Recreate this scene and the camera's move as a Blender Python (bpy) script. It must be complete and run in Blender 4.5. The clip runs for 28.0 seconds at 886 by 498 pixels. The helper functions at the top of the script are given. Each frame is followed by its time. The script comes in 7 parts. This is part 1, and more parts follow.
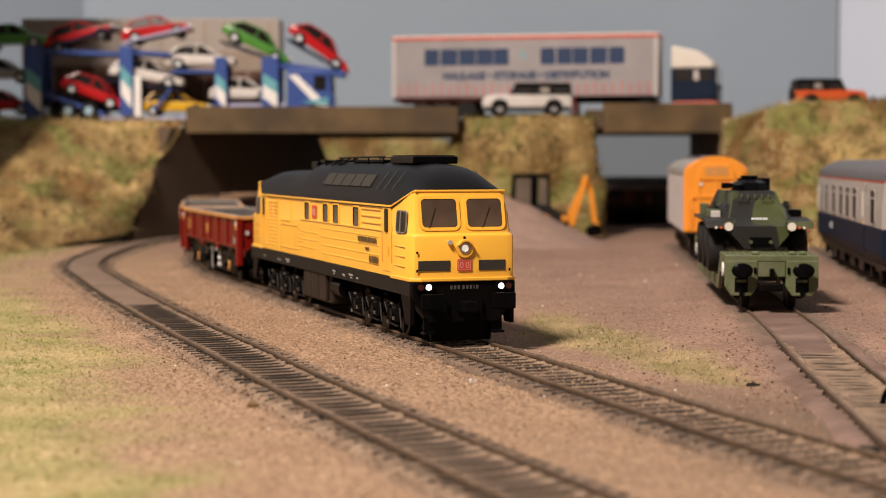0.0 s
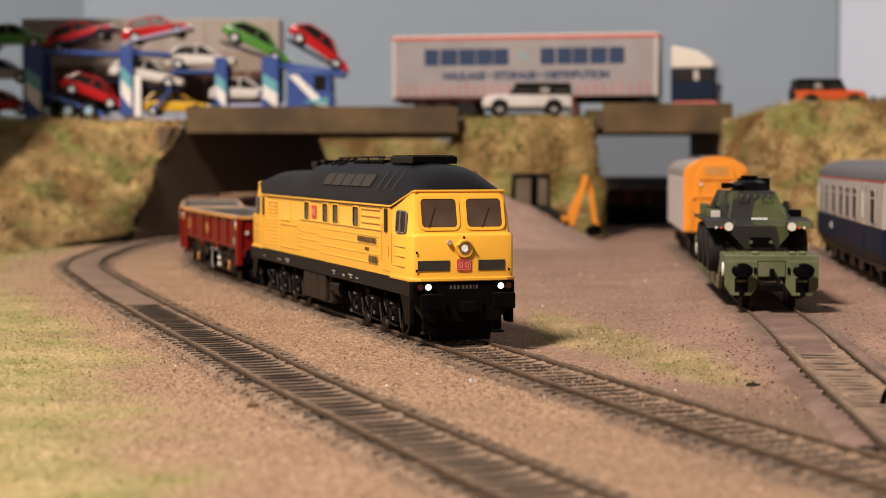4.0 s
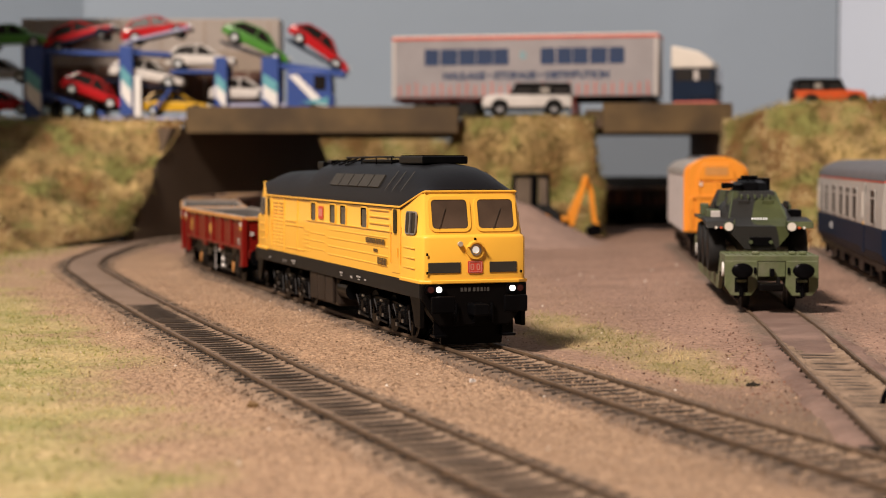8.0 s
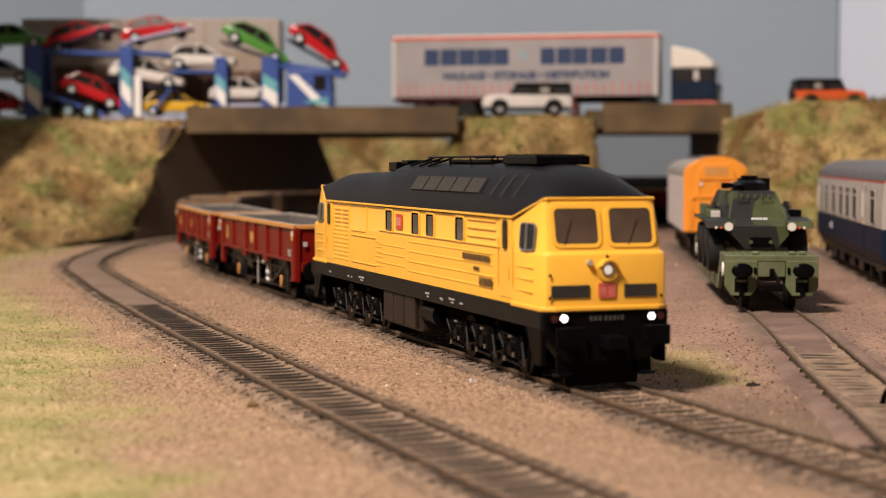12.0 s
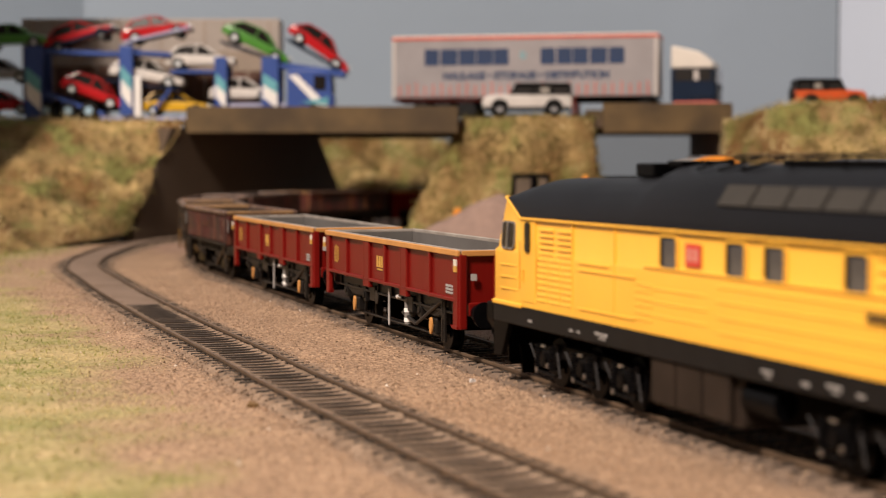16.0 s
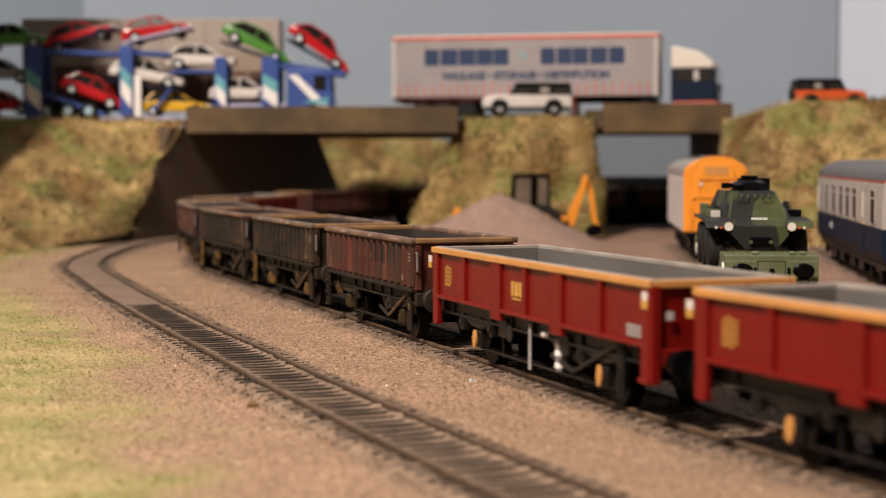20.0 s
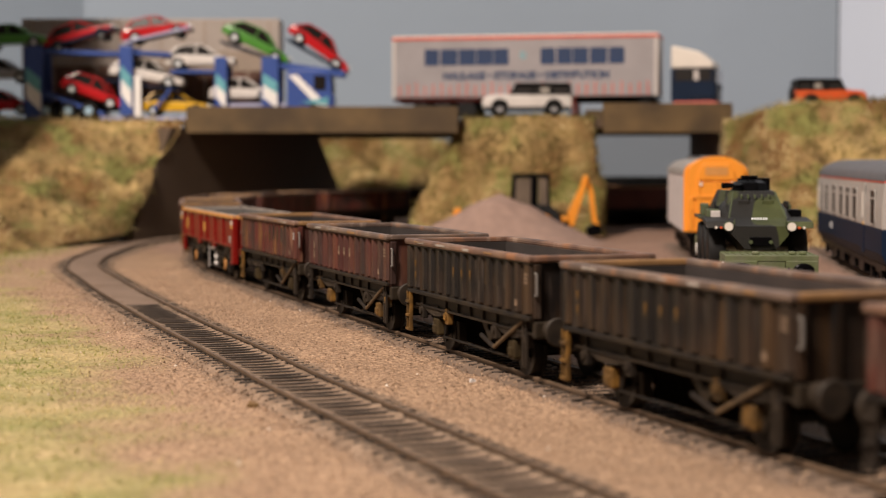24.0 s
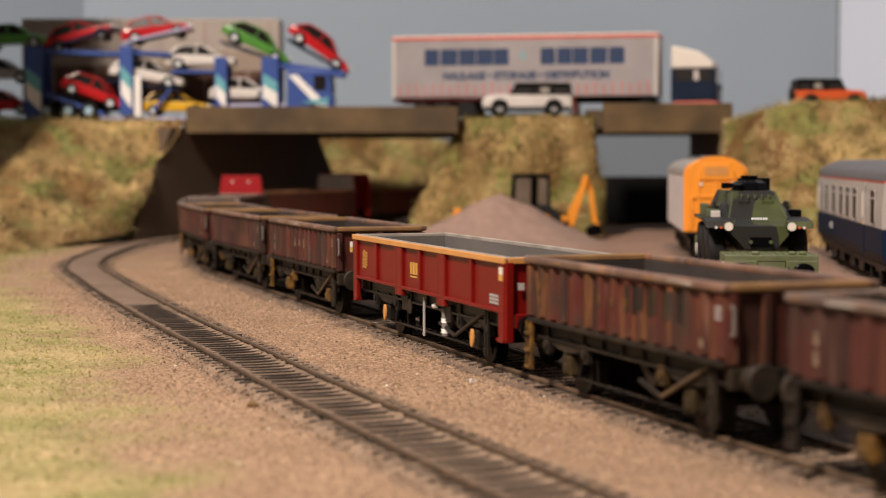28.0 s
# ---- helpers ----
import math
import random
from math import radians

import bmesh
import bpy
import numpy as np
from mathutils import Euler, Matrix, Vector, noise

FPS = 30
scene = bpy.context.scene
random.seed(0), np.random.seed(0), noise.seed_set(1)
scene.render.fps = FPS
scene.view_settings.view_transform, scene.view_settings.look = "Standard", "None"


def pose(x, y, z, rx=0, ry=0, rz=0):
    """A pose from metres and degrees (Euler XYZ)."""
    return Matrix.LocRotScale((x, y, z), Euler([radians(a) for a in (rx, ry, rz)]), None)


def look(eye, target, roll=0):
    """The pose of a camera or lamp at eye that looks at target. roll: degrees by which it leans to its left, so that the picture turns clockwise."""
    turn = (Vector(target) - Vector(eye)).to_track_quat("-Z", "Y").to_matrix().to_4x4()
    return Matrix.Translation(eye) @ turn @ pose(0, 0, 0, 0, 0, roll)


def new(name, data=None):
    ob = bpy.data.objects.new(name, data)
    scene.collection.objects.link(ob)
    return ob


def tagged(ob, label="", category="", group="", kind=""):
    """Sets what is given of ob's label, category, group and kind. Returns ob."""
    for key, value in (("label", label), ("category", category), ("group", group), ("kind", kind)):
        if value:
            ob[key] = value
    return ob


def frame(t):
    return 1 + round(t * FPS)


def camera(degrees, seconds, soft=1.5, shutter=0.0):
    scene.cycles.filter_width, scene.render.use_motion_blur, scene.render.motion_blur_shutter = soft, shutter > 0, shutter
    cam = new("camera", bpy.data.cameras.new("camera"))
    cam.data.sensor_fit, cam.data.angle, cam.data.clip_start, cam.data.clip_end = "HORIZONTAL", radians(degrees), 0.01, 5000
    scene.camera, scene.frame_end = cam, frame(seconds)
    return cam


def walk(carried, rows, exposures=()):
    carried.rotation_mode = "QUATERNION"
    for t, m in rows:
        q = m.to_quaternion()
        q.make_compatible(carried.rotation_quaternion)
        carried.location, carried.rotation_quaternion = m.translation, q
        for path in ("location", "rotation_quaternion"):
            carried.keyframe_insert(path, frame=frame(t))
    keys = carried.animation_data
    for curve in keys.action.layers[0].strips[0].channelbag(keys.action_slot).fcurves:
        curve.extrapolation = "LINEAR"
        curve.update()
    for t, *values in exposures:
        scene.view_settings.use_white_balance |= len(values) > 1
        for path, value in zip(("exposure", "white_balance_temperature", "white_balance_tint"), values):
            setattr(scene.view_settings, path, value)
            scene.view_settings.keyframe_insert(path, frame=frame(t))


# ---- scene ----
# A model railway at 1:76 to 1:87. Lengths below are in millimetres unless a name says metres.
MM = 0.001
cam = camera(29.39, 28.0, soft=1.0, shutter=0.5)
EYE = (0.0, 0.0, 0.054)
AIM = look(EYE, (0.0, 1.0, 0.054 - math.tan(radians(3.035))))
walk(cam, [(0.0, AIM), (28.0, AIM)])
cam.data.dof.use_dof = True
cam.data.dof.focus_distance = 0.52
cam.data.dof.aperture_fstop = 20.0

# ---- light ----
world = bpy.data.worlds.new("room_air")
scene.world = world
world.use_nodes = True
world.node_tree.nodes["Background"].inputs[0].default_value = (0.9, 0.85, 0.8, 1)
world.node_tree.nodes["Background"].inputs[1].default_value = 0.012


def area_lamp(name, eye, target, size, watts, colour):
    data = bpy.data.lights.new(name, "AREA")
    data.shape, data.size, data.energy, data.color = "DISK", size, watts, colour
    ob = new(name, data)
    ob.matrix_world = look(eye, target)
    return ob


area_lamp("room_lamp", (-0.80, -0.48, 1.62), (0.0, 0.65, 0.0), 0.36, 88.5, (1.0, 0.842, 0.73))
scene.view_settings.exposure = 0.0


# ---- materials ----
def mat(name, colour, rough=0.6, metal=0.0, vary=0.12, scale=60.0, bump=0.0, bump_scale=None, dirt=None, dirt_amount=0.35, dirt_scale=25.0, emit=0.0, random_tint=0.0, coat=0.0, spec=0.5):
    """A surface with grain and stains. Scales are in cycles per metre of the model."""
    m = bpy.data.materials.new(name)
    m.use_nodes = True
    nt = m.node_tree
    b = nt.nodes["Principled BSDF"]
    b.inputs["Roughness"].default_value = rough
    b.inputs["Metallic"].default_value = metal
    b.inputs["Coat Weight"].default_value = coat
    b.inputs["Specular IOR Level"].default_value = spec
    co = nt.nodes.new("ShaderNodeTexCoord").outputs["Object"]

    def noise_node(sc, detail=4.0):
        n = nt.nodes.new("ShaderNodeTexNoise")
        n.inputs["Scale"].default_value, n.inputs["Detail"].default_value = sc, detail
        nt.links.new(co, n.inputs["Vector"])
        return n

    def mix(fac, a, c, kind="MIX"):
        x = nt.nodes.new("ShaderNodeMix")
        x.data_type, x.blend_type = "RGBA", kind
        for slot, v in ((0, fac), (6, a), (7, c)):
            if hasattr(v, "is_output"):
                nt.links.new(v, x.inputs[slot])
            else:
                x.inputs[slot].default_value = v
        return x.outputs[2]

    def ramp(src, lo, hi):
        r = nt.nodes.new("ShaderNodeMapRange")
        r.inputs[1].default_value, r.inputs[2].default_value = lo, hi
        nt.links.new(src, r.inputs[0])
        return r.outputs[0]
    lo = tuple(max(0.0, c * (1 - vary)) for c in colour) + (1,)
    hi = tuple(min(1.0, c * (1 + vary)) for c in colour) + (1,)
    out = mix(ramp(noise_node(scale).outputs["Fac"], 0.3, 0.7), lo, hi)
    if dirt:
        f = ramp(noise_node(dirt_scale, 6.0).outputs["Fac"], 0.62 - dirt_amount * 0.5, 0.78 - dirt_amount * 0.3)
        out = mix(f, out, tuple(dirt) + (1,))
    if random_tint:
        info = nt.nodes.new("ShaderNodeObjectInfo")
        v = ramp(info.outputs["Random"], 0.0, 1.0)
        out = mix(v, out, mix(random_tint, out, (0.02, 0.015, 0.01, 1)))
    nt.links.new(out, b.inputs["Base Color"])
    if bump:
        bn = nt.nodes.new("ShaderNodeBump")
        bn.inputs["Strength"].default_value, bn.inputs["Distance"].default_value = bump, 0.0006
        nt.links.new(noise_node(bump_scale or scale * 4, 5.0).outputs["Fac"], bn.inputs["Height"])
        nt.links.new(bn.outputs[0], b.inputs["Normal"])
    if emit:
        b.inputs["Emission Color"].default_value = tuple(colour) + (1,)
        b.inputs["Emission Strength"].default_value = emit
    return m


M = dict(
    yellow=mat("yellow_paint", (0.82, 0.436, 0.047), 0.36, vary=0.03, scale=90, bump=0.05, bump_scale=900),
    roof=mat("anthracite_roof", (0.006, 0.006, 0.0075), 0.45, spec=0.12, vary=0.15, bump=0.05, bump_scale=800),
    black=mat("matt_black", (0.0025, 0.0025, 0.003), 0.3, spec=0.05, vary=0.3, scale=200),
    frame=mat("black_frame", (0.0035, 0.003, 0.003), 0.42, spec=0.05, vary=0.2, scale=120),
    tank=mat("brown_tank", (0.02, 0.0135, 0.010), 0.55, spec=0.2, vary=0.25, scale=120),
    sill=mat("sooty_sill", (0.0085, 0.0077, 0.0078), 0.5, spec=0.15, vary=0.2, scale=120),
    stencil=mat("worn_stencil", (0.34, 0.325, 0.31), 0.6, vary=0.4, scale=500),
    legend=mat("dark_gold_legend", (0.085, 0.05, 0.014), 0.6, vary=0.1),
    dull_pane=mat("dull_grey_pane", (0.07, 0.063, 0.063), 0.12, vary=0.3, scale=120),
    badge_pale=mat("pale_red_badge", (0.55, 0.24, 0.19), 0.5, vary=0.1),
    faint=mat("faint_number", (0.06, 0.056, 0.052), 0.6, vary=0.2),
    # Black without sheen, used to paint in the shade under and inside vehicles.
    void=mat("shade_fill_black", (0.003, 0.0025, 0.002), 1.0, spec=0.0, vary=0.3),
    steel=mat("steel", (0.45, 0.43, 0.40), 0.35, 0.9, vary=0.15, scale=300),
    rail=mat("weathered_rail", (0.115, 0.075, 0.046), 0.6, 0.15, vary=0.3, scale=150),
    sleeper=mat("sleeper", (0.028, 0.018, 0.011), 0.85, vary=0.3, scale=120, bump=0.4, bump_scale=700, random_tint=0.4),
    cab_glass=mat("cab_glass", (0.072, 0.048, 0.034), 0.12, spec=0.35, vary=0.35, scale=70),
    glass=mat("dark_glass", (0.014, 0.012, 0.011), 0.12, spec=0.2, vary=0.1),
    white=mat("white_marking", (0.75, 0.74, 0.72), 0.6, vary=0.05),
    red_logo=mat("red_marking", (0.55, 0.05, 0.03), 0.5, vary=0.05),
    grille=mat("dark_grille", (0.030, 0.027, 0.023), 0.6, spec=0.3, vary=0.1, scale=400),
    lamp=mat("lamp_glow", (1.0, 0.97, 0.9), 0.3, emit=3.0),
    lens_glow=mat("pale_lens_glow", (1.0, 0.95, 0.86), 0.3, emit=0.55),
    maroon=mat("maroon_paint", (0.142, 0.0048, 0.0034), 0.36, spec=0.24, vary=0.08, scale=60, bump=0.03, bump_scale=700),
    rim=mat("orange_rim", (0.50, 0.235, 0.065), 0.45, vary=0.1, scale=120),
    inside=mat("grey_interior", (0.115, 0.108, 0.102), 0.6, vary=0.15, scale=60, dirt=(0.075, 0.066, 0.058)),
    concrete=mat("dark_abutment", (0.085, 0.055, 0.033), 0.85, vary=0.12, scale=20, bump=0.2, bump_scale=300),
    beam=mat("stained_wood", (0.10, 0.063, 0.024), 0.7, vary=0.35, scale=40, bump=0.3, bump_scale=150, dirt=(0.055, 0.034, 0.014), dirt_scale=30),
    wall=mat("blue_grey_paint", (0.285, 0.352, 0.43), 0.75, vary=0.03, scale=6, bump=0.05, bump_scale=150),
    board=mat("flat_shade_black", (0.008, 0.008, 0.008), 0.9, vary=0.2, spec=0.1),
    # Wall blue made darker: the shade beyond the bridge is in this colour.
    panel=mat("shaded_wall_blue", (0.165, 0.20, 0.24), 0.7, vary=0.04, scale=8),
    mud=mat("muddy_ballast", (0.115, 0.078, 0.053), 0.95, vary=0.35, scale=110, bump=0.8, bump_scale=500, dirt=(0.16, 0.11, 0.078), dirt_scale=90),
    # Lavender wall colour, made paler for the light this wall catches.
    wall_pale=mat("lit_lavender_paint", (0.54, 0.62, 0.745), 0.75, vary=0.03, scale=6),
    room=mat("cream_wall", (0.42, 0.38, 0.34), 0.85, vary=0.03, scale=4),
    ballast=mat("fine_ballast", (0.17, 0.116, 0.077), 0.95, vary=0.35, scale=220, bump=0.9, bump_scale=900, dirt=(0.26, 0.183, 0.125), dirt_scale=160),
    ash=mat("purple_ash", (0.165, 0.106, 0.084), 0.95, vary=0.35, scale=60, bump=0.6, bump_scale=700, dirt=(0.12, 0.072, 0.056), dirt_scale=40),
    clay=mat("levelled_clay", (0.175, 0.122, 0.088), 0.95, vary=0.1, scale=40, bump=0.4, bump_scale=600, dirt=(0.14, 0.095, 0.065), dirt_scale=30),
    heap=mat("pinkish_sand", (0.27, 0.182, 0.145), 0.95, vary=0.12, scale=150, bump=0.6, bump_scale=900),
    box_cream=mat("dull_cream_panel", (0.33, 0.285, 0.25), 0.6, vary=0.08),
    roof_grey=mat("dusty_roof_grey", (0.27, 0.255, 0.24), 0.6, vary=0.1),
    cab_tint=mat("dusty_cab_pane", (0.13, 0.10, 0.075), 0.3, vary=0.3, scale=60),
    orange=mat("orange_paint", (0.74, 0.27, 0.022), 0.45, vary=0.06),
    green=mat("light_green_paint", (0.088, 0.108, 0.046), 0.55, vary=0.2, scale=140, bump=0.3, bump_scale=900, dirt=(0.12, 0.125, 0.075), dirt_scale=120),
    olive=mat("olive_paint", (0.055, 0.07, 0.03), 0.6, vary=0.15, scale=90),
    blue=mat("blue_paint", (0.03, 0.07, 0.27), 0.4, vary=0.08),
    carred=mat("red_paint", (0.40, 0.010, 0.014), 0.22, vary=0.05, spec=0.35),
    cream=mat("cream_paint", (0.62, 0.58, 0.52), 0.45, vary=0.05),
    grey=mat("grey_paint", (0.46, 0.43, 0.41), 0.6, vary=0.08),
)


# ---- building helpers ----
def part(name, bm, material, parent=None, label="", smooth=False, m=None):
    """Links a bmesh drawn in millimetres as one mesh object under parent."""
    bmesh.ops.recalc_face_normals(bm, faces=bm.faces[:])
    bm.transform(Matrix.Diagonal((MM, MM, MM, 1)))
    me = bpy.data.meshes.new(name)
    bm.to_mesh(me)
    bm.free()
    me.materials.append(material)
    if smooth:
        me.polygons.foreach_set("use_smooth", [True] * len(me.polygons))
        me.set_sharp_from_angle(angle=radians(35))
    ob = new(name, me)
    if parent:
        ob.parent = parent
    if m is not None:
        ob.matrix_basis = m
    if label:
        ob["label"] = label
    return ob


def P(x, y, z, rx=0, ry=0, rz=0):
    """A pose from millimetres and degrees."""
    return pose(x * MM, y * MM, z * MM, rx, ry, rz)


def thing(name, label, category, group="", kind="", m=None):
    ob = tagged(new(name), label, category, group, kind)
    ob.empty_display_size = 0.01
    if m is not None:
        ob.matrix_basis = m
    return ob


def box(x0, x1, y0, y1, z0, z1, bev=0.0, bm=None, taper=0.0):
    bm = bm or bmesh.new()
    vs = [bm.verts.new((x, y, z)) for z in (z0, z1) for y in (y0, y1) for x in (x0, x1)]
    if taper:
        cx, cy = (x0 + x1) / 2, (y0 + y1) / 2
        for v in vs[4:]:
            v.co.x += (cx - v.co.x) * taper
            v.co.y += (cy - v.co.y) * taper
    fs = [bm.faces.new([vs[i] for i in q]) for q in ((0, 2, 3, 1), (4, 5, 7, 6), (0, 1, 5, 4), (2, 6, 7, 3), (0, 4, 6, 2), (1, 3, 7, 5))]
    if bev:
        es = list({e for f in fs for e in f.edges})
        bmesh.ops.bevel(bm, geom=es, offset=bev, segments=2, affect="EDGES", profile=0.5)
    return bm


def cyl(a, b, r, seg=16, bm=None, r2=None, bev=0.0):
    """A cylinder from point a to point b."""
    bm = bm or bmesh.new()
    a, b = Vector(a), Vector(b)
    q = (b - a).to_track_quat("Z", "Y")
    r2 = r if r2 is None else r2
    rings = []
    for c, rr in ((a, r), (b, r2)):
        rings.append([bm.verts.new(c + q @ Vector((rr * math.cos(2 * math.pi * i / seg), rr * math.sin(2 * math.pi * i / seg), 0))) for i in range(seg)])
    for i in range(seg):
        j = (i + 1) % seg
        bm.faces.new((rings[0][i], rings[0][j], rings[1][j], rings[1][i]))
    bm.faces.new(rings[0][::-1])
    bm.faces.new(rings[1])
    return bm


def loft(rings, caps=True, closed=True, bm=None):
    """Skins rows of points that all have the same length."""
    bm = bm or bmesh.new()
    vs = [[bm.verts.new(p) for p in r] for r in rings]
    n = len(vs[0])
    for a, b in zip(vs, vs[1:]):
        for i in range(n if closed else n - 1):
            j = (i + 1) % n
            bm.faces.new((a[i], a[j], b[j], b[i]))
    if caps and closed:
        bm.faces.new(vs[0][::-1])
        bm.faces.new(vs[-1])
    return bm


def prism(outline, axis, lo, hi, bev=0.0, bm=None):
    """A flat outline pushed along an axis: 'x' takes (y, z), 'y' takes (x, z), 'z' takes (x, y)."""
    bm = bm or bmesh.new()

    def at(p, d):
        return {"x": (d, p[0], p[1]), "y": (p[0], d, p[1]), "z": (p[0], p[1], d)}[axis]
    a = [bm.verts.new(at(p, lo)) for p in outline]
    b = [bm.verts.new(at(p, hi)) for p in outline]
    n = len(outline)
    fs = [bm.faces.new(a[::-1]), bm.faces.new(b)]
    fs += [bm.faces.new((a[i], a[(i + 1) % n], b[(i + 1) % n], b[i])) for i in range(n)]
    if bev:
        bmesh.ops.bevel(bm, geom=list({e for f in fs for e in f.edges}), offset=bev, segments=2, affect="EDGES", profile=0.5)
    return bm


# ---- plan of the tracks ----
def line_from(x, y, heading, back, ahead):
    """A track's centre line from an anchor: rows of (length, radius, 0 for straight; a positive radius bends to the track's right going ahead).
    Gives a function of the distance from the anchor, ahead positive: x, y and the heading in degrees from the view's axis towards the right."""
    def run(d, rows, sign):
        px, py, h = x, y, radians(heading)
        left = abs(d)
        for length, radius in rows:
            step = min(left, length)
            if radius == 0:
                px, py = px + sign * math.sin(h) * step, py - sign * math.cos(h) * step
            else:
                n = max(1, int(step / 4))
                for _ in range(n):
                    h += sign * step / n / radius / 2
                    px, py = px + sign * math.sin(h) * step / n, py - sign * math.cos(h) * step / n
                    h += sign * step / n / radius / 2
            left -= step
            if left <= 0:
                break
        return px, py, math.degrees(h)
    return lambda d: run(d, ahead if d >= 0 else back, 1 if d >= 0 else -1)


# the running line bends away from the camera behind the mound; heading grows towards the right of the view
main_line = line_from(6.3, 511.0, 18.6, [(330, 0), (281, 865), (1500, 371)], [(125, 0), (900, 2200)])
near_line = line_from(-29.0, 403.8, 20.38, [(60, 1975), (80, -3820), (80, 3715), (80, 0), (80, 3006), (80, -4654), (80, 588), (80, 637), (80, 0), (80, 429), (1000, 596)], [(80, 9605), (520, 3260)])
siding = line_from(118.0, 600.0, -4.7, [(620, 0)], [(330, 0)])
coach_road = line_from(226.0, 940.0, -7.0, [(300, 0)], [(420, 0)])


def on_line(line, d, z=0.0):
    x, y, h = line(d)
    return P(x, y, z, 0, 0, h - 90)


def chord(line, a, b):
    """The pose of a vehicle whose two pivots ride at a (front) and b; its x axis points ahead and its origin lies midway."""
    ax, ay, _ = line(a)
    bx, by, _ = line(b)
    return P((ax + bx) / 2, (ay + by) / 2, 0, 0, 0, math.degrees(math.atan2(ay - by, ax - bx)))


RAIL_DROP = 1.7     # the running lines lie this much below the level of the yard


def left_of_running_line(x, y):
    return (x - 6.3 - (511 - y) * 0.337) if y < 800 else x + 90


def drop_at(x, y):
    """How far the ground and the tracks lie below the yard's level at x, y."""
    near = float(np.min(np.hypot(LOW_POINTS[:, 0] - x, LOW_POINTS[:, 1] - y)))
    return RAIL_DROP * max(smooth_step(80, 30, near), smooth_step(30, 0, left_of_running_line(x, y)), smooth_step(560, 430, y))


def smooth_step(a, b, v):
    t = min(1.0, max(0.0, (v - a) / (b - a)))
    return t * t * (3 - 2 * t)


def line_samples(line, d0, d1, step=12.0):
    return np.array([line(d)[:2] for d in np.arange(d0, d1, step)])


LOW_POINTS = np.concatenate([line_samples(main_line, -1150, 420), line_samples(near_line, -1080, 260)])


def sweep(line, d0, d1, step, outline):
    """Pushes an outline of (side, z), side positive to the right going ahead, along a line."""
    n = max(2, int((d1 - d0) / step))
    rings = []
    for i in range(n + 1):
        x, y, h = line(d0 + (d1 - d0) * i / n)
        h = radians(h)
        low = drop_at(x, y)
        rings.append([(x + s * math.cos(h) * -1, y + s * math.sin(h) * -1, z - low) for s, z in outline])
    return loft(rings)


RAIL = [(-0.4, 0.0), (-0.4, -0.7), (-0.15, -0.9), (-0.15, -2.1), (-0.8, -2.4), (0.8, -2.4), (0.15, -2.1), (0.15, -0.9), (0.4, -0.7), (0.4, 0.0)]


def strip(line, d0, d1, step, outline, wobble, seed, dip=0.0, pitch=6.1):
    """A rough ribbon of ballast: like sweep, with uneven points and no caps."""
    n = max(2, int((d1 - d0) / step))
    rings = []
    for i in range(n + 1):
        x, y, h = line(d0 + (d1 - d0) * i / n)
        h = radians(h)
        ring = []
        low = drop_at(x, y)
        for k, (sd, z) in enumerate(outline):
            px, py = x - sd * math.cos(h), y - sd * math.sin(h)
            w = noise.noise(Vector((px * 0.35, py * 0.35, seed + k))) * wobble
            end = smooth_step(0, 8 if dip or wobble > 0.6 else 90, min(i, n - i) * step)
            pit = dip * max(0.0, math.cos(2 * math.pi * ((d1 - d0) * i / n / pitch - 0.5))) ** 2 * (1.0 if k in (2, 3, 4) else 0.3)
            ring.append((px + w, py, z - low - pit - 2.6 * (1 - end) + w * (0.0 if k in (0, len(outline) - 1) else 0.8)))
        rings.append(ring)
    return loft(rings, closed=False)


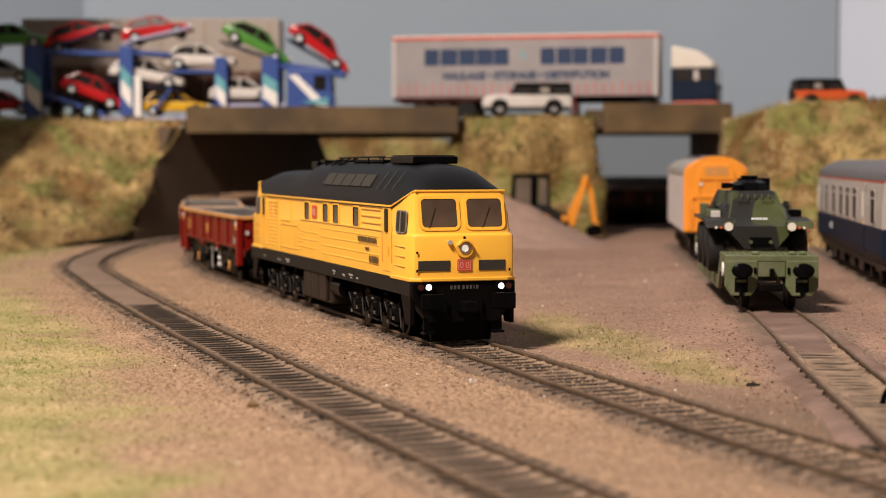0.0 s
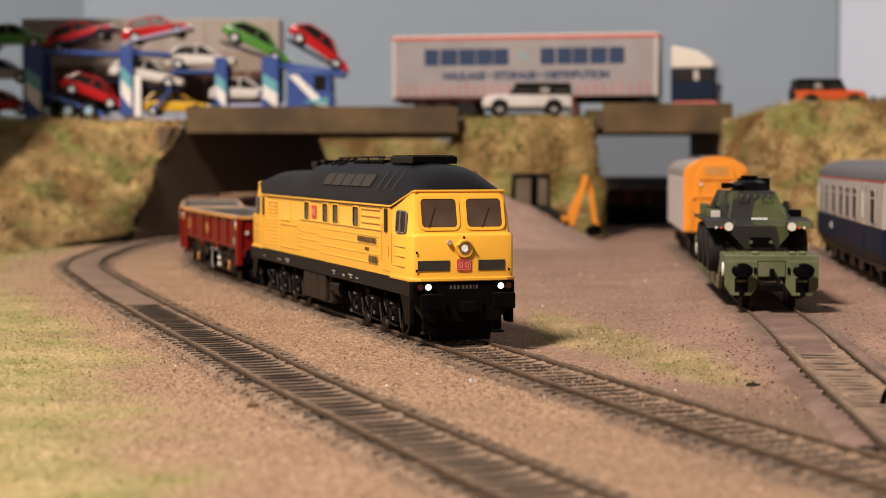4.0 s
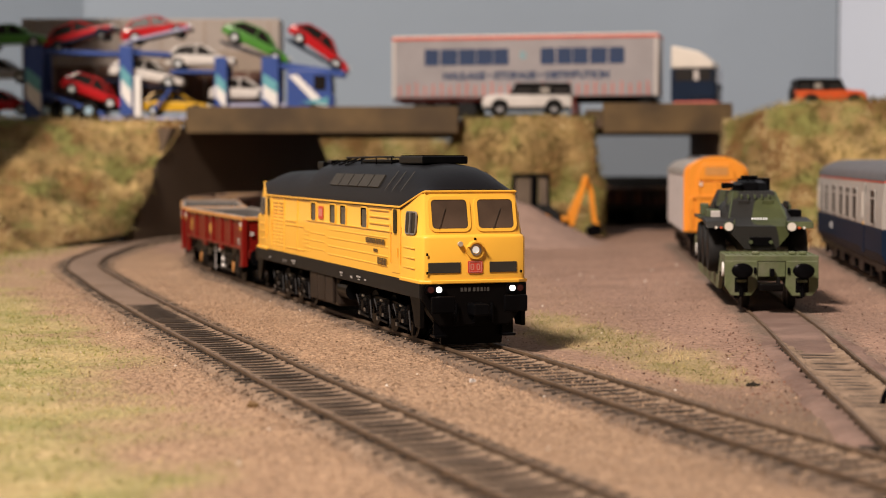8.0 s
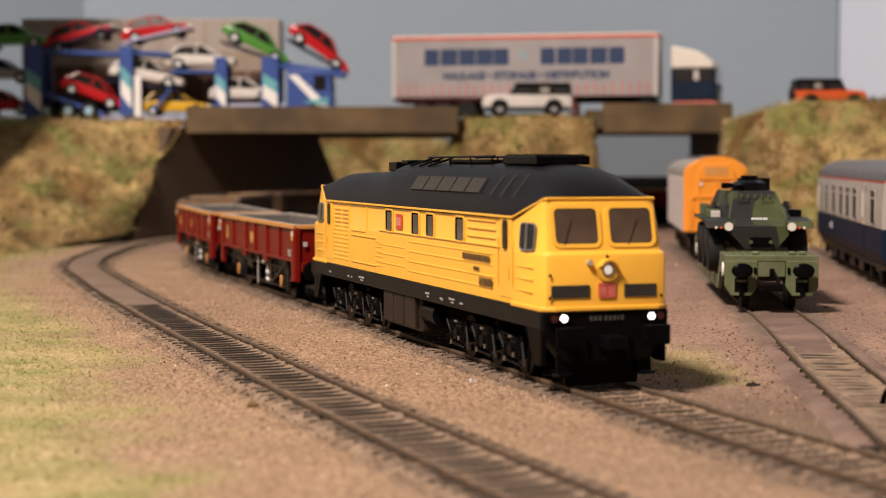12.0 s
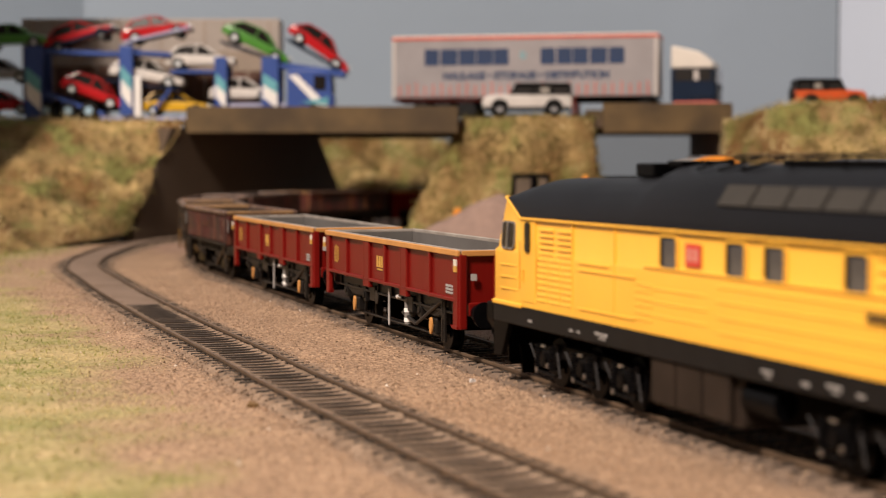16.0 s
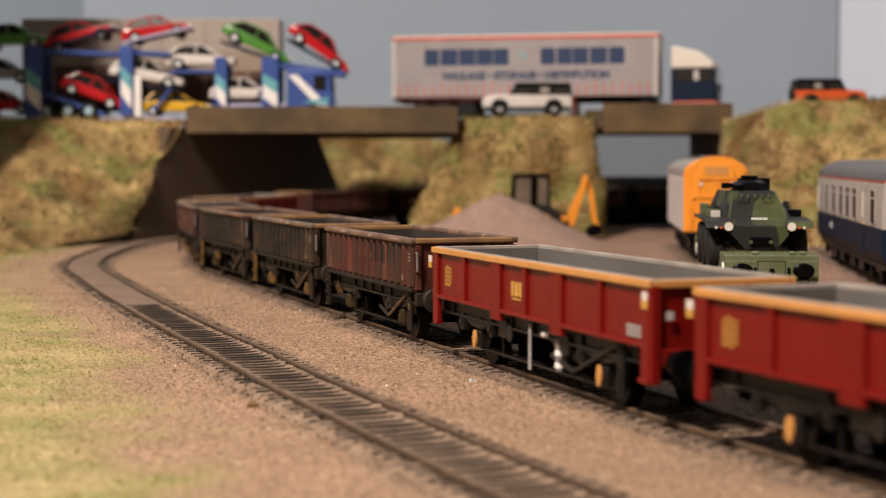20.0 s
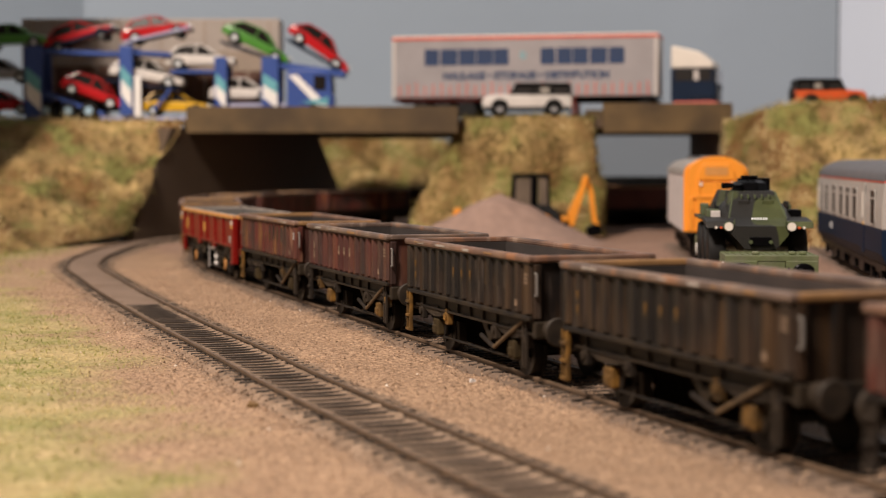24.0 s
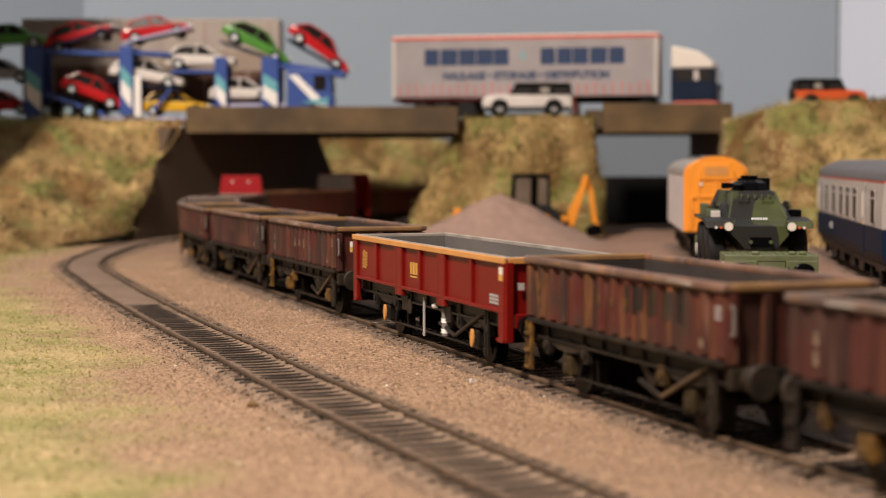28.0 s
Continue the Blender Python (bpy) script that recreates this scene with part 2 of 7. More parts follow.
def track(name, label, line, d0, d1, group="tracks", pitch=6.1, filled=(), shoulders=None, dip=0.8, sink=0.0, edge="ballast", rough=0.4):
    """Rails on dark sleepers bedded in a clay-like ballast; filled gives the stretch that is levelled up between the rails."""
    ob = tagged(new(name), label, "railway track", group, "structure")
    for side in (-8.65, 8.65):
        part("rail", sweep(line, d0, d1, 6.0, [(a + side, z) for a, z in RAIL]), M["rail"], ob)
    tagged(part("ballast_bed", strip(line, d0, d1, 1.45, [(-7.9, -2.4), (-7.2, -1.2), (-3.5, -1.35), (0, -1.4), (3.5, -1.35), (7.2, -1.2), (7.9, -2.4)], rough, 15.0, 0.12), M["ballast"], ob, smooth=True), kind="stuff")
    s0, s1 = shoulders or (d0, d1)
    for s in (-1, 1):
        out = [(s * 9.2, -2.4), (s * 9.6, -1.3), (s * 11.4, -1.05), (s * 13.0, -1.15), (s * 14.6, -1.6), (s * 16.6, -3.2)]
        tagged(part("ballast_shoulder", strip(line, s0, s1, 1.22, out, 0.9, 2.0 + s, dip), M[edge], ob, smooth=True), kind="stuff")
        tagged(part("ballast_edge", strip(line, s0, s1, 1.22, [(s * 8.1, -2.2), (s * 7.6, -0.85), (s * 6.6, -0.8), (s * 5.6, -1.1), (s * 4.6, -2.4)], 0.62, 9.0 + s, dip), M["ballast"], ob, smooth=True), kind="stuff")
    me = None
    n = int((d1 - d0) / pitch)
    for i in range(n):
        at = line(d0 + pitch * (i + 0.5))
        m = on_line(line, d0 + pitch * (i + 0.5), -2.0 - sink - drop_at(at[0], at[1])) @ P(random.uniform(-0.2, 0.2), 0, random.uniform(-0.14, 0.08), 0, 0, random.uniform(-1.0, 1.0))
        if me is None:
            bm = box(-0.9, 0.9, -13.0, 13.0, -1.2, 0.95, 0.12)
            q = part("sleeper", bm, M["sleeper"], ob, m=m)
            me = q.data
        else:
            q = new("sleeper", me)
            q.parent = ob
            q.matrix_basis = m
    for f0, f1, paint in filled:
        part("fill", strip(line, f0, f1, 3.0, [(-7.8, -1.3), (-7.2, -0.75), (-4, -0.6), (0, -0.55), (4, -0.6), (7.2, -0.75), (7.8, -1.3)], 0.55, 4.0), M[paint], ob, smooth=True)
    return ob


def text_mesh(words, size, m, parent, material, name="lettering", stretch=1.0, thick=0.12, bold=0.02):
    """Raised lettering in the built-in font, size and pose in millimetres."""
    cu = bpy.data.curves.new(name, "FONT")
    cu.offset = size * bold
    cu.body, cu.size, cu.extrude, cu.align_x, cu.align_y = words, size, thick, "CENTER", "CENTER"
    tmp = bpy.data.objects.new(name, cu)
    me = bpy.data.meshes.new_from_object(tmp)
    bpy.data.objects.remove(tmp)
    me.transform(Matrix.Diagonal((MM * stretch, MM, MM, 1)))
    me.materials.clear()
    me.materials.append(material)
    ob = new(name, me)
    ob.parent = parent
    ob.matrix_basis = m
    return ob


# ---- ground ----
def fbm(x, y, sc, seed=0.0):
    return noise.fractal(Vector((x * sc, y * sc, seed)), 1.0, 2.0, 4)


TRACK_POINTS = np.concatenate([line_samples(main_line, -1150, 420), line_samples(near_line, -1080, 260), line_samples(siding, -500, 330), line_samples(coach_road, -200, 400)])


def grass_amount(x, y):
    """How much static grass covers the ground at x, y."""
    n = fbm(x, y, 0.016, 3.0) * 0.5 + fbm(x, y, 0.06, 8.0) * 0.25
    x, y, far = x * 0.971, y * 0.971, y
    bank = float(np.interp(y, (260, 291, 365, 470, 610, 754), (-42, -49, -68, -100, -143, -193)))
    near = smooth_step(16, -14, x - bank + n * 46) * smooth_step(900, 640, y)
    x, y = x / 0.971, far
    # a strip between the running line and the yard
    cx = float(np.interp(y, (430, 458, 499, 560, 640), (77, 69, 55, 44, 33)))
    half = float(np.interp(y, (430, 458, 499, 560, 640), (7, 13, 18, 14, 4)))
    strip = 0.6 * smooth_step(1.35, 0.3, abs(x - cx) / half + n * 1.6) * smooth_step(424, 442, y) * smooth_step(650, 600, y)
    far = smooth_step(-228, -275, x + n * 26) * smooth_step(860, 960, y)
    return max(0.0, min(1.0, max(near, strip, far)))


def yard_amount(x, y):
    """How much of the ground is the purple-brown ash of the yard."""
    n = fbm(x, y, 0.02, 1.0) * 12
    edge = 6.3 + (511 - y) * 0.30 + 48 + 0.2 * (y - 430)
    brown = 0.8 * smooth_step(0, 24, x - 6.3 - (511 - y) * 0.36 - 4 + n)
    return max(brown, smooth_step(-8, 10, x - edge + n) * smooth_step(395, 450, y + n))


def mud_amount(x, y):
    """How much of the ground is dark mud beyond the running line, with a fainter darkening before it."""
    n = fbm(x, y, 0.03, 6.0)
    return 0.8 * smooth_step(-4, 14, x - 6.3 - (511 - y) * 0.36 + n * 10) * smooth_step(455, 385, y + n * 16) + 0.3 * smooth_step(-10, 60, x) * smooth_step(420, 320, y + n * 16) * smooth_step(20, -10, x - 6.3 - (511 - y) * 0.36)


def ground_height(x, y, d):
    z = -2.7 + 0.8 * fbm(x, y, 0.02, 5.0) + 0.45 * fbm(x, y, 0.11, 2.0)
    z += 0.5 * smooth_step(34, 18, d) - 1.2 * smooth_step(16, 9, d)
    # the yard's ash lies level with the rail tops
    u = min(abs(x - 118.0 + (600 - y) * 0.0822), abs(x - 226.0 + (940 - y) * 0.1228) if y > 640 else 99.0)
    k = smooth_step(46, 15, u) * smooth_step(455, 540, y)
    return z * (1 - k) + k * (-1.0 + 0.25 * fbm(x, y, 0.09, 2.0)) - drop_at(x, y)


def make_ground():
    xs = np.concatenate([np.arange(-520, -330, 14.0), np.arange(-330, 300, 4.5), np.arange(300, 560, 16.0)])
    ys = np.concatenate([np.arange(100, 240, 20.0), np.arange(240, 860, 4.5), np.arange(860, 1760, 9.0)])
    verts, mask = [], []
    for y in ys:
        close = TRACK_POINTS[np.abs(TRACK_POINTS[:, 1] - y) < 60]
        for x in xs:
            d = float(np.min(np.hypot(close[:, 0] - x, close[:, 1] - y))) if len(close) else 99.0
            verts.append((x * MM, y * MM, ground_height(x, y, d) * MM))
            mask.append((grass_amount(x, y), yard_amount(x, y), 0.85 * smooth_step(18.5, 12.5, d + 3.5 * fbm(x, y, 0.09, 4.0)), mud_amount(x, y)))
    w = len(xs)
    faces = [(j * w + i, j * w + i + 1, (j + 1) * w + i + 1, (j + 1) * w + i) for j in range(len(ys) - 1) for i in range(w - 1)]
    me = bpy.data.meshes.new("ground")
    me.from_pydata(verts, [], faces)
    at = me.color_attributes.new("cover", "FLOAT_COLOR", "POINT")
    at.data.foreach_set("color", np.array(mask, dtype=np.float32).ravel())
    me.polygons.foreach_set("use_smooth", [True] * len(me.polygons))
    m = bpy.data.materials.new("scenic_scatter")
    m.use_nodes = True
    nt = m.node_tree
    b = nt.nodes["Principled BSDF"]
    b.inputs["Roughness"].default_value = 0.95
    co = nt.nodes.new("ShaderNodeTexCoord").outputs["Object"]
    sep = nt.nodes.new("ShaderNodeSeparateColor")
    att = nt.nodes.new("ShaderNodeAttribute")
    att.attribute_name = "cover"
    nt.links.new(att.outputs["Color"], sep.inputs[0])

    def grain(sc, a, c, detail=5.0):
        n = nt.nodes.new("ShaderNodeTexNoise")
        n.inputs["Scale"].default_value, n.inputs["Detail"].default_value = sc, detail
        nt.links.new(co, n.inputs["Vector"])
        r = nt.nodes.new("ShaderNodeValToRGB")
        r.color_ramp.elements[0].position, r.color_ramp.elements[1].position = 0.32, 0.68
        r.color_ramp.elements[0].color, r.color_ramp.elements[1].color = (*a, 1), (*c, 1)
        nt.links.new(n.outputs["Fac"], r.inputs[0])
        return r.outputs[0]

    def mix(f, a, c):
        x = nt.nodes.new("ShaderNodeMix")
        x.data_type = "RGBA"
        nt.links.new(f, x.inputs[0]) if hasattr(f, "is_output") else setattr(x.inputs[0], "default_value", f)
        nt.links.new(a, x.inputs[6])
        nt.links.new(c, x.inputs[7])
        return x.outputs[2]
    earth = mix(0.55, grain(30, (0.22, 0.133, 0.078), (0.39, 0.25, 0.155)), grain(700, (0.05, 0.024, 0.012), (0.60, 0.41, 0.26)))
    grass = mix(0.4, grain(45, (0.20, 0.225, 0.05), (0.53, 0.40, 0.205)), grain(500, (0.12, 0.105, 0.035), (0.50, 0.41, 0.21)))
    ash = mix(0.45, grain(25, (0.225, 0.136, 0.095), (0.37, 0.228, 0.163)), grain(520, (0.075, 0.04, 0.028), (0.40, 0.262, 0.195)))
    ballast = mix(0.5, grain(60, (0.10, 0.07, 0.05), (0.17, 0.12, 0.09)), grain(600, (0.04, 0.03, 0.02), (0.24, 0.18, 0.14)))
    c = mix(sep.outputs[1], earth, ash)
    mud = mix(0.5, grain(40, (0.105, 0.068, 0.044), (0.20, 0.13, 0.085)), grain(500, (0.05, 0.03, 0.018), (0.24, 0.165, 0.11)))
    c = mix(att.outputs["Alpha"], c, mud)
    c = mix(sep.outputs[2], c, ballast)
    c = mix(sep.outputs[0], c, grass)
    nt.links.new(c, b.inputs["Base Color"])
    bn = nt.nodes.new("ShaderNodeBump")
    bn.inputs["Strength"].default_value, bn.inputs["Distance"].default_value = 1.0, 0.0018
    nz = nt.nodes.new("ShaderNodeTexNoise")
    nz.inputs["Scale"].default_value, nz.inputs["Detail"].default_value = 650, 6
    nt.links.new(co, nz.inputs["Vector"])
    nt.links.new(nz.outputs["Fac"], bn.inputs["Height"])
    nt.links.new(bn.outputs[0], b.inputs["Normal"])
    me.materials.append(m)
    return tagged(new("ground", me), "tan and purple-brown scenic scatter with patches of static grass", "ground", kind="structure")


make_ground()
track("track", "weathered brown running line under the train", main_line, -1120, 420, filled=((-1120, -420, "clay"),), dip=0.6, edge="mud")
track("track", "weathered brown curved track beside the running line", near_line, -1010, 262, filled=((-1010, -205, "clay"),), rough=0.14, sink=-0.12)
track("track", "yard siding sunk in purple-brown ash", siding, -480, 272, filled=((-480, 165, "ash"),), shoulders=(60, 272), dip=0.35, sink=0.32, edge="ash")
track("track", "second yard siding under the coach", coach_road, -150, 380, filled=((-150, 380, "ash"),), shoulders=(360, 380))


# ---- room ----
def slab(name, x0, x1, y0, y1, z0, z1, material, label):
    return tagged(part(name, box(x0, x1, y0, y1, z0, z1), material), label, name.split("_")[0], kind="structure")


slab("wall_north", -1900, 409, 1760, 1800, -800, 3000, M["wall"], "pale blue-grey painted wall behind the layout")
slab("wall_south", -1900, 1900, -2040, -2000, -800, 3000, M["room"], "plain cream room wall")
slab("wall_west", -1940, -1900, -2000, 1800, -800, 3000, M["room"], "plain cream room wall")
slab("wall_east", 1900, 1940, -2000, 1800, -800, 3000, M["room"], "plain cream room wall")
tagged(part("wall_corner", box(0, 1700, 0, 40, -800, 2200), M["wall_pale"], m=P(411, 1762, 0, 0, 0, -38)), "lavender-grey wall of the room corner, painted paler as lit", "wall", kind="structure")
# Board added out of view to throw shade on the transporter's left end.
slab("wall_panel", -640, -314, 1138, 1150, -20, 330, M["room"], "unseen cream board that shades the left end of the bank")
tagged(part("wall_return", box(0, 900, -30, 0, -20, 1400), M["wall"], m=P(-373, 1759, 0, 0, 0, 221)), "blue-grey wall turning away in the far corner", "wall", kind="structure")
# Black board put in for the dark under the short bridge.
slab("back_board", 60, 330, 1476, 1488, -20, 39, M["board"], "black board standing in for the shade behind the tracks")
slab("back_panel", 60, 330, 1490, 1498, -20, 86, M["panel"], "blue-grey panel darkened like wall in shade")
slab("ceiling", -1940, 1940, -2040, 1940, 3000, 3040, M["room"], "plain cream ceiling")
slab("baseboard", -519, 540, 104, 1752, -800, -10, M["beam"], "plain wooden base that carries the layout")
slab("floor", -1940, 1940, -2040, 1940, -840, -800, M["beam"], "brown floor below the layout")


# ---- embankments ----
def straw_material():
    m = mat("dry_grass_mat", (0.42, 0.30, 0.125), 0.95, vary=0.45, scale=45, bump=1.0, bump_scale=450, dirt=(0.15, 0.072, 0.02), dirt_amount=0.55, dirt_scale=22)
    nt = m.node_tree
    b = nt.nodes["Principled BSDF"]
    old = b.inputs["Base Color"].links[0].from_socket
    n = nt.nodes.new("ShaderNodeTexNoise")
    n.inputs["Scale"].default_value, n.inputs["Detail"].default_value = 38, 5
    off = nt.nodes.new("ShaderNodeVectorMath")
    off.inputs[1].default_value = (3.1, 7.7, 1.3)
    nt.links.new(nt.nodes.new("ShaderNodeTexCoord").outputs["Object"], off.inputs[0])
    nt.links.new(off.outputs[0], n.inputs["Vector"])
    r = nt.nodes.new("ShaderNodeMapRange")
    r.inputs[1].default_value, r.inputs[2].default_value = 0.5, 0.62
    nt.links.new(n.outputs["Fac"], r.inputs[0])
    x = nt.nodes.new("ShaderNodeMix")
    x.data_type = "RGBA"
    nt.links.new(r.outputs[0], x.inputs[0])
    nt.links.new(old, x.inputs[6])
    x.inputs[7].default_value = (0.20, 0.195, 0.055, 1)
    nt.links.new(x.outputs[2], b.inputs["Base Color"])
    bump = b.inputs["Normal"].links[0].from_node
    bump.inputs["Distance"].default_value = 0.002
    return m


M["straw"] = straw_material()


def bank(name, label, foot, crest, back, rows=34, per=9.0, rough=5.0, seed=0.0, ease=0.0):
    """A grassy bank skinned from a foot line to a crest line and then back to a rear line; the lines are points (x, y, z)."""
    def resample(pts, n):
        pts = [Vector(p) for p in pts]
        seg = [0.0]
        for a, b in zip(pts, pts[1:]):
            seg.append(seg[-1] + (b - a).length)
        out = []
        for i in range(n):
            d = seg[-1] * i / (n - 1)
            k = max(j for j in range(len(pts) - 1) if seg[j] <= d + 1e-6)
            out.append(pts[k].lerp(pts[k + 1], (d - seg[k]) / max(1e-6, seg[k + 1] - seg[k])))
        return out
    length = sum((Vector(b) - Vector(a)).length for a, b in zip(crest, crest[1:]))
    n = max(8, int(length / per * 2))
    f, c, k = resample(foot, n), resample(crest, n), resample(back, n)
    rings = []
    for i in range(rows + 9):
        ring = []
        for j in range(n):
            if i < rows:
                u = i / (rows - 1)
                p = f[j].lerp(c[j], u)
                p.z = f[j].z + (c[j].z - f[j].z) * u ** (1.0 + ease * smooth_step(1.0, 0.7, j / (n - 1)))
                amp = math.sin(math.pi * min(1.0, u * 1.06)) * 0.9 + 0.12
            else:
                u = (i - rows + 1) / 9
                p = c[j].lerp(k[j], u)
                amp = 0.15
            v = noise.noise_vector(p * 0.034 + Vector((seed, 3 * seed, 0)))
            w = noise.noise_vector(p * 0.11 + Vector((0, seed, 7)))
            ring.append(p + (v * rough * 1.5 + w * rough * 0.45) * amp)
        rings.append(ring)
    ob = part(name, loft(rings, closed=False), M["straw"], smooth=True)
    return tagged(ob, label, "embankment", kind="structure")


bank("embankment_west", "high bank of matted dry straw-coloured grass", [(-560, 920, -5), (-330, 962, -5), (-278, 1010, -5), (-262, 1100, -4), (-222, 1186, 2)],
     [(-560, 1225, 83), (-420, 1236, 83), (-330, 1240, 83), (-260, 1243, 83), (-192, 1248, 82)], [(-560, 1500, 83), (-420, 1500, 83), (-330, 1500, 83), (-260, 1470, 83), (-196, 1300, 82)], seed=1.0, rough=6.0, ease=0.3)
bank("embankment_middle", "free-standing mound of straw-coloured dry grass", [(25, 1372, -4), (-32, 1250, -4), (40, 1232, -4), (118, 1236, -4), (122, 1380, -4)],
     [(35, 1372, 85), (14, 1262, 84), (55, 1252, 86), (112, 1254, 85), (114, 1380, 85)], [(60, 1372, 85), (50, 1340, 85), (60, 1330, 85), (80, 1340, 85), (90, 1376, 85)], seed=4.0, rough=3.5)
bank("embankment_east", "tall bank of matted dry grass beside the yard", [(230, 1420, -4), (196, 1180, -4), (215, 1060, -4), (300, 1040, -4), (480, 1030, -4)],
     [(240, 1420, 80), (200, 1215, 80), (228, 1150, 91), (300, 1140, 94), (480, 1140, 93)], [(300, 1420, 87), (290, 1300, 87), (300, 1290, 92), (330, 1290, 93), (480, 1290, 93)], seed=7.0, rough=8)
bank("embankment_north", "low scrubby bank behind the underpass", [(-140, 1690, -4), (-60, 1660, -4), (40, 1650, -4), (130, 1660, -4)],
     [(-140, 1735, 92), (-60, 1725, 88), (0, 1720, 72), (130, 1725, 40)], [(-140, 1758, 90), (-60, 1758, 86), (0, 1758, 70), (130, 1758, 38)], seed=11.0, rough=9)


# ---- bridges ----
def bridge(name, x0, x1, y0, y1, z0, z1, label):
    ob = thing(name, label, "bridge", "bridges", "structure")
    for y in (y0, y1 - 8):
        bm = box(x0, x1, y, y + 8, z0, z1, 0.4)
        part("parapet_beam", bm, M["beam"], ob, "stained wooden strip")
    part("deck", box(x0 - 4, x1 + 4, y0 + 8.5, y1 - 8.5, z0 + 4, z0 + 10, 0.3), M["concrete"], ob)
    return ob


bridge("bridge_1", -189, 11, 1246, 1600, 73.5, 93, "long road bridge edged with stained wooden beams")
bridge("bridge_2", 117, 211, 1234, 1400, 73.5, 95, "short road bridge edged with stained wooden beams")
part("pier", box(203, 214, 1243, 1392, -4, 77), M["concrete"], bpy.data.objects["bridge_2"], "dark bridge pier")


def abutment():
    ob = thing("abutment_wall", "dark brown abutment wall of the underpass", "wall", kind="structure")
    a, b = Vector((-218, 1196)), Vector((-78, 1476))
    n = Vector((-(b - a).y, (b - a).x)).normalized() * 12
    bm = bmesh.new()
    pts = [a, b, b + n, a + n]
    low = [bm.verts.new((p.x, p.y, -5)) for p in pts]
    mid = a.lerp(b, 0.14)
    top = a.lerp(b, 0.8)
    up = [bm.verts.new((p.x, p.y, 77.2)) for p in (mid, top, top + n, mid + n)]
    toe = [bm.verts.new((a.x, a.y, 5)), bm.verts.new((a.x + n.x, a.y + n.y, 5))]
    bm.faces.new((low[0], low[1], up[1], up[0], toe[0]))
    bm.faces.new((low[3], toe[1], up[3], up[2], low[2]))
    bm.faces.new((low[1], low[2], up[2], up[1]))
    bm.faces.new((up[0], up[1], up[2], up[3]))
    bm.faces.new((toe[0], up[0], up[3], toe[1]))
    bm.faces.new((low[0], toe[0], toe[1], low[3]))
    part("wall_face", bm, M["concrete"], ob)
    return ob


abutment()


def sand_heap():
    rings = []
    for i in range(22):
        u = i / 21
        ring = []
        for j in range(72):
            a = 2 * math.pi * j / 72
            r = 78 * u
            z = 37.5 * (1 - u) ** 1.12 - 1.6 * u + 1.5 * math.exp(-(u * 9) ** 2) * -1.5
            x, y = math.cos(a) * r * 1.0, math.sin(a) * r * 0.85
            k = fbm(x, y, 0.03, 2.0) * 2.2 + fbm(x, y, 0.12, 6.0) * 0.7
            ring.append((x, y, max(-6, z - 4 + k * min(1, u * 3 + 0.2))))
        rings.append(ring)
    ob = part("heap", loft(rings, caps=False), M["heap"], smooth=True, m=P(38, 1130, 0))
    return tagged(ob, "conical heap of pinkish-grey sand in the yard", "sand heap")


sand_heap()


# ---- rolling stock ----
# distance that the train has gone, in millimetres, at times in seconds
RUN_T = (0, 7.0, 7.25, 7.5, 8, 8.5, 9, 9.5, 10, 10.5, 11, 11.5, 12, 12.5, 13.2, 13.9, 14.5, 15, 15.5, 16, 16.5, 17, 17.5, 18, 18.5, 19, 19.5, 20, 20.5, 21, 21.5, 22.5, 23.5, 24, 24.5, 25, 25.5, 26, 26.5, 27, 27.5, 28)
RUN_S = (0.0, -0.5, 0.2, 2.3, 9.6, 18.2, 29.0, 39.6, 51.6, 63.5, 76.0, 90.4, 105.1, 121.1, 148.1, 178.5, 205.5, 234.0, 264.8, 297.5, 331.2, 365.0, 398.5, 432.5, 465.0, 500.5, 540.0, 581.1, 623.0, 666.5, 709.0, 794.0, 879.0, 921.2, 964.0, 1006.5, 1049.0, 1092.5, 1135.4, 1178.0, 1221.5, 1264.0)


RUN_V = np.gradient(np.array(RUN_S, dtype=float), np.array(RUN_T, dtype=float))
RUN_V[0:2] = 0.0


def run(t):
    """Distance gone at t, a smooth curve through the rows above."""
    k = max(0, min(len(RUN_T) - 2, int(np.searchsorted(RUN_T, t, side="right")) - 1))
    h = RUN_T[k + 1] - RUN_T[k]
    u = (t - RUN_T[k]) / h
    p0, p1, v0, v1 = RUN_S[k], RUN_S[k + 1], RUN_V[k] * h, RUN_V[k + 1] * h
    return float(p0 + u * v0 + u * u * (3 * (p1 - p0) - 2 * v0 - v1) + u ** 3 * (2 * (p0 - p1) + v0 + v1))


TRAIN = []          # (thing, offset of its middle behind the locomotive's front, half the pivot spacing)
WHEELS = []         # (wheelset, its x and z on the thing, radius)


def wheelset(parent, x, r, name="wheelset", paint=None):
    """Two spoked-looking discs with flanges on one axle, turning together."""
    bm = cyl((0, -11, 0), (0, 11, 0), 1.0, 10)
    for s in (-1, 1):
        cyl((0, s * 7.4, 0), (0, s * 10.0, 0), r, 28, bm)
        cyl((0, s * 6.8, 0), (0, s * 7.4, 0), r + 0.7, 28, bm)
        for k in range(4):
            a = k * math.pi / 2 + 0.4
            cyl((math.cos(a) * r * 0.55, s * 9.9, math.sin(a) * r * 0.55), (math.cos(a) * r * 0.55, s * 10.4, math.sin(a) * r * 0.55), r * 0.16, 8, bm)
        cyl((0, s * 10.0, 0), (0, s * 10.9, 0), r * 0.3, 12, bm)
    ob = part(name, bm, paint or M["black"], parent, m=P(x, 0, r - RAIL_DROP))
    WHEELS.append((ob, x, r))
    return ob


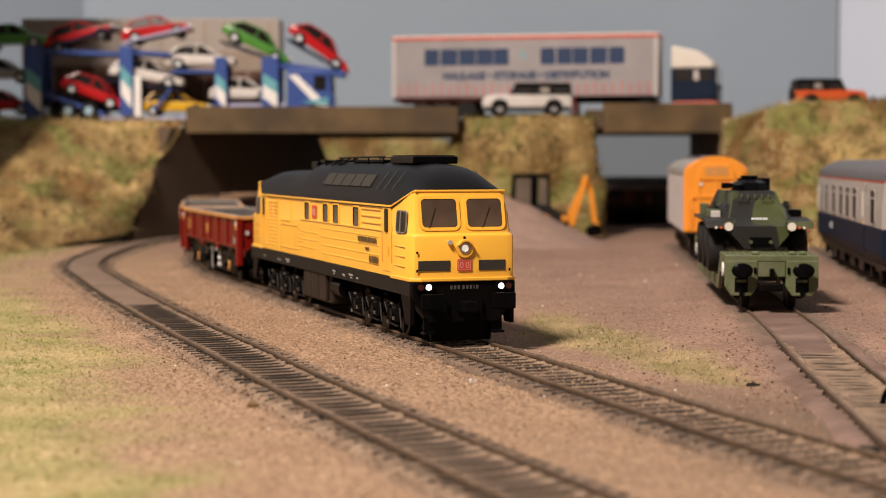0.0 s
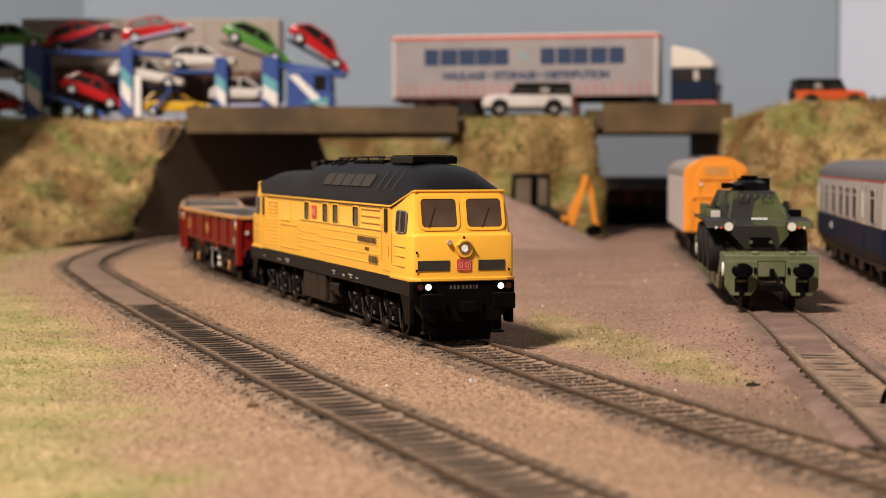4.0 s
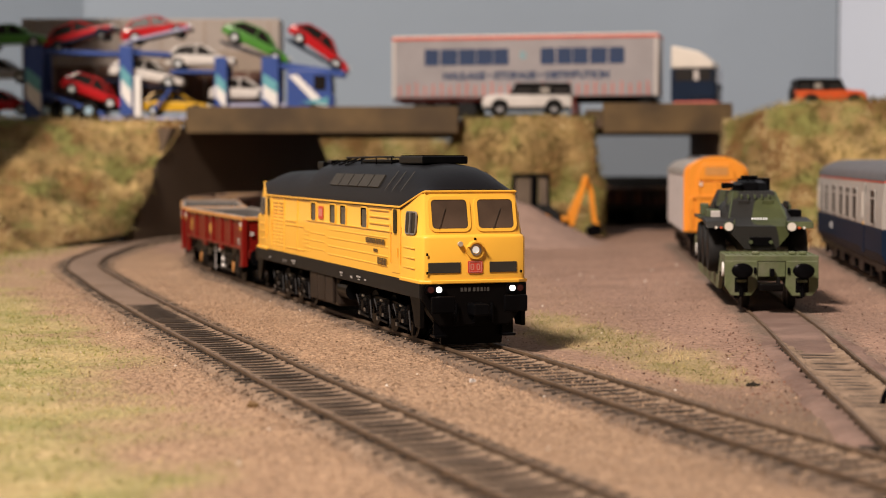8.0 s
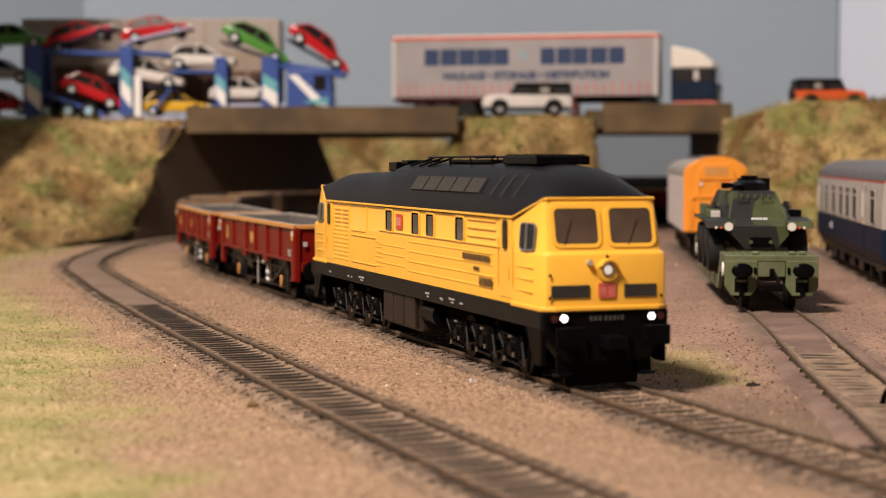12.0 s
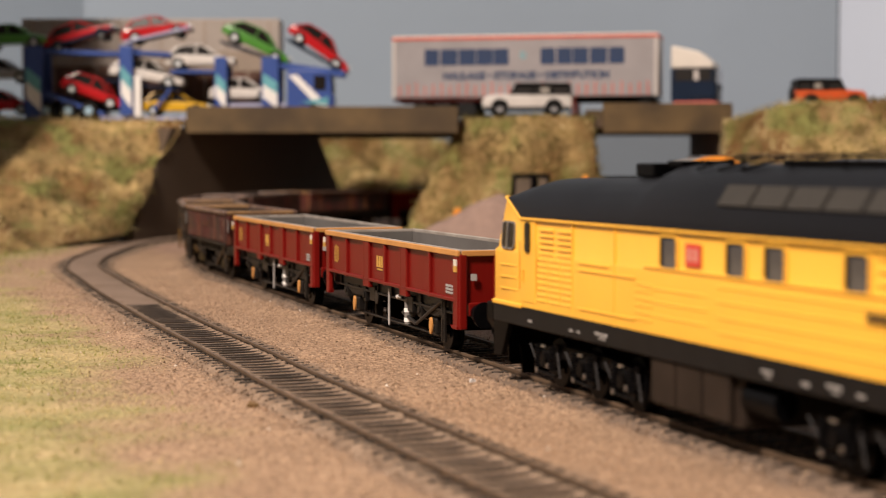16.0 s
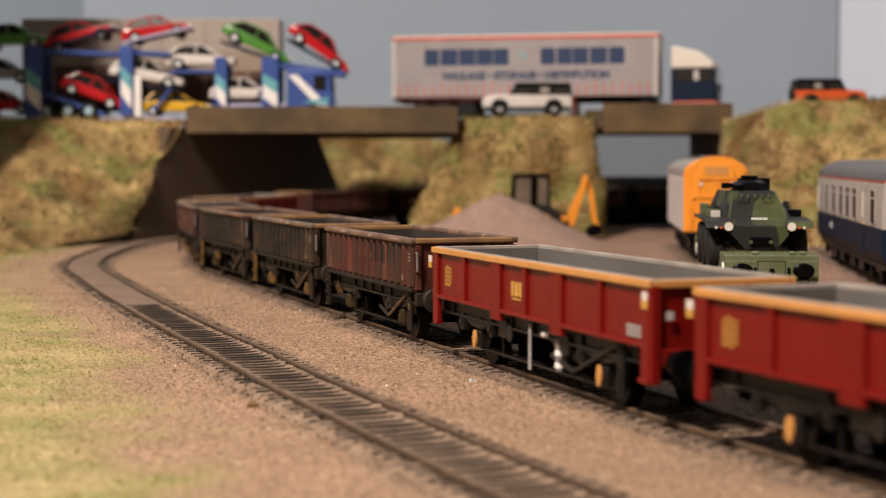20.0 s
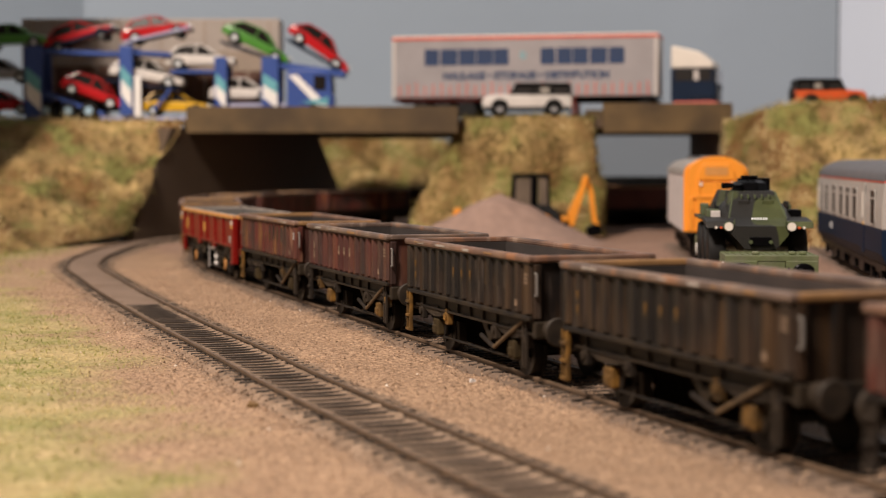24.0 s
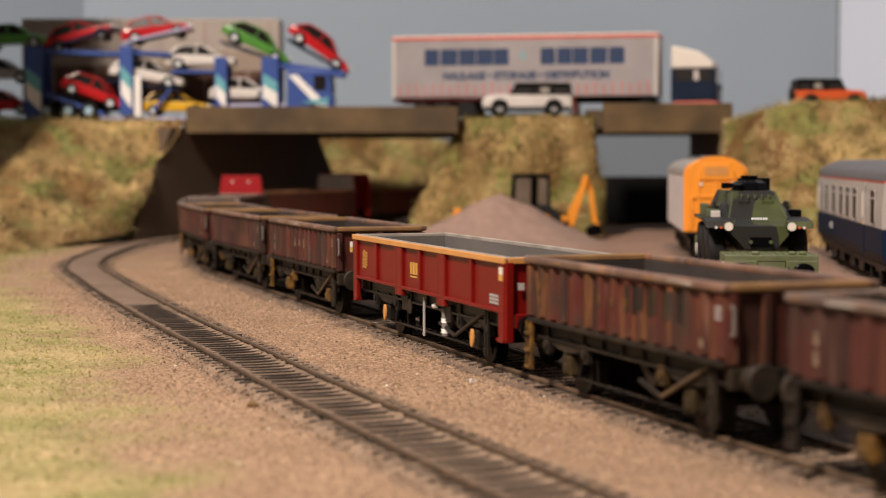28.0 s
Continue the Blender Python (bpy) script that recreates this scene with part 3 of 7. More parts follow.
def buffer_pair(parent, x, y=11.0, z=13.0, sign=1, material=None):
    for s in (-1, 1):
        bm = cyl((x, s * y, z), (x + sign * 4.2, s * y, z), 1.5, 14)
        cyl((x + sign * 4.2, s * y, z), (x + sign * 5.2, s * y, z), 2.9, 20, bm)
        part("buffer", bm, material or M["black"], parent)


def bars(parent, material, m, widths, height, gap, name="marking"):
    """A row of plain bars that stands for writing."""
    bm = bmesh.new()
    total = sum(widths) + gap * (len(widths) - 1)
    x = -total / 2
    for w in widths:
        if w > 0:
            box(x, x + w, -height / 2, height / 2, 0, 0.12, 0, bm)
        x += w + gap
    return part(name, bm, material, parent, m=m)


def side_pose(x, y, z):
    """A pose on a vehicle's right flank, facing outwards, x ahead."""
    return P(x, y, z, 90, 0, 0)


def ring_frame(w, h, r, t, depth):
    """A rounded window surround lying in the xy plane."""
    def outline(w, h, r):
        pts = []
        for cx, cy, a0 in ((w / 2 - r, h / 2 - r, 0), (-w / 2 + r, h / 2 - r, 90), (-w / 2 + r, -h / 2 + r, 180), (w / 2 - r, -h / 2 + r, 270)):
            for k in range(5):
                a = radians(a0 + 22.5 * k)
                pts.append((cx + r * math.cos(a), cy + r * math.sin(a)))
        return pts
    o, i = outline(w + 2 * t, h + 2 * t, r + t), outline(w, h, r)
    rings = [[(x, y, 0) for x, y in o], [(x, y, depth) for x, y in o], [(x, y, depth) for x, y in i], [(x, y, 0) for x, y in i]]
    bm = loft(rings, caps=False)
    return bm


def pane_plate(w, h, r, depth):
    pts = []
    for cx, cy, a0 in ((w / 2 - r, h / 2 - r, 0), (-w / 2 + r, h / 2 - r, 90), (-w / 2 + r, -h / 2 + r, 180), (w / 2 - r, -h / 2 + r, 270)):
        for k in range(5):
            a = radians(a0 + 22.5 * k)
            pts.append((cx + r * math.cos(a), cy + r * math.sin(a)))
    return prism(pts, "z", 0, depth)


def locomotive():
    ob = thing("diesel_locomotive", "yellow six-axle diesel locomotive with a dark roof and black underframe", "locomotive")
    H = 112.0
    # yellow shell, symmetrical about the middle
    # (x, half width, half width at the roof, x at the roof, z at the roof, depth of the belt ledge)
    stations = [(0.5, 13.6, 12.9, -3.8, 44.5, 1.0), (-0.1, 15.6, 14.3, -4.3, 44.4, 1.0), (-1.6, 16.6, 14.9, -5.4, 44.1, 0.9), (-19.5, 16.95, 16.7, -19.5, 39.6, 0.3)]
    full = [(H + x, hw, ht, H + xt, zt, led) for x, hw, ht, xt, zt, led in stations]
    full += [(-x, hw, ht, -xt, zt, led) for x, hw, ht, xt, zt, led in full[::-1]]
    rings = []
    for x, hw, ht, xt, zt, led in full:
        back = math.copysign(led, x) if abs(x) > H - 10 else 0.0
        half = [(x, hw, 17.7), (x, hw, 30.6), (x - back * 0.25, hw - led * 0.2, 31.2), (x - back, hw - led * 0.7, 31.7), (xt, ht, zt)]
        rings.append(half + [(p[0], -p[1], p[2]) for p in half[::-1]])
    shell = loft(rings, caps=False)
    shell.verts.ensure_lookup_table()
    for base in (0, len(rings) * 10 - 10):
        for i in range(4):
            shell.faces.new([shell.verts[base + j] for j in (i, i + 1, 8 - i, 9 - i)])
    part("body", shell, M["yellow"], ob, "bright yellow ribbed body shell", smooth=True)
    # roof
    rs = [(-3.6, 14.3, 44.5, 45.2), (-5.4, 14.8, 44.0, 46.9), (-9, 15.4, 42.8, 49.2), (-14, 16.2, 41.2, 51.0), (-19.5, 17.1, 39.7, 52.2), (-30, 17.1, 39.7, 53.0), (-50, 17.1, 39.7, 53.2), (-112, 17.1, 39.7, 53.2), (-141, 17.1, 39.7, 53.0), (-146, 17.1, 39.7, 50.6), (-176, 17.1, 39.7, 49.8),
          (-204.5, 17.1, 39.7, 49.4), (-210, 16.2, 41.2, 48.6), (-215, 15.4, 42.8, 47.6), (-218.6, 14.8, 44.0, 46.4), (-220.4, 14.3, 44.5, 45.2)]
    prof = [(1.0, -0.06), (1.0, 0.0), (0.965, 0.16), (0.88, 0.38), (0.76, 0.62), (0.62, 0.82), (0.42, 0.94), (0.2, 0.985), (0, 1.0)]
    rings = []
    for x, hw, zg, zt in rs:
        half = [(H + x, hw * a, zg + (zt - zg) * b) for a, b in prof]
        rings.append(half + [(p[0], -p[1], p[2]) for p in half[-2::-1]])
    roof = part("roof", loft(rings), M["roof"], ob, "dark anthracite rounded roof", smooth=True)
    for sgn in (-1, 1):
        # grille panels and seams on the roof slope
        for k in range(5):
            x = 3.5 + k * 12.4
            x -= 1.6
            q = [(x, sgn * 15.2, 45.0), (x + 11.2, sgn * 15.2, 45.0), (x + 11.2, sgn * 12.6, 48.9), (x, sgn * 12.6, 48.9)]
            bm = loft([[Vector(p) + Vector((0, sgn * d, d * 0.7)) for p in q] for d in (-0.3, 0.25)])
            part("grille", bm, M["grille"], roof)
        for x in (73, 81, 90):
            part("seam", cyl((x, sgn * 16.0, 44.5), (x, sgn * 11.6, 50.2), 0.16, 6), M["grille"], roof)
        part("gutter", box(-92.5, 92.5, sgn * 17.15 - 0.3, sgn * 17.15 + 0.3, 39.2, 39.8, 0.1), M["yellow"], ob)
        for end in (1, -1):
            part("gutter", cyl((end * 92.5, sgn * 17.1, 39.5), (end * (H - 4.2), sgn * 14.6, 44.4), 0.3, 8), M["yellow"], ob)
    for end in (1, -1):
        part("gutter", box(end * (H - 3.9) - 0.5, end * (H - 3.9) + 0.5, -14.4, 14.4, 44.1, 44.8, 0.2), M["yellow"], ob)
    rng = random.Random(9)
    for k in range(14):
        x, y = rng.uniform(20, 104), rng.uniform(-13.5, -4)
        z = 39.7 + 13.4 * (1 - (abs(y) / 17.1) ** 2.4) - max(0.0, x - 70) ** 2 * 0.0042
        part("dust_speck", box(x - 0.3, x + 0.3, y - 0.25, y + 0.25, z - 0.5, z + 0.12, 0.1), M["stencil"], roof)
    # roof equipment
    part("exhaust_box", box(60, 85, -7.5, 7.5, 52.6, 55.0, 0.4), M["black"], roof)
    for k in range(7):
        part("slat", box(61 + k * 3.4, 62.6 + k * 3.4, -7.0, 7.0, 55.0, 55.35), M["frame"], roof)
    for y in (-7.5, 7.5):
        part("handrail", cyl((-4, y, 54.6), (54, y, 54.9), 0.3, 8), M["black"], roof)
        for x in (-2, 16, 34, 52):
            part("rail_post", cyl((x, y, 52.4), (x, y, 54.8), 0.28, 6), M["black"], roof)
    part("fan_hatch", box(10, 46, -6, 6, 52.8, 54.0, 0.4), M["frame"], roof)
    part("vent", box(-52, -43, -6, 6, 50.0, 53.2, 0.5), M["black"], roof)
    part("vent", box(-36, -29, -6.5, 6.5, 52.6, 53.8, 0.4), M["black"], roof)
    for k in range(3):
        part("pipe", cyl((-18 + 9 * k, -9, 52.0), (-10 + 9 * k, -4, 54.4), 0.32, 8), M["frame"], roof)
    # flanks
    for sgn in (-1, 1):
        flip = 0 if sgn < 0 else 180

        def flank(x, z, out=17.0):
            return P(x * (1 if sgn < 0 else 1), sgn * out, z, 90, 0, flip)
        for x in (-15.0, 12.0, 26.0, 52.0):
            win = part("window", ring_frame(7.0, 6.4, 0.9, 0.5, 0.4), M["yellow"], ob, m=flank(x, 35.0, 16.8))
            part("pane", pane_plate(7.0, 6.4, 0.9, 0.2), M["dull_pane"], win, m=P(0, 0, 0.1))
            # Black strips paint the shade along the window opening's edges.
            part("reveal", box(-3.4, -2.1, -2.9, 2.9, 0.05, 0.34, 0.1), M["void"], win, "shade painted inside the window reveal")
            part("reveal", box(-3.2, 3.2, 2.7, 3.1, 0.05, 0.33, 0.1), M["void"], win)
        # pressed ribs
        for z in (20.6, 23.5, 26.5, 29.4):
            part("rib", box(5, 79, sgn * 16.88 - 0.2, sgn * 16.88 + 0.2, z - 0.3, z + 0.3, 0.15), M["yellow"], ob)
        for z in (21.5, 24.4, 27.2):
            part("rib", box(-27, 1, sgn * 16.88 - 0.2, sgn * 16.88 + 0.2, z - 0.25, z + 0.25, 0.12), M["yellow"], ob)
        for z in (31.4, 33.6, 35.8, 38.0):
            part("rib", box(58, 80, sgn * 16.88 - 0.2, sgn * 16.88 + 0.2, z - 0.3, z + 0.3, 0.15), M["yellow"], ob)
        part("panel_seam", box(-40.3, -39.9, sgn * 16.9 - 0.2, sgn * 16.9 + 0.2, 18.5, 39), M["yellow"], ob)
        part("panel_seam", box(-62.3, -61.9, sgn * 16.9 - 0.2, sgn * 16.9 + 0.2, 18.5, 39), M["yellow"], ob)
        for k in range(13):
            z = 20 + k * 1.42
            columns = ((-82.5, -76.5), (-75.3, -69.3), (-68.1, -62.4)) if z < 30 else ((-81.0, -72.6), (-70.6, -62.4))
            for lo, hi in columns:
                part("louvre", box(lo, hi, sgn * 16.9 - 0.22, sgn * 16.9 + 0.22, z - 0.34, z + 0.34, 0.18), M["yellow"], ob)
        for lo, hi, zz in ((-58.5, -42.5, 30.4), (-58.5, -30.0, 28.8), (-26.0, 84.0, 31.6), (-58.5, -30.0, 20.0)):
            part("panel_line", box(lo, hi, sgn * 17.0 - 0.25, sgn * 17.0 + 0.25, zz - 0.2, zz + 0.2, 0.1), M["yellow"], ob)
        for k in range(6):
            part("louvre", box(-30, -22, sgn * 16.88 - 0.2, sgn * 16.88 + 0.2, 20 + k * 1.5, 20.5 + k * 1.5, 0.1), M["yellow"], ob)
        for end in (1, -1):
            # cab door, cab side window
            x = end * 87.8
            door = part("door", box(x - 4.2, x + 4.2, sgn * 16.85 - 0.25, sgn * 16.85 + 0.25, 19.0, 39.5, 0.15), M["yellow"], ob)
            part("pane", pane_plate(3.0, 7.4, 0.8, 0.3), M["glass"], door, m=P(x, sgn * 17.2, 35.0, 90, 0, flip))
            part("handle", cyl((x + 2.6 * end, sgn * 17.4, 24), (x + 2.6 * end, sgn * 17.4, 27), 0.2, 6), M["yellow"], door)
            for dx in (-5.2, 5.2):
                part("handrail", cyl((x + dx, sgn * 17.25, 22), (x + dx, sgn * 17.25, 34), 0.18, 6), M["yellow"], ob)
            win = part("window", ring_frame(8.4, 6.2, 1.0, 0.4, 0.4), M["dim"], ob, "grey-framed cab side window", m=P(end * 101.6, sgn * 16.35, 35.0, 90 - 4, 0, flip + (2.5 * end if sgn < 0 else -2.5 * end)))
            part("pane", pane_plate(8.4, 6.2, 1.0, 0.2), M["glass"], win, m=P(0, 0, 0.1))
            part("mullion", box(-0.4, 0.4, -3.3, 3.3, 0.1, 0.7), M["steel"], win)
            for z in (21.5, 24.5, 27.5):
                part("rib", box(end * 100.5 - 5.5, end * 100.5 + 5.5, sgn * 16.75 - 0.25, sgn * 16.75 + 0.25, z - 0.25, z + 0.25, 0.1), M["yellow"], ob)
        if sgn < 0:
            bars(ob, M["legend"], flank(66, 28.0, 17.36), (1.3, 1.1, 1.2, 1.2, 1.2, 1.1, 1.2, -0.3, 1.4, 0.9, 1.1, 1.1, 1.1, 1.0), 1.7, 0.5)
            bars(ob, M["legend"], flank(66.0, 25.0, 17.2), (1.2, 0.9, 1.0), 1.0, 0.5)
            bars(ob, M["legend"], flank(73.8, 21.9, 17.36), (1.3, 0.7, 1.4, 1.2, 1.4, 0.8), 2.2, 0.6)
            bars(ob, M["red_logo"], flank(-4.5, 35.0, 17.0), (6.4,), 4.6, 0.3)
            bars(ob, M["badge_pale"], flank(-4.5, 35.0, 17.12), (1.5, 1.5), 2.6, 1.0)
            for x, w in ((-86, 2), (-62, 1.6), (-58, 1.2), (-46, 5.5), (24, 3.2), (37, 2.2), (46, 4), (54, 2)):
                bars(ob, M["stencil"], flank(x, 15.2 - (0.6 if w < 3 else 0), 17.2), [w / 3] * 3, 0.55, w * 0.08)
                if w > 2:
                    bars(ob, M["stencil"], flank(x + 0.5, 14.3, 17.2), [w / 6] * 3, 0.4, w * 0.06)
    # cab fronts
    for end in (1, -1):
        def nose(y, z, out=0.0):
            lean = 13.7 if z > 31 else 0
            x = H + out + 0.5 - (1.0 + max(0, z - 31.7) * 0.26 if z > 31 else 0.0)
            return P(end * x, end * y, z, 90 - lean, 0, 90 if end > 0 else -90)
        for y in (-7.25, 7.25):
            win = part("window", ring_frame(11.2, 8.8, 1.2, 1.0, 0.45), M["yellow"], ob, m=nose(y, 37.7, -0.1))
            part("pane", pane_plate(11.2, 8.8, 1.2, 0.2), M["cab_glass"], win, m=P(0, 0, 0.12))
            part("gasket", ring_frame(10.9, 8.5, 1.1, 0.15, 0.2), M["tank"], win, m=P(0, 0, 0.15))
            part("wiper", cyl((-2.6, -3.6, 0.6), (-0.2 + 0.4 * (y > 0), 2.6, 0.5), 0.08, 6), M["tank"], win, m=P(1.5 if y > 0 else -1.0, -1.0, 0))
        lamp = part("headlamp", cyl((0, 0, -0.3), (0, 0, 0.7), 2.8, 24), M["yellow"], ob, m=nose(0, 27.2))
        # A weak glow gives the unlit front lens its pale look.
        part("lens", cyl((0, 0, 0.6), (0, 0, 0.85), 1.05, 20), M["lens_glow"] if end > 0 else M["glass"], lamp, "pale headlamp lens, weak glow added at the front")
        part("lens_ring", ring_frame(2.5, 2.5, 1.2, 0.45, 0.3), M["steel"], lamp, m=P(0, 0, 0.65))
        hood = [(2.7 * math.cos(radians(a)), 2.7 * math.sin(radians(a))) for a in range(20, 161, 14)]
        hood += [(2.2 * math.cos(radians(a)), 2.2 * math.sin(radians(a))) for a in range(160, 19, -14)]
        part("lamp_hood", prism(hood, "z", 0.5, 1.9, 0.1), M["yellow"], lamp)
        part("horn", cyl((0, 0, 0), (0, 0, 1.0), 0.75, 12), M["tan_trim"], ob, m=nose(-4.8, 29.0))
        for y in (-9.2, 9.2):
            part("grille", box(-4.6 - (0.9 if y < 0 else 0), 4.6 + (0 if y < 0 else -0.6), -1.55, 1.55, 0, 0.25, 0.05), M["grille"], ob, m=nose(y, 22.0))
        logo = part("badge", pane_plate(4.6, 3.7, 0.5, 0.3), M["red_logo"], ob, "red plate with pale strokes", m=nose(0, 22.1))
        for w, h, t in ((4.0, 3.1, 0.18),):
            part("badge_rim", ring_frame(w - 0.3, h - 0.3, 0.3, t, 0.12), M["badge_pale"], logo, m=P(0, 0, 0.25))
        for x in (-0.95, 0.95):
            part("badge_stroke", ring_frame(0.55, 1.35, 0.2, 0.28, 0.12), M["badge_pale"], logo, m=P(x, 0, 0.26))
        for y, z in ((0, 30.4), (-15, 26), (-15, 20.5), (14.6, 20.5)):
            part("socket", box(-0.3, 0.3, -0.4, 0.4, 0, 0.2), M["frame"], ob, m=nose(y, z, 0.02))
        part("apron_edge", prism([(end * (H + 1.1), -13.8), (end * (H + 1.1), 13.8), (end * (H - 0.9), 17.2), (end * (H - 20), 17.4), (end * (H - 20), -17.4), (end * (H - 0.9), -17.2)], "z", 17.2, 18.3, 0.25), M["yellow"], ob)
        # black buffer beam with lamps
        bm = prism([(-16.6, 17.2), (-16.6, 12.6), (-13.6, 8.4), (-11.0, 5.4), (11.0, 5.4), (13.6, 8.4), (16.6, 12.6), (16.6, 17.2)], "x", end * H - 4.5, end * H + 0.4, 0.5)
        beam = part("buffer_beam", bm, M["frame"], ob, "black buffer beam")
        for y in (-11.6, 11.6):
            sgn = 1 if y > 0 else -1
            part("lamp_housing", pane_plate(6.2, 2.6, 1.2, 0.5), M["black"], beam, m=P(end * (H + 0.7), end * (y + sgn * 1.2), 15.6, 90, 0, 90 * end))
            part("marker_lamp", cyl((0, 0, 0.3), (0, 0, 0.9), 0.88, 20), M["lamp"] if end > 0 else M["glass"], beam, "lit white marker lamp", m=P(end * (H + 0.7), end * y, 15.6, 90, 0, 90 * end))
            part("tail_lamp", cyl((0, 0, 0.3), (0, 0, 0.8), 0.95, 18), M["tail"], beam, "unlit dark red lens", m=P(end * (H + 0.7), end * (y + sgn * 2.5), 15.6, 90, 0, 90 * end))
        bars(beam, M["faint"], P(end * (H + 0.45), 0, 15.4, 90, 0, 90 * end), (0.7, 0.7, 0.7, -0.2, 0.7, 0.7, 0.7, 0.3, 0.7), 1.15, 0.5)
        for y in (-11.4, 11.4):
            bm = cyl((end * (H + 0.6), y, 11.6), (end * (H + 4.2), y, 11.6), 1.7, 16)
            box(end * (H + 4.6) - 0.5, end * (H + 4.6) + 0.5, y - 3.7, y + 3.7, 9.2, 13.8, 0.4, bm)
            part("buffer", bm, M["black"], ob)
            part("step", box(end * (H - 1) - 2, end * (H - 1) + 2, y * 0.95 - 2, y * 0.95 + 2, 2.6, 3.2, 0.1), M["black"], ob)
            part("step_hanger", box(end * (H - 1) - 0.3, end * (H - 1) + 0.3, y * 0.95 - 1.8, y * 0.95 + 1.8, 3, 9, 0.1), M["black"], ob)
        part("coupler", box(end * (H + 3) - 3.5, end * (H + 3) + 3.5, -2.4, 2.4, 8.4, 11.4, 0.4), M["black"], ob)
        part("snow_plough", prism([(-10.5, 7), (-9.6, 0.5), (9.6, 0.5), (10.5, 7)], "x", end * (H - 3) - 0.6, end * (H - 3) + 0.6, 0.2), M["black"], ob)
        for k in range(3):
            part("hose", cyl((end * (H + 1.2), -6 + 5.6 * k, 11.5), (end * (H + 1.8), -6.5 + 5.6 * k, 6.4), 0.45, 8), M["black"], ob)
    # underframe and tanks
    for sgn in (-1, 1):
        part("sill", box(-H + 1, H - 1, sgn * 16.1 - 0.8, sgn * 16.1 + 0.8, 12.8, 17.7, 0.25), M["sill"], ob, "black side sill")
        for end in (1, -1):
            bm = prism([(end * (H - 1), 13), (end * (H - 1), 5), (end * (H - 6), 5), (end * (H - 11), 13)], "y", sgn * 16 - 0.7, sgn * 16 + 0.7, 0.15)
            part("sill_bracket", bm, M["frame"], ob)
        for k in range(3):
            part("battery_door", box(-24 + k * 11.2, -13.6 + k * 11.2, sgn * 15.6 - 0.6, sgn * 15.6 + 0.6, 4.4, 12.6, 0.3), M["tank"], ob)
        part("air_tank", cyl((12, sgn * 13, 9), (24, sgn * 13, 9), 2.6, 18), M["black"], ob)
    # Floor and bolsters in flat black, for the shade under the body.
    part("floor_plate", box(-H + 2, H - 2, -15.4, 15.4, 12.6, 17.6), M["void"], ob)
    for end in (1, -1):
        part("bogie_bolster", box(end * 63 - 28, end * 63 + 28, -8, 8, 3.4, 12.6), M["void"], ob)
    part("fuel_tank", box(-26, 12, -15, 15, 3.6, 12.6, 0.8), M["tank"], ob, "dark brown fuel tank")
    for end in (1, -1):
        bx = end * 63.0
        for k in (-1, 0, 1):
            wheelset(ob, bx + 21.3 * k, 6.0)
        for sgn in (-1, 1):
            y = sgn * 12.6
            bm = prism([(bx - 29, 6.2), (bx - 27, 8.6), (bx - 12, 9.6), (bx + 12, 9.6), (bx + 27, 8.6), (bx + 29, 6.2), (bx + 24, 5.4), (bx + 10, 7.2), (bx - 10, 7.2), (bx - 24, 5.4)], "y", y - 0.9, y + 0.9, 0.2)
            bogie = part("bogie_frame", bm, M["frame"], ob)
            for k in (-1, 0, 1):
                x = bx + 21.3 * k
                part("axle_box", box(x - 2.3, x + 2.3, y + sgn * 0.4 - 0.9, y + sgn * 0.4 + 1.2, 4.2, 8.2, 0.4), M["black"], bogie)
                part("axle_cover", cyl((x, y + sgn * 1.0, 6), (x, y + sgn * 2.2, 6), 1.5, 14), M["frame"], bogie)
                for dx in (-4.3, 4.3):
                    bm = bmesh.new()
                    for q in range(5):
                        cyl((x + dx, y + sgn * 0.9, 4.2 + q * 1.05), (x + dx, y + sgn * 0.9, 4.9 + q * 1.05), 1.25, 12, bm)
                    part("coil_spring", bm, M["black"], bogie)
                part("brake_rod", cyl((x - 6, y + sgn * 1.3, 3.4), (x + 6, y + sgn * 1.3, 3.0), 0.35, 6), M["frame"], bogie)
                part("damper", cyl((x + 6.5, y + sgn * 1.5, 5.0), (x + 8.0, y + sgn * 1.5, 9.8), 0.6, 8), M["frame"], bogie)
                # Small steel chips added as highlights on the black bogie.
                part("bright_bolt", box(x - 1.2, x + 0.9, y + sgn * 1.8 - 0.2, y + sgn * 1.8 + 0.2, 8.7, 9.2), M["steel"], bogie)
                for q, (dx, zz) in enumerate(((3.4, 4.6), (-3.0, 3.2))):
                    part("bright_pin", box(x + dx - 0.35, x + dx + 0.35, y + sgn * 2.3 - 0.2, y + sgn * 2.3 + 0.2, zz, zz + 1.0), M["steel"], bogie)
                part("brake_hanger", cyl((x + 7.6, y + sgn * 1.6, 9.0), (x + 9.6, y + sgn * 1.6, 3.0), 0.28, 6), M["steel_dull"], bogie)
                part("cable", cyl((x - 8.4, y + sgn * 1.7, 8.8), (x - 4.4, y + sgn * 1.7, 5.4), 0.22, 6), M["steel_dull"], bogie)
            part("sand_pipe", cyl((bx + 30.5, y, 9), (bx + 29.5, y, 1.6), 0.5, 8), M["black"], ob)
    TRAIN.append((ob, 112.0, 63.0))
    return ob


M["steel_dull"] = mat("blackened_steel", (0.03, 0.029, 0.03), 0.25, vary=0.3, spec=0.7)
M["tan_trim"] = mat("pale_trim", (0.42, 0.36, 0.28), 0.5, vary=0.1)
M["dim"] = mat("dull_marking", (0.16, 0.15, 0.14), 0.6, vary=0.1)
M["tail"] = mat("dark_red_lens", (0.045, 0.008, 0.007), 0.2, vary=0.1)
locomotive()


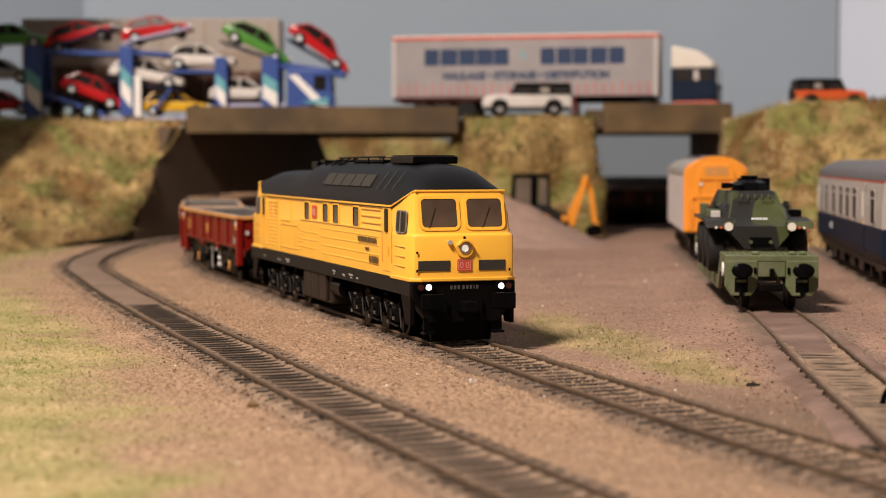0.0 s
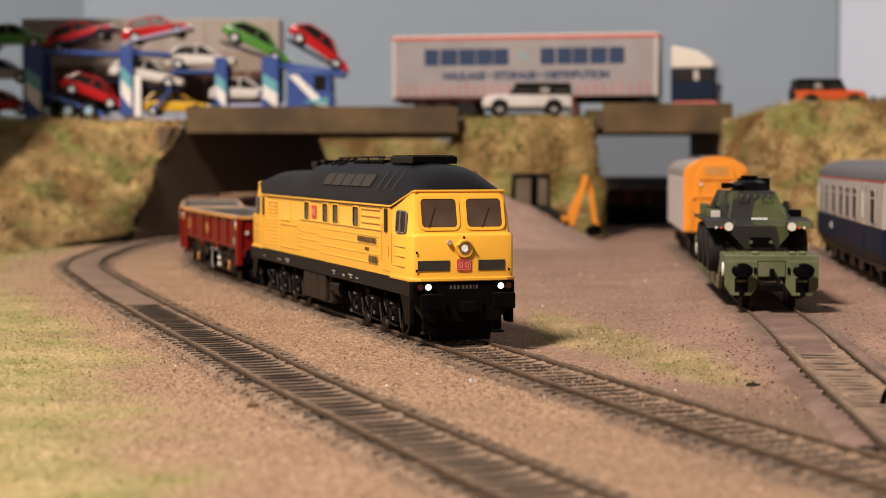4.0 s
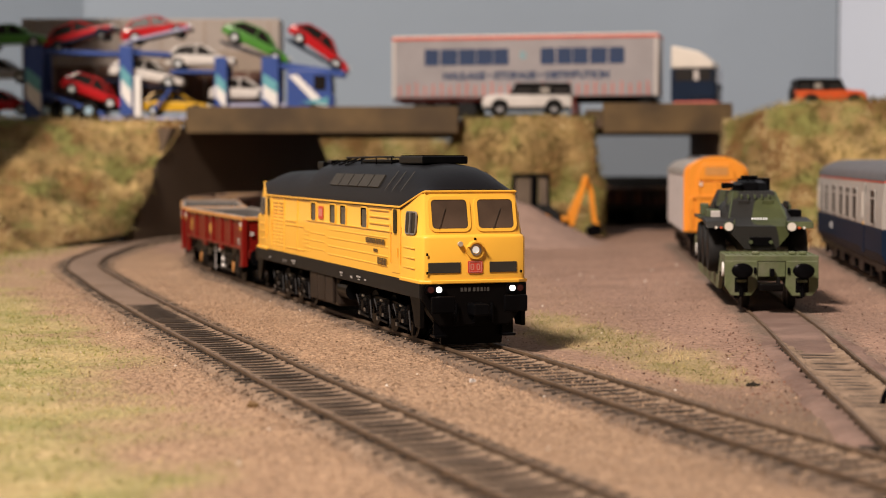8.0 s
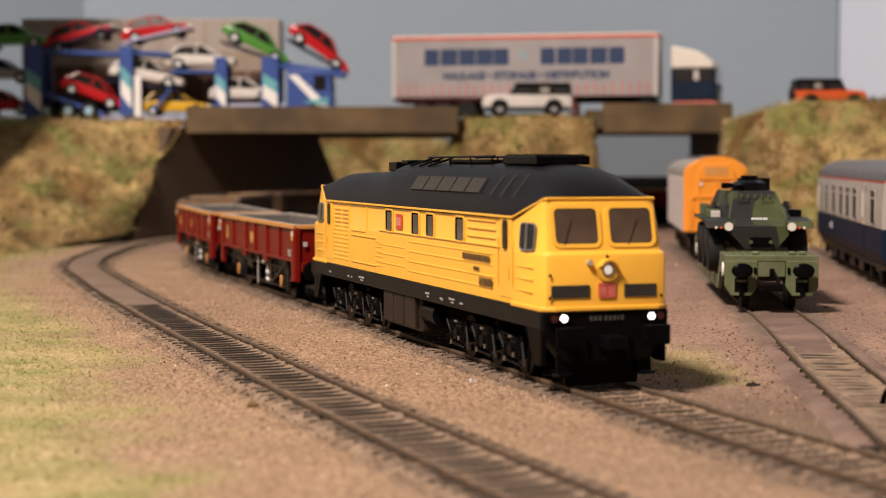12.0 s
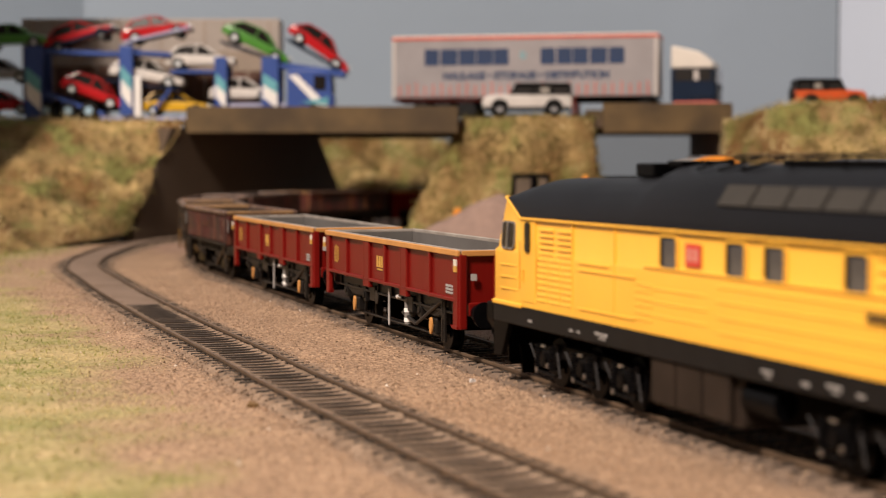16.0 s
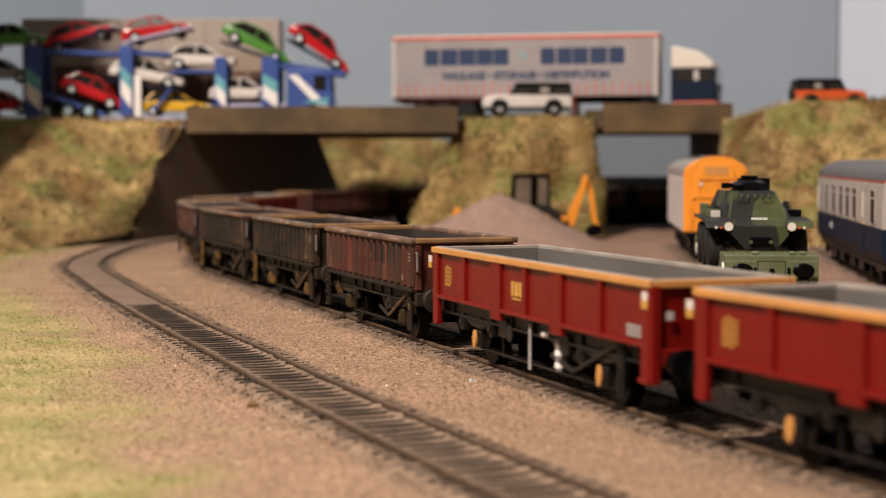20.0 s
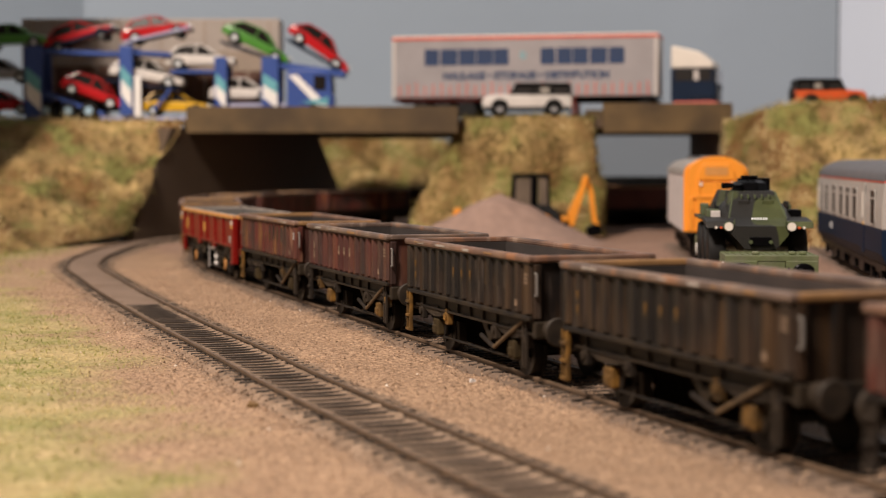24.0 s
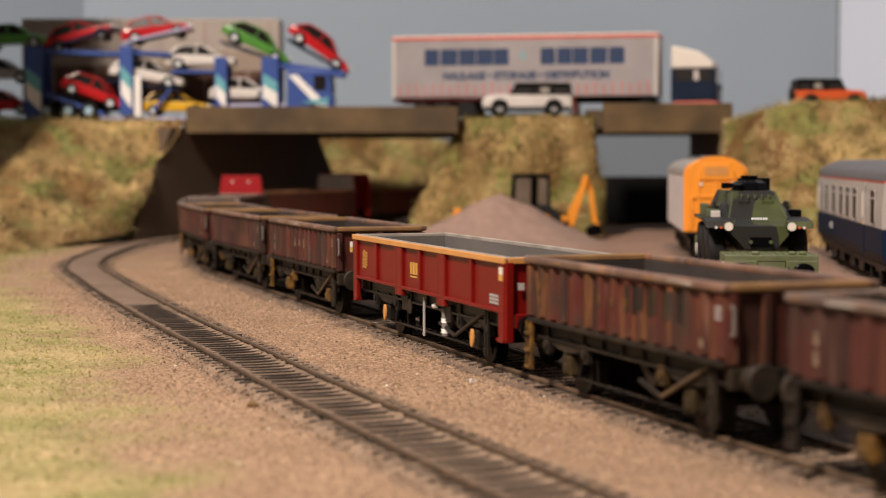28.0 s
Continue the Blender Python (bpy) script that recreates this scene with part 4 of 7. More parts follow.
def red_wagon(label):
    """A clean maroon open box wagon with an orange rim on a black two-axle chassis."""
    ob = thing("open_wagon", label, "open wagon", "wagons of the train")
    L, W = 71.5, 16.6
    z0, z1 = 15.0, 28.2
    # (place along the side, half width) of the upright posts; the second and fourth are broad and double
    posts = ((-69.4, 2.1), (-45.4, 1.1), (-20.4, 3.6), (0.0, 1.1), (20.4, 3.6), (45.4, 1.1), (69.4, 2.1))
    for sgn in (-1, 1):
        side = part("side_panel", box(-L, L, sgn * (W - 0.9) - 0.45, sgn * (W - 0.9) + 0.45, z0, z1, 0.15), M["maroon"], ob)
        for k, (x, half) in enumerate(posts):
            foot = 7.6 if k in (0, 6) else z0 - (2.6 if half > 3 else 0.8)
            part("post", box(x - half, x + half, sgn * (W - 0.3) - 0.75, sgn * (W - 0.3) + 0.75, foot, z1 - 0.4, 0.35), M["maroon"], side)
            if half > 3:
                for dx in (-2.5, 2.5):
                    part("post_flange", box(x + dx - 0.8, x + dx + 0.8, sgn * W - 0.5, sgn * W + 0.75, z0 - 2.0, z1 - 0.6, 0.3), M["maroon"], side)
                part("hanger", box(x - 3, x + 3, sgn * 14.2 - 0.7, sgn * 14.2 + 0.7, 8.2, z0 - 2.4, 0.3), M["frame_dusty"], ob)
            if k in (0, 6):
                part("foot", prism([(x - half, 7.6), (x + half, 7.6), (x + half, 8.4), (x - half + (3.4 if k == 0 else -1.2), 8.4)], "y", sgn * (W - 0.3) - 1.0, sgn * (W - 0.3) + 1.0, 0.1), M["maroon"], side)
        part("bottom_flange", box(-L, L, sgn * (W - 0.2) - 0.7, sgn * (W - 0.2) + 0.7, z0 - 0.5, z0 + 0.5, 0.2), M["maroon"], side)
        part("rim", box(-L - 0.6, L + 0.6, sgn * (W + 0.25) - 0.5, sgn * (W + 0.25) + 0.5, z1 - 0.9, z1 + 0.75, 0.25), M["rim"], ob, "orange-painted outer edge")
        part("rim_top", box(-L - 0.4, L + 0.4, sgn * (W - 0.95) - 0.75, sgn * (W - 0.95) + 0.75, z1 - 0.2, z1 + 0.9, 0.2), M["rim_grey"], ob, "worn grey top edge")
    for end in (-1, 1):
        e = part("end_panel", box(end * (L - 0.6) - 0.5, end * (L - 0.6) + 0.5, -W + 0.5, W - 0.5, z0 - 1, z1, 0.15), M["maroon"], ob)
        for y in (-15.6, -5.5, 5.5, 15.6):
            part("post", box(end * L - 0.7, end * L + 0.9, y - 1.1, y + 1.1, (7.6 if abs(y) > 10 else z0 - 1), z1 - 0.4, 0.3), M["maroon"], e)
        part("headstock", box(end * (L - 0.2) - 0.9, end * (L - 0.2) + 0.9, -14, 14, z0 - 4.2, z0 - 0.6, 0.3), M["maroon"], e)
        part("rim", box(end * (L + 0.2) - 0.6, end * (L + 0.2) + 0.6, -W + 0.6, W - 0.6, z1 - 0.9, z1 + 0.7, 0.2), M["rim"], ob)
        part("rim_top", box(end * (L - 0.9) - 0.6, end * (L - 0.9) + 0.6, -W + 1.7, W - 1.7, z1 - 0.2, z1 + 0.84, 0.2), M["rim_grey"], ob)
        for s in (-1, 1):
            bm = cyl((end * (L + 0.5), s * 11.2, 11.6), (end * (L + 3.0), s * 11.2, 11.6), 2.3, 16)
            cyl((end * (L + 3.0), s * 11.2, 11.6), (end * (L + 5.2), s * 11.2, 11.6), 1.5, 14, bm)
            cyl((end * (L + 5.2), s * 11.2, 11.6), (end * (L + 6.1), s * 11.2, 11.6), 3.4, 24, bm)
            part("buffer", bm, M["black"], ob)
        part("coupling", box(end * (L + 4) - 4, end * (L + 4) + 4, -2, 2, 7.6, 9.6, 0.3), M["black"], ob)
        part("drawbar", cyl((end * (L + 2), 1.6, 6.4), (end * (L + 14), 1.6, 6.2), 0.22, 6), M["steel"], ob, "bright wire coupling bar")
        sign = part("sign", box(end * L - 2.9, end * L - 0.5, -W - 0.75, -W - 0.4, 24.6, 26.4), M["cream"], ob, "white and yellow sign")
        part("sign_band", box(end * L - 2.9, end * L - 0.5, -W - 0.78, -W - 0.42, 22.9, 24.6), M["gold"], sign)
        part("end_sign", box(end * (L + 0.7), end * (L + 1.05), -13.4, -11.8, 20.6, 22.4), M["pale_stencil"], e)
    part("floor", box(-L + 1, L - 1, -W + 1, W - 1, z0, z0 + 1), M["inside"], ob)
    for sgn in (-1, 1):
        part("lining", box(-L + 1.1, L - 1.1, sgn * (W - 1.7) - 0.25, sgn * (W - 1.7) + 0.25, z0 + 1, z1 - 0.1), M["inside"], ob)
        part("lining", box(sgn * (L - 1.6) - 0.25, sgn * (L - 1.6) + 0.25, -W + 2.1, W - 2.1, z0 + 1, z1 - 0.1), M["inside"], ob)
    # Flat black boxes darken the underside as shade would.
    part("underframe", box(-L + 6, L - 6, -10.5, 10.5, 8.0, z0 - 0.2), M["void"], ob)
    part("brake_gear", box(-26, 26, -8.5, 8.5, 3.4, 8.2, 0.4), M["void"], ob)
    chassis(ob, L - 2, z0, 41.5, True)
    # rows of gold writing turned on end, and the gold and pale plates of letters
    for k, w in enumerate((3.8, 4.4, 4.1, 3.2)):
        bars(ob, M["gold"], side_pose(-L + 9.6 + k * 1.5, -W + 0.33, 21.0 + (k % 2) * 0.4) @ P(0, 0, 0, 0, 0, 90), [w / 5] * 5, 0.75, 0.35)
    bars(ob, M["gold"], side_pose(-6.6, -W + 0.33, 21.4), (1.7, 2.2, 1.7), 3.6, 0.7)
    bars(ob, M["gold"], side_pose(-6.6, -W + 0.33, 18.9), (0.9, 0.9, 0.9, 0.9, 0.9), 0.55, 0.4)
    for k in range(3):
        bars(ob, M["pale_stencil"], side_pose(L - 8.6, -W + 0.33, 18.6 - k * 0.95), (1.5, 1.9, 1.3, 1.7), 0.65, 0.35)
    return ob


def chassis(ob, L, z0, axle, clean, mark=0):
    """Solebars, sprung axle guards, brake gear and wheels of a two-axle wagon; axle is half the wheelbase."""
    dark = M["frame_dusty"] if clean else M["grime"]
    for sgn in (-1, 1):
        sole = part("solebar", box(-L, L, sgn * 13.4 - 0.5, sgn * 13.4 + 0.5, z0 - 4.2, z0 - 0.6, 0.2), dark, ob)
        for z in (z0 - 4.3, z0 - 0.9):
            part("solebar_flange", box(-L, L, sgn * 14.0 - 0.7, sgn * 14.0 + 0.7, z - 0.25, z + 0.35, 0.12), dark if clean or z < z0 - 2 else M["olive_grime"], sole)
        for k in range(-4, 5):
            if abs(abs(k * L / 4.6) - axle) > 7:
                part("gusset", box(k * L / 4.6 - 0.4, k * L / 4.6 + 0.4, sgn * 14.0 - 0.6, sgn * 14.0 + 0.6, z0 - 4.1, z0 - 1.0, 0.1), dark, sole)
        for end in (-1, 1):
            x = end * axle
            bm = prism([(x - 6.4, z0 - 4), (x - 3.4, 4.2), (x - 2.2, 3.4), (x + 2.2, 3.4), (x + 3.4, 4.2), (x + 6.4, z0 - 4)], "y", sgn * 11.8 - 0.4, sgn * 11.8 + 0.4, 0.15)
            iron = part("axle_guard", bm, dark, ob)
            bm = box(x - 2.3, x + 2.3, sgn * 13.0 - 1.2, sgn * 13.0 + 1.2, 3.9, 8.2, 0.5)
            box(x - 1.5, x + 1.5, sgn * 13.0 - 1.7, sgn * 13.0 + 1.7, 4.4, 6.6, 0.4, bm)
            part("axle_box", bm, dark if clean else (M["gilt_grime"] if (mark + end) % 2 else M["olive_grime"]), iron)
            if clean:
                part("axle_cover", prism([(x + 1.25 * math.cos(k * math.pi / 8), 6.1 + 2.2 * math.sin(k * math.pi / 8)) for k in range(16)], "y", sgn * 14.9 - 0.3, sgn * 14.9 + 0.3, 0.1), M["rim"], iron, "orange axle cover")
            bm = bmesh.new()
            for k in range(5):
                half = 10.5 - k * 1.9
                pts = [(x + half * u, 8.7 + k * 0.55 + 1.5 * (half * u / 10.5) ** 2) for u in (-1, -0.5, 0, 0.5, 1)]
                prism(pts + [(px, pz + 0.48) for px, pz in pts[::-1]], "y", sgn * 13.4 - 0.9, sgn * 13.4 + 0.9, 0, bm)
            part("leaf_spring", bm, dark if clean else M["grime_light"], iron)
            for dx in (-11.4, 11.4):
                bm = box(x + dx - 1.3, x + dx + 1.3, sgn * 13.8 - 0.9, sgn * 13.8 + 0.9, 7.4, z0 - 3.6, 0.3)
                cyl((x + dx, sgn * 12.8, 9.4), (x + dx, sgn * 15.2, 9.4), 1.0, 10, bm)
                part("spring_hanger", bm, dark if clean else (M["gilt_grime"] if (mark + (dx > 0) + end) % 3 == 0 else M["grime_light"]), iron)
            part("brake_block", prism([(x - 9.4 * end - 1, 2.4), (x - 9.4 * end + 1, 2.4), (x - 8.4 * end + 1, 9), (x - 8.4 * end - 1, 9)], "y", sgn * 9 - 1.2, sgn * 9 + 1.2, 0.2), dark, ob)
        rust = dark if clean else M["grime_ochre"]
        part("brake_lever", cyl((axle * 0.66, sgn * 14.8, 5.6), (axle + 10, sgn * 14.8, z0 - 1.6), 0.5, 8), rust if sgn < 0 else dark, ob)
        part("brake_lever", cyl((axle * 0.3, sgn * 14.4, 7.4), (axle * 0.66, sgn * 14.8, 5.4), 0.55, 8), dark if clean else M["grime_light"], ob)
        part("lever_guide", box(axle + 10.4, axle + 11.4, sgn * 14.9 - 0.4, sgn * 14.9 + 0.4, 3.0, z0 - 1.2, 0.15), dark if clean else M["grime_light"], ob)
        part("lever_guide", box(axle + 12.6, axle + 13.4, sgn * 14.9 - 0.4, sgn * 14.9 + 0.4, 3.0, z0 - 1.2, 0.15), dark if clean else M["grime_light"], ob)
        part("v_hanger", prism([(axle * 0.15, z0 - 3.8), (axle * 0.36, 6.4), (axle * 0.42, 6.4), (axle * 0.62, z0 - 3.8), (axle * 0.52, z0 - 3.8), (axle * 0.39, 8.4), (axle * 0.25, z0 - 3.8)], "y", sgn * 12.6 - 0.4, sgn * 12.6 + 0.4), dark, ob)
        part("tie_bar", cyl((-axle, sgn * 12.2, 3.6), (axle, sgn * 12.2, 3.6), 0.3, 6), dark, ob)
    if clean:
        part("white_lever", box(-0.7, 0.5, -15.4, -15.0, 3.0, 13.2, 0.1), M["pale_stencil"], ob, "white-painted lever")
        part("white_tank", cyl((7.4, -14.6, 11.3), (9.8, -14.6, 11.7), 0.7, 12), M["white"], ob, "white valve")
        valve = part("valve", cyl((17.4, -14.4, 4.6), (17.4, -14.4, 11.4), 1.1, 12), M["dim"], ob)
        for z in (5.2, 7.8):
            part("valve_band", cyl((17.4, -14.4, z), (17.4, -14.4, z + 1.1), 1.25, 12), M["white"], valve)
        part("brake_cylinder", cyl((22, -11, 8.8), (30, -11, 8.8), 2.4, 16), M["frame_dusty"], ob)
        part("handwheel", cyl((-15.5, -14.9, 9.6), (-15.5, -14.5, 9.6), 2.0, 18), M["frame_dusty"], ob)
    part("air_cylinder", cyl((-12, 3, 8.4), (4, 3, 8.4), 3.2, 16), dark, ob)
    for x in (-axle, axle):
        wheelset(ob, x, 6.2, paint=M["black"] if clean else M["grime"])


M["gold"] = mat("gold_marking", (0.52, 0.29, 0.06), 0.5, vary=0.2)
M["frame_dusty"] = mat("dusty_black_frame", (0.0065, 0.0055, 0.005), 0.45, spec=0.3, vary=0.4, scale=160, dirt=(0.014, 0.011, 0.009), dirt_scale=90)
M["gilt_grime"] = mat("yellow_brown_grime", (0.17, 0.085, 0.016), 0.55, spec=0.3, vary=0.5, scale=160, dirt=(0.03, 0.02, 0.01), dirt_amount=0.6, dirt_scale=120)
M["rim_grey"] = mat("worn_grey_edge", (0.30, 0.27, 0.24), 0.55, vary=0.2, scale=90, dirt=(0.2, 0.17, 0.14), dirt_scale=60)
M["pale_stencil"] = mat("pale_grey_stencil", (0.34, 0.325, 0.315), 0.6, vary=0.25, scale=300)
M["faded"] = mat("faded_marking", (0.17, 0.115, 0.075), 0.65, vary=0.5, scale=400)
M["grime"] = mat("brown_black_grime", (0.0085, 0.0065, 0.005), 0.6, spec=0.25, vary=0.5, scale=140, dirt=(0.022, 0.015, 0.008), dirt_scale=90)
M["grime_light"] = mat("dusty_grime", (0.032, 0.023, 0.015), 0.65, spec=0.25, vary=0.6, scale=140, dirt=(0.011, 0.008, 0.006), dirt_amount=0.55, dirt_scale=100)
M["grime_ochre"] = mat("dirty_ochre", (0.17, 0.095, 0.03), 0.75, vary=0.4, scale=110, dirt=(0.05, 0.035, 0.02))


def ribbed_wagon(label, paint, rim, inside, mark=0):
    """A weathered ribbed open wagon, about 100 long."""
    ob = thing("open_wagon", label, "open wagon", "wagons of the train")
    L, W = 50.0, 16.6
    z0, z1 = 15.0, 29.3
    rng = random.Random(mark + 40)
    for sgn in (-1, 1):
        side = part("side_panel", box(-L, L, sgn * (W - 1.1) - 0.4, sgn * (W - 1.1) + 0.4, z0, z1, 0.1), paint, ob)
        n = 15
        for k in range(n):
            x = -L + 1.6 + k * (2 * L - 3.2) / (n - 1)
            half = 1.6 if k in (0, n - 1) else 1.15
            low = z0 + 0.3 + rng.uniform(-0.1, 0.15)
            prof = [(x - half - 0.35, W - 0.75), (x - half + 0.25, W + 0.2), (x + half - 0.25, W + 0.2), (x + half + 0.35, W - 0.75)]
            rib = loft([[(px, sgn * py, z) for px, py in prof] for z in (low + 0.7, z1 - 1.3)])
            part("rib", rib, paint, side)
            part("rib_foot", loft([[(px, sgn * (py - (0.0 if q == 0 or py < W else 0.85)), low + (0.0 if q else 0.7)) for px, py in prof] for q in (1, 0)]), paint, side)
        if mark % 2:
            for k in range(8, 12):
                x = -L + 1.6 + k * (2 * L - 3.2) / (n - 1)
                part("patch", box(x - 1.0, x + 1.0, sgn * (W + 0.1) - 0.13, sgn * (W + 0.1) + 0.13, 21.2 + rng.uniform(0, 1), 27.2), M["black_worn"], side, "black repainted patch")
                part("patch", box(x + 1.6, x + 5.3, sgn * (W - 0.7) - 0.1, sgn * (W - 0.7) + 0.1, 21.0, 27.2), M["black_worn"], side)
        part("bottom_flange", box(-L, L, sgn * (W - 0.5) - 0.7, sgn * (W - 0.5) + 0.7, z0 - 0.9, z0 + 0.3, 0.3), M["grime"], side)
        top = part("rim", box(-L - 0.9, L + 0.9, sgn * (W - 0.5) - 1.35, sgn * (W - 0.5) + 1.35, z1 - 0.7, z1 + 1.1, 0.6), rim, ob, "worn top rim")
        for k in range(5):
            x = rng.uniform(-L + 4, L - 12)
            w = rng.uniform(2.5, 9)
            part("bare_patch", box(x, x + w, sgn * (W + 0.72) - 0.2, sgn * (W + 0.72) + 0.2, z1 - 0.1 + rng.uniform(-0.2, 0.2), z1 + 0.55, 0.15), M["rim_ochre"] if k % 2 else M["rim_grey"], top, "chipped paint")
        part("lining", box(-L + 1.1, L - 1.1, sgn * (W - 1.9) - 0.3, sgn * (W - 1.9) + 0.3, z0 + 1, z1 - 0.5), inside, ob)
    for end in (-1, 1):
        e = part("end_panel", box(end * (L - 0.6) - 0.5, end * (L - 0.6) + 0.5, -W + 0.6, W - 0.6, z0 - 1, z1, 0.1), paint, ob)
        for y in (-14.6, -7.4, 0.0, 7.4, 14.6):
            part("rib", box(end * L - 0.6, end * L + 0.8, y - 1.0, y + 1.0, z0 - 0.4, z1 - 1, 0.35), paint, e)
        part("rim", box(end * (L - 0.2) - 1.2, end * (L - 0.2) + 1.2, -W + 0.9, W - 0.9, z1 - 0.7, z1 + 1.05, 0.5), M["rim_ochre"] if mark in (1, 5, 0, 2) else rim, ob)
        part("lining", box(end * (L - 1.5) - 0.3, end * (L - 1.5) + 0.3, -W + 2.2, W - 2.2, z0 + 1, z1 - 0.5), inside, ob)
        part("headstock", box(end * (L - 0.1) - 1.2, end * (L - 0.1) + 1.2, -15.4, 15.4, z0 - 5.0, z0 - 1.0, 0.4), M["grime"], ob)
        y = -W + 1.2
        hoop = [(end * (L + 0.9), y, 20.4), (end * (L + 1.9), y, 20.6), (end * (L + 1.9), y, 25.8), (end * (L + 0.9), y, 26.0)]
        bm = bmesh.new()
        for p, q in zip(hoop, hoop[1:]):
            cyl(p, q, 0.32, 8, bm)
        part("grab_rail", bm, M["dim"] if end > 0 else M["grime_light"], e)
        for s in (-1, 1):
            bm = cyl((end * (L + 1.0), s * 11.2, 12.0), (end * (L + 3.2), s * 11.2, 12.0), 2.4, 16)
            cyl((end * (L + 3.2), s * 11.2, 12.0), (end * (L + 5.0), s * 11.2, 12.0), 1.5, 14, bm)
            cyl((end * (L + 5.0), s * 11.2, 12.0), (end * (L + 5.5), s * 11.2, 12.0), 2.9, 22, bm, r2=3.5)
            cyl((end * (L + 5.5), s * 11.2, 12.0), (end * (L + 6.0), s * 11.2, 12.0), 3.5, 22, bm, r2=3.1)
            part("buffer", bm, M["grime_light"], ob)
        part("coupling", box(end * (L + 4.5) - 4.5, end * (L + 4.5) + 4.5, -2, 2, 7.6, 9.6, 0.3), M["black"], ob)
        part("drawbar", cyl((end * (L + 2), 1.6, 6.4), (end * (L + 11), 1.6, 6.2), 0.22, 6), M["steel"], ob, "bright wire coupling bar")
    # a step ladder hangs at one end
    x = -L + 1.0
    bm = box(x - 1.7, x - 1.1, -W - 0.2, -W + 0.8, 3.6, z0 - 0.6, 0.12)
    box(x + 1.1, x + 1.7, -W - 0.2, -W + 0.8, 3.6, z0 - 0.6, 0.12, bm)
    for z in (3.8, 7.4, 11.0):
        box(x - 1.6, x + 1.6, -W - 0.6, -W + 0.9, z, z + 0.7, 0.1, bm)
    box(x - 1.2, x + 1.2, -W + 0.3, -W + 0.6, 4.0, z0 - 1.0, 0, bm)
    part("step", bm, M["gilt_grime"] if mark % 3 != 1 else M["grime_light"], ob, "grimy step ladder")
    part("floor", box(-L + 1, L - 1, -W + 1.2, W - 1.2, z0, z0 + 1), inside, ob)
    chassis(ob, L - 2, z0, 31.0, False, mark)
    # Two black boxes put the shade below the wagon into colour.
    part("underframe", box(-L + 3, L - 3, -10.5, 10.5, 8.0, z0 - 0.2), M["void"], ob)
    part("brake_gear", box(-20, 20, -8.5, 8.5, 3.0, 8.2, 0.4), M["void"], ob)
    pale = M["gilt_grime"] if mark in (1, 2, 3, 5) else M["faded"]
    bars(ob, pale, side_pose(-L + 8.6, -W - 0.22, 23.0), (1.3,), 2.2, 0.25)
    bars(ob, pale, side_pose(-L + 8.6, -W - 0.22, 19.6), (1.2,), 2.6, 0.25)
    for k in (6, 7, 8):
        bars(ob, pale, side_pose(-L + 1.6 + k * (2 * L - 3.2) / 14, -W - 0.22, 22.6), (1.2,), 3.0 - 0.5 * (k % 2), 0.25)
    bars(ob, M["faded"], side_pose(L - 8.5, -W - 0.22, 18.2), (1.5,), 1.6, 0.3)
    for z in (23.6, 24.6, 25.6):
        bars(ob, M["pale_stencil"] if mark == 5 else M["faded"], side_pose(L - 1.7, -W - 0.22, z), (1.1, 0.9), 0.6, 0.2)
    return ob


def bulkhead_wagon(label):
    """A low-sided dark wagon with tall red ends; light on their inner faces is painted as pale grey."""
    ob = thing("bulkhead_wagon", label, "freight wagon", "wagons of the train")
    L, W = 74.0, 16.6
    for sgn in (-1, 1):
        part("side_panel", box(-L, L, sgn * (W - 0.6) - 0.6, sgn * (W - 0.6) + 0.6, 12, 30, 0.2), M["brownred"], ob)
        part("rim", box(-L, L, sgn * (W - 0.5) - 1.0, sgn * (W - 0.5) + 1.0, 29.6, 31.2, 0.3), M["rust_rim"], ob)
    for end in (-1, 1):
        bm = prism([(-16.6, 10), (-16.6, 33), (-15, 43), (15, 43), (16.6, 33), (16.6, 10)], "x", end * L - 0.9, end * L + 0.9, 0.3)
        e = part("bulkhead", bm, M["shaded_red"], ob, "tall red end")
        part("lining", prism([(-15.6, 31), (-14.3, 42), (14.3, 42), (15.6, 31)], "x", end * (L - 1.1) - 0.15, end * (L - 1.1) + 0.15), M["grey"], e, "light grey inner face, pale as if lit")
        for y in (-6.5, 6.5):
            part("reflector", cyl((end * (L + 0.8), y, 38.5), (end * (L + 1.5), y, 38.5), 0.9, 14), M["grey"], e)
        buffer_pair(ob, end * (L + 0.7), 11.2, 12.4, end)
        part("coupling", box(end * (L + 4) - 4, end * (L + 4) + 4, -2, 2, 7.6, 9.6, 0.3), M["black"], ob)
    part("floor", box(-L + 1, L - 1, -W + 1, W - 1, 12, 13.2), M["inside"], ob)
    chassis(ob, L - 3, 12.6, 54.0, False)
    return ob


# Red darkened: the shade on the tall wagon ends is in the colour.
M["shaded_red"] = mat("shaded_red_paint", (0.27, 0.010, 0.014), 0.45, vary=0.1, spec=0.3)
M["brownred"] = mat("brown_red_paint", (0.12, 0.028, 0.018), 0.6, vary=0.25, scale=70, dirt=(0.05, 0.028, 0.018))
M["rust_rim"] = mat("rusty_rim", (0.28, 0.135, 0.06), 0.7, vary=0.3, scale=80, dirt=(0.11, 0.06, 0.035))
M["maroon_worn"] = mat("weathered_maroon", (0.090, 0.0117, 0.0083), 0.6, spec=0.35, vary=0.4, scale=55, dirt=(0.034, 0.020, 0.013), dirt_amount=0.55, dirt_scale=55, bump=0.15)
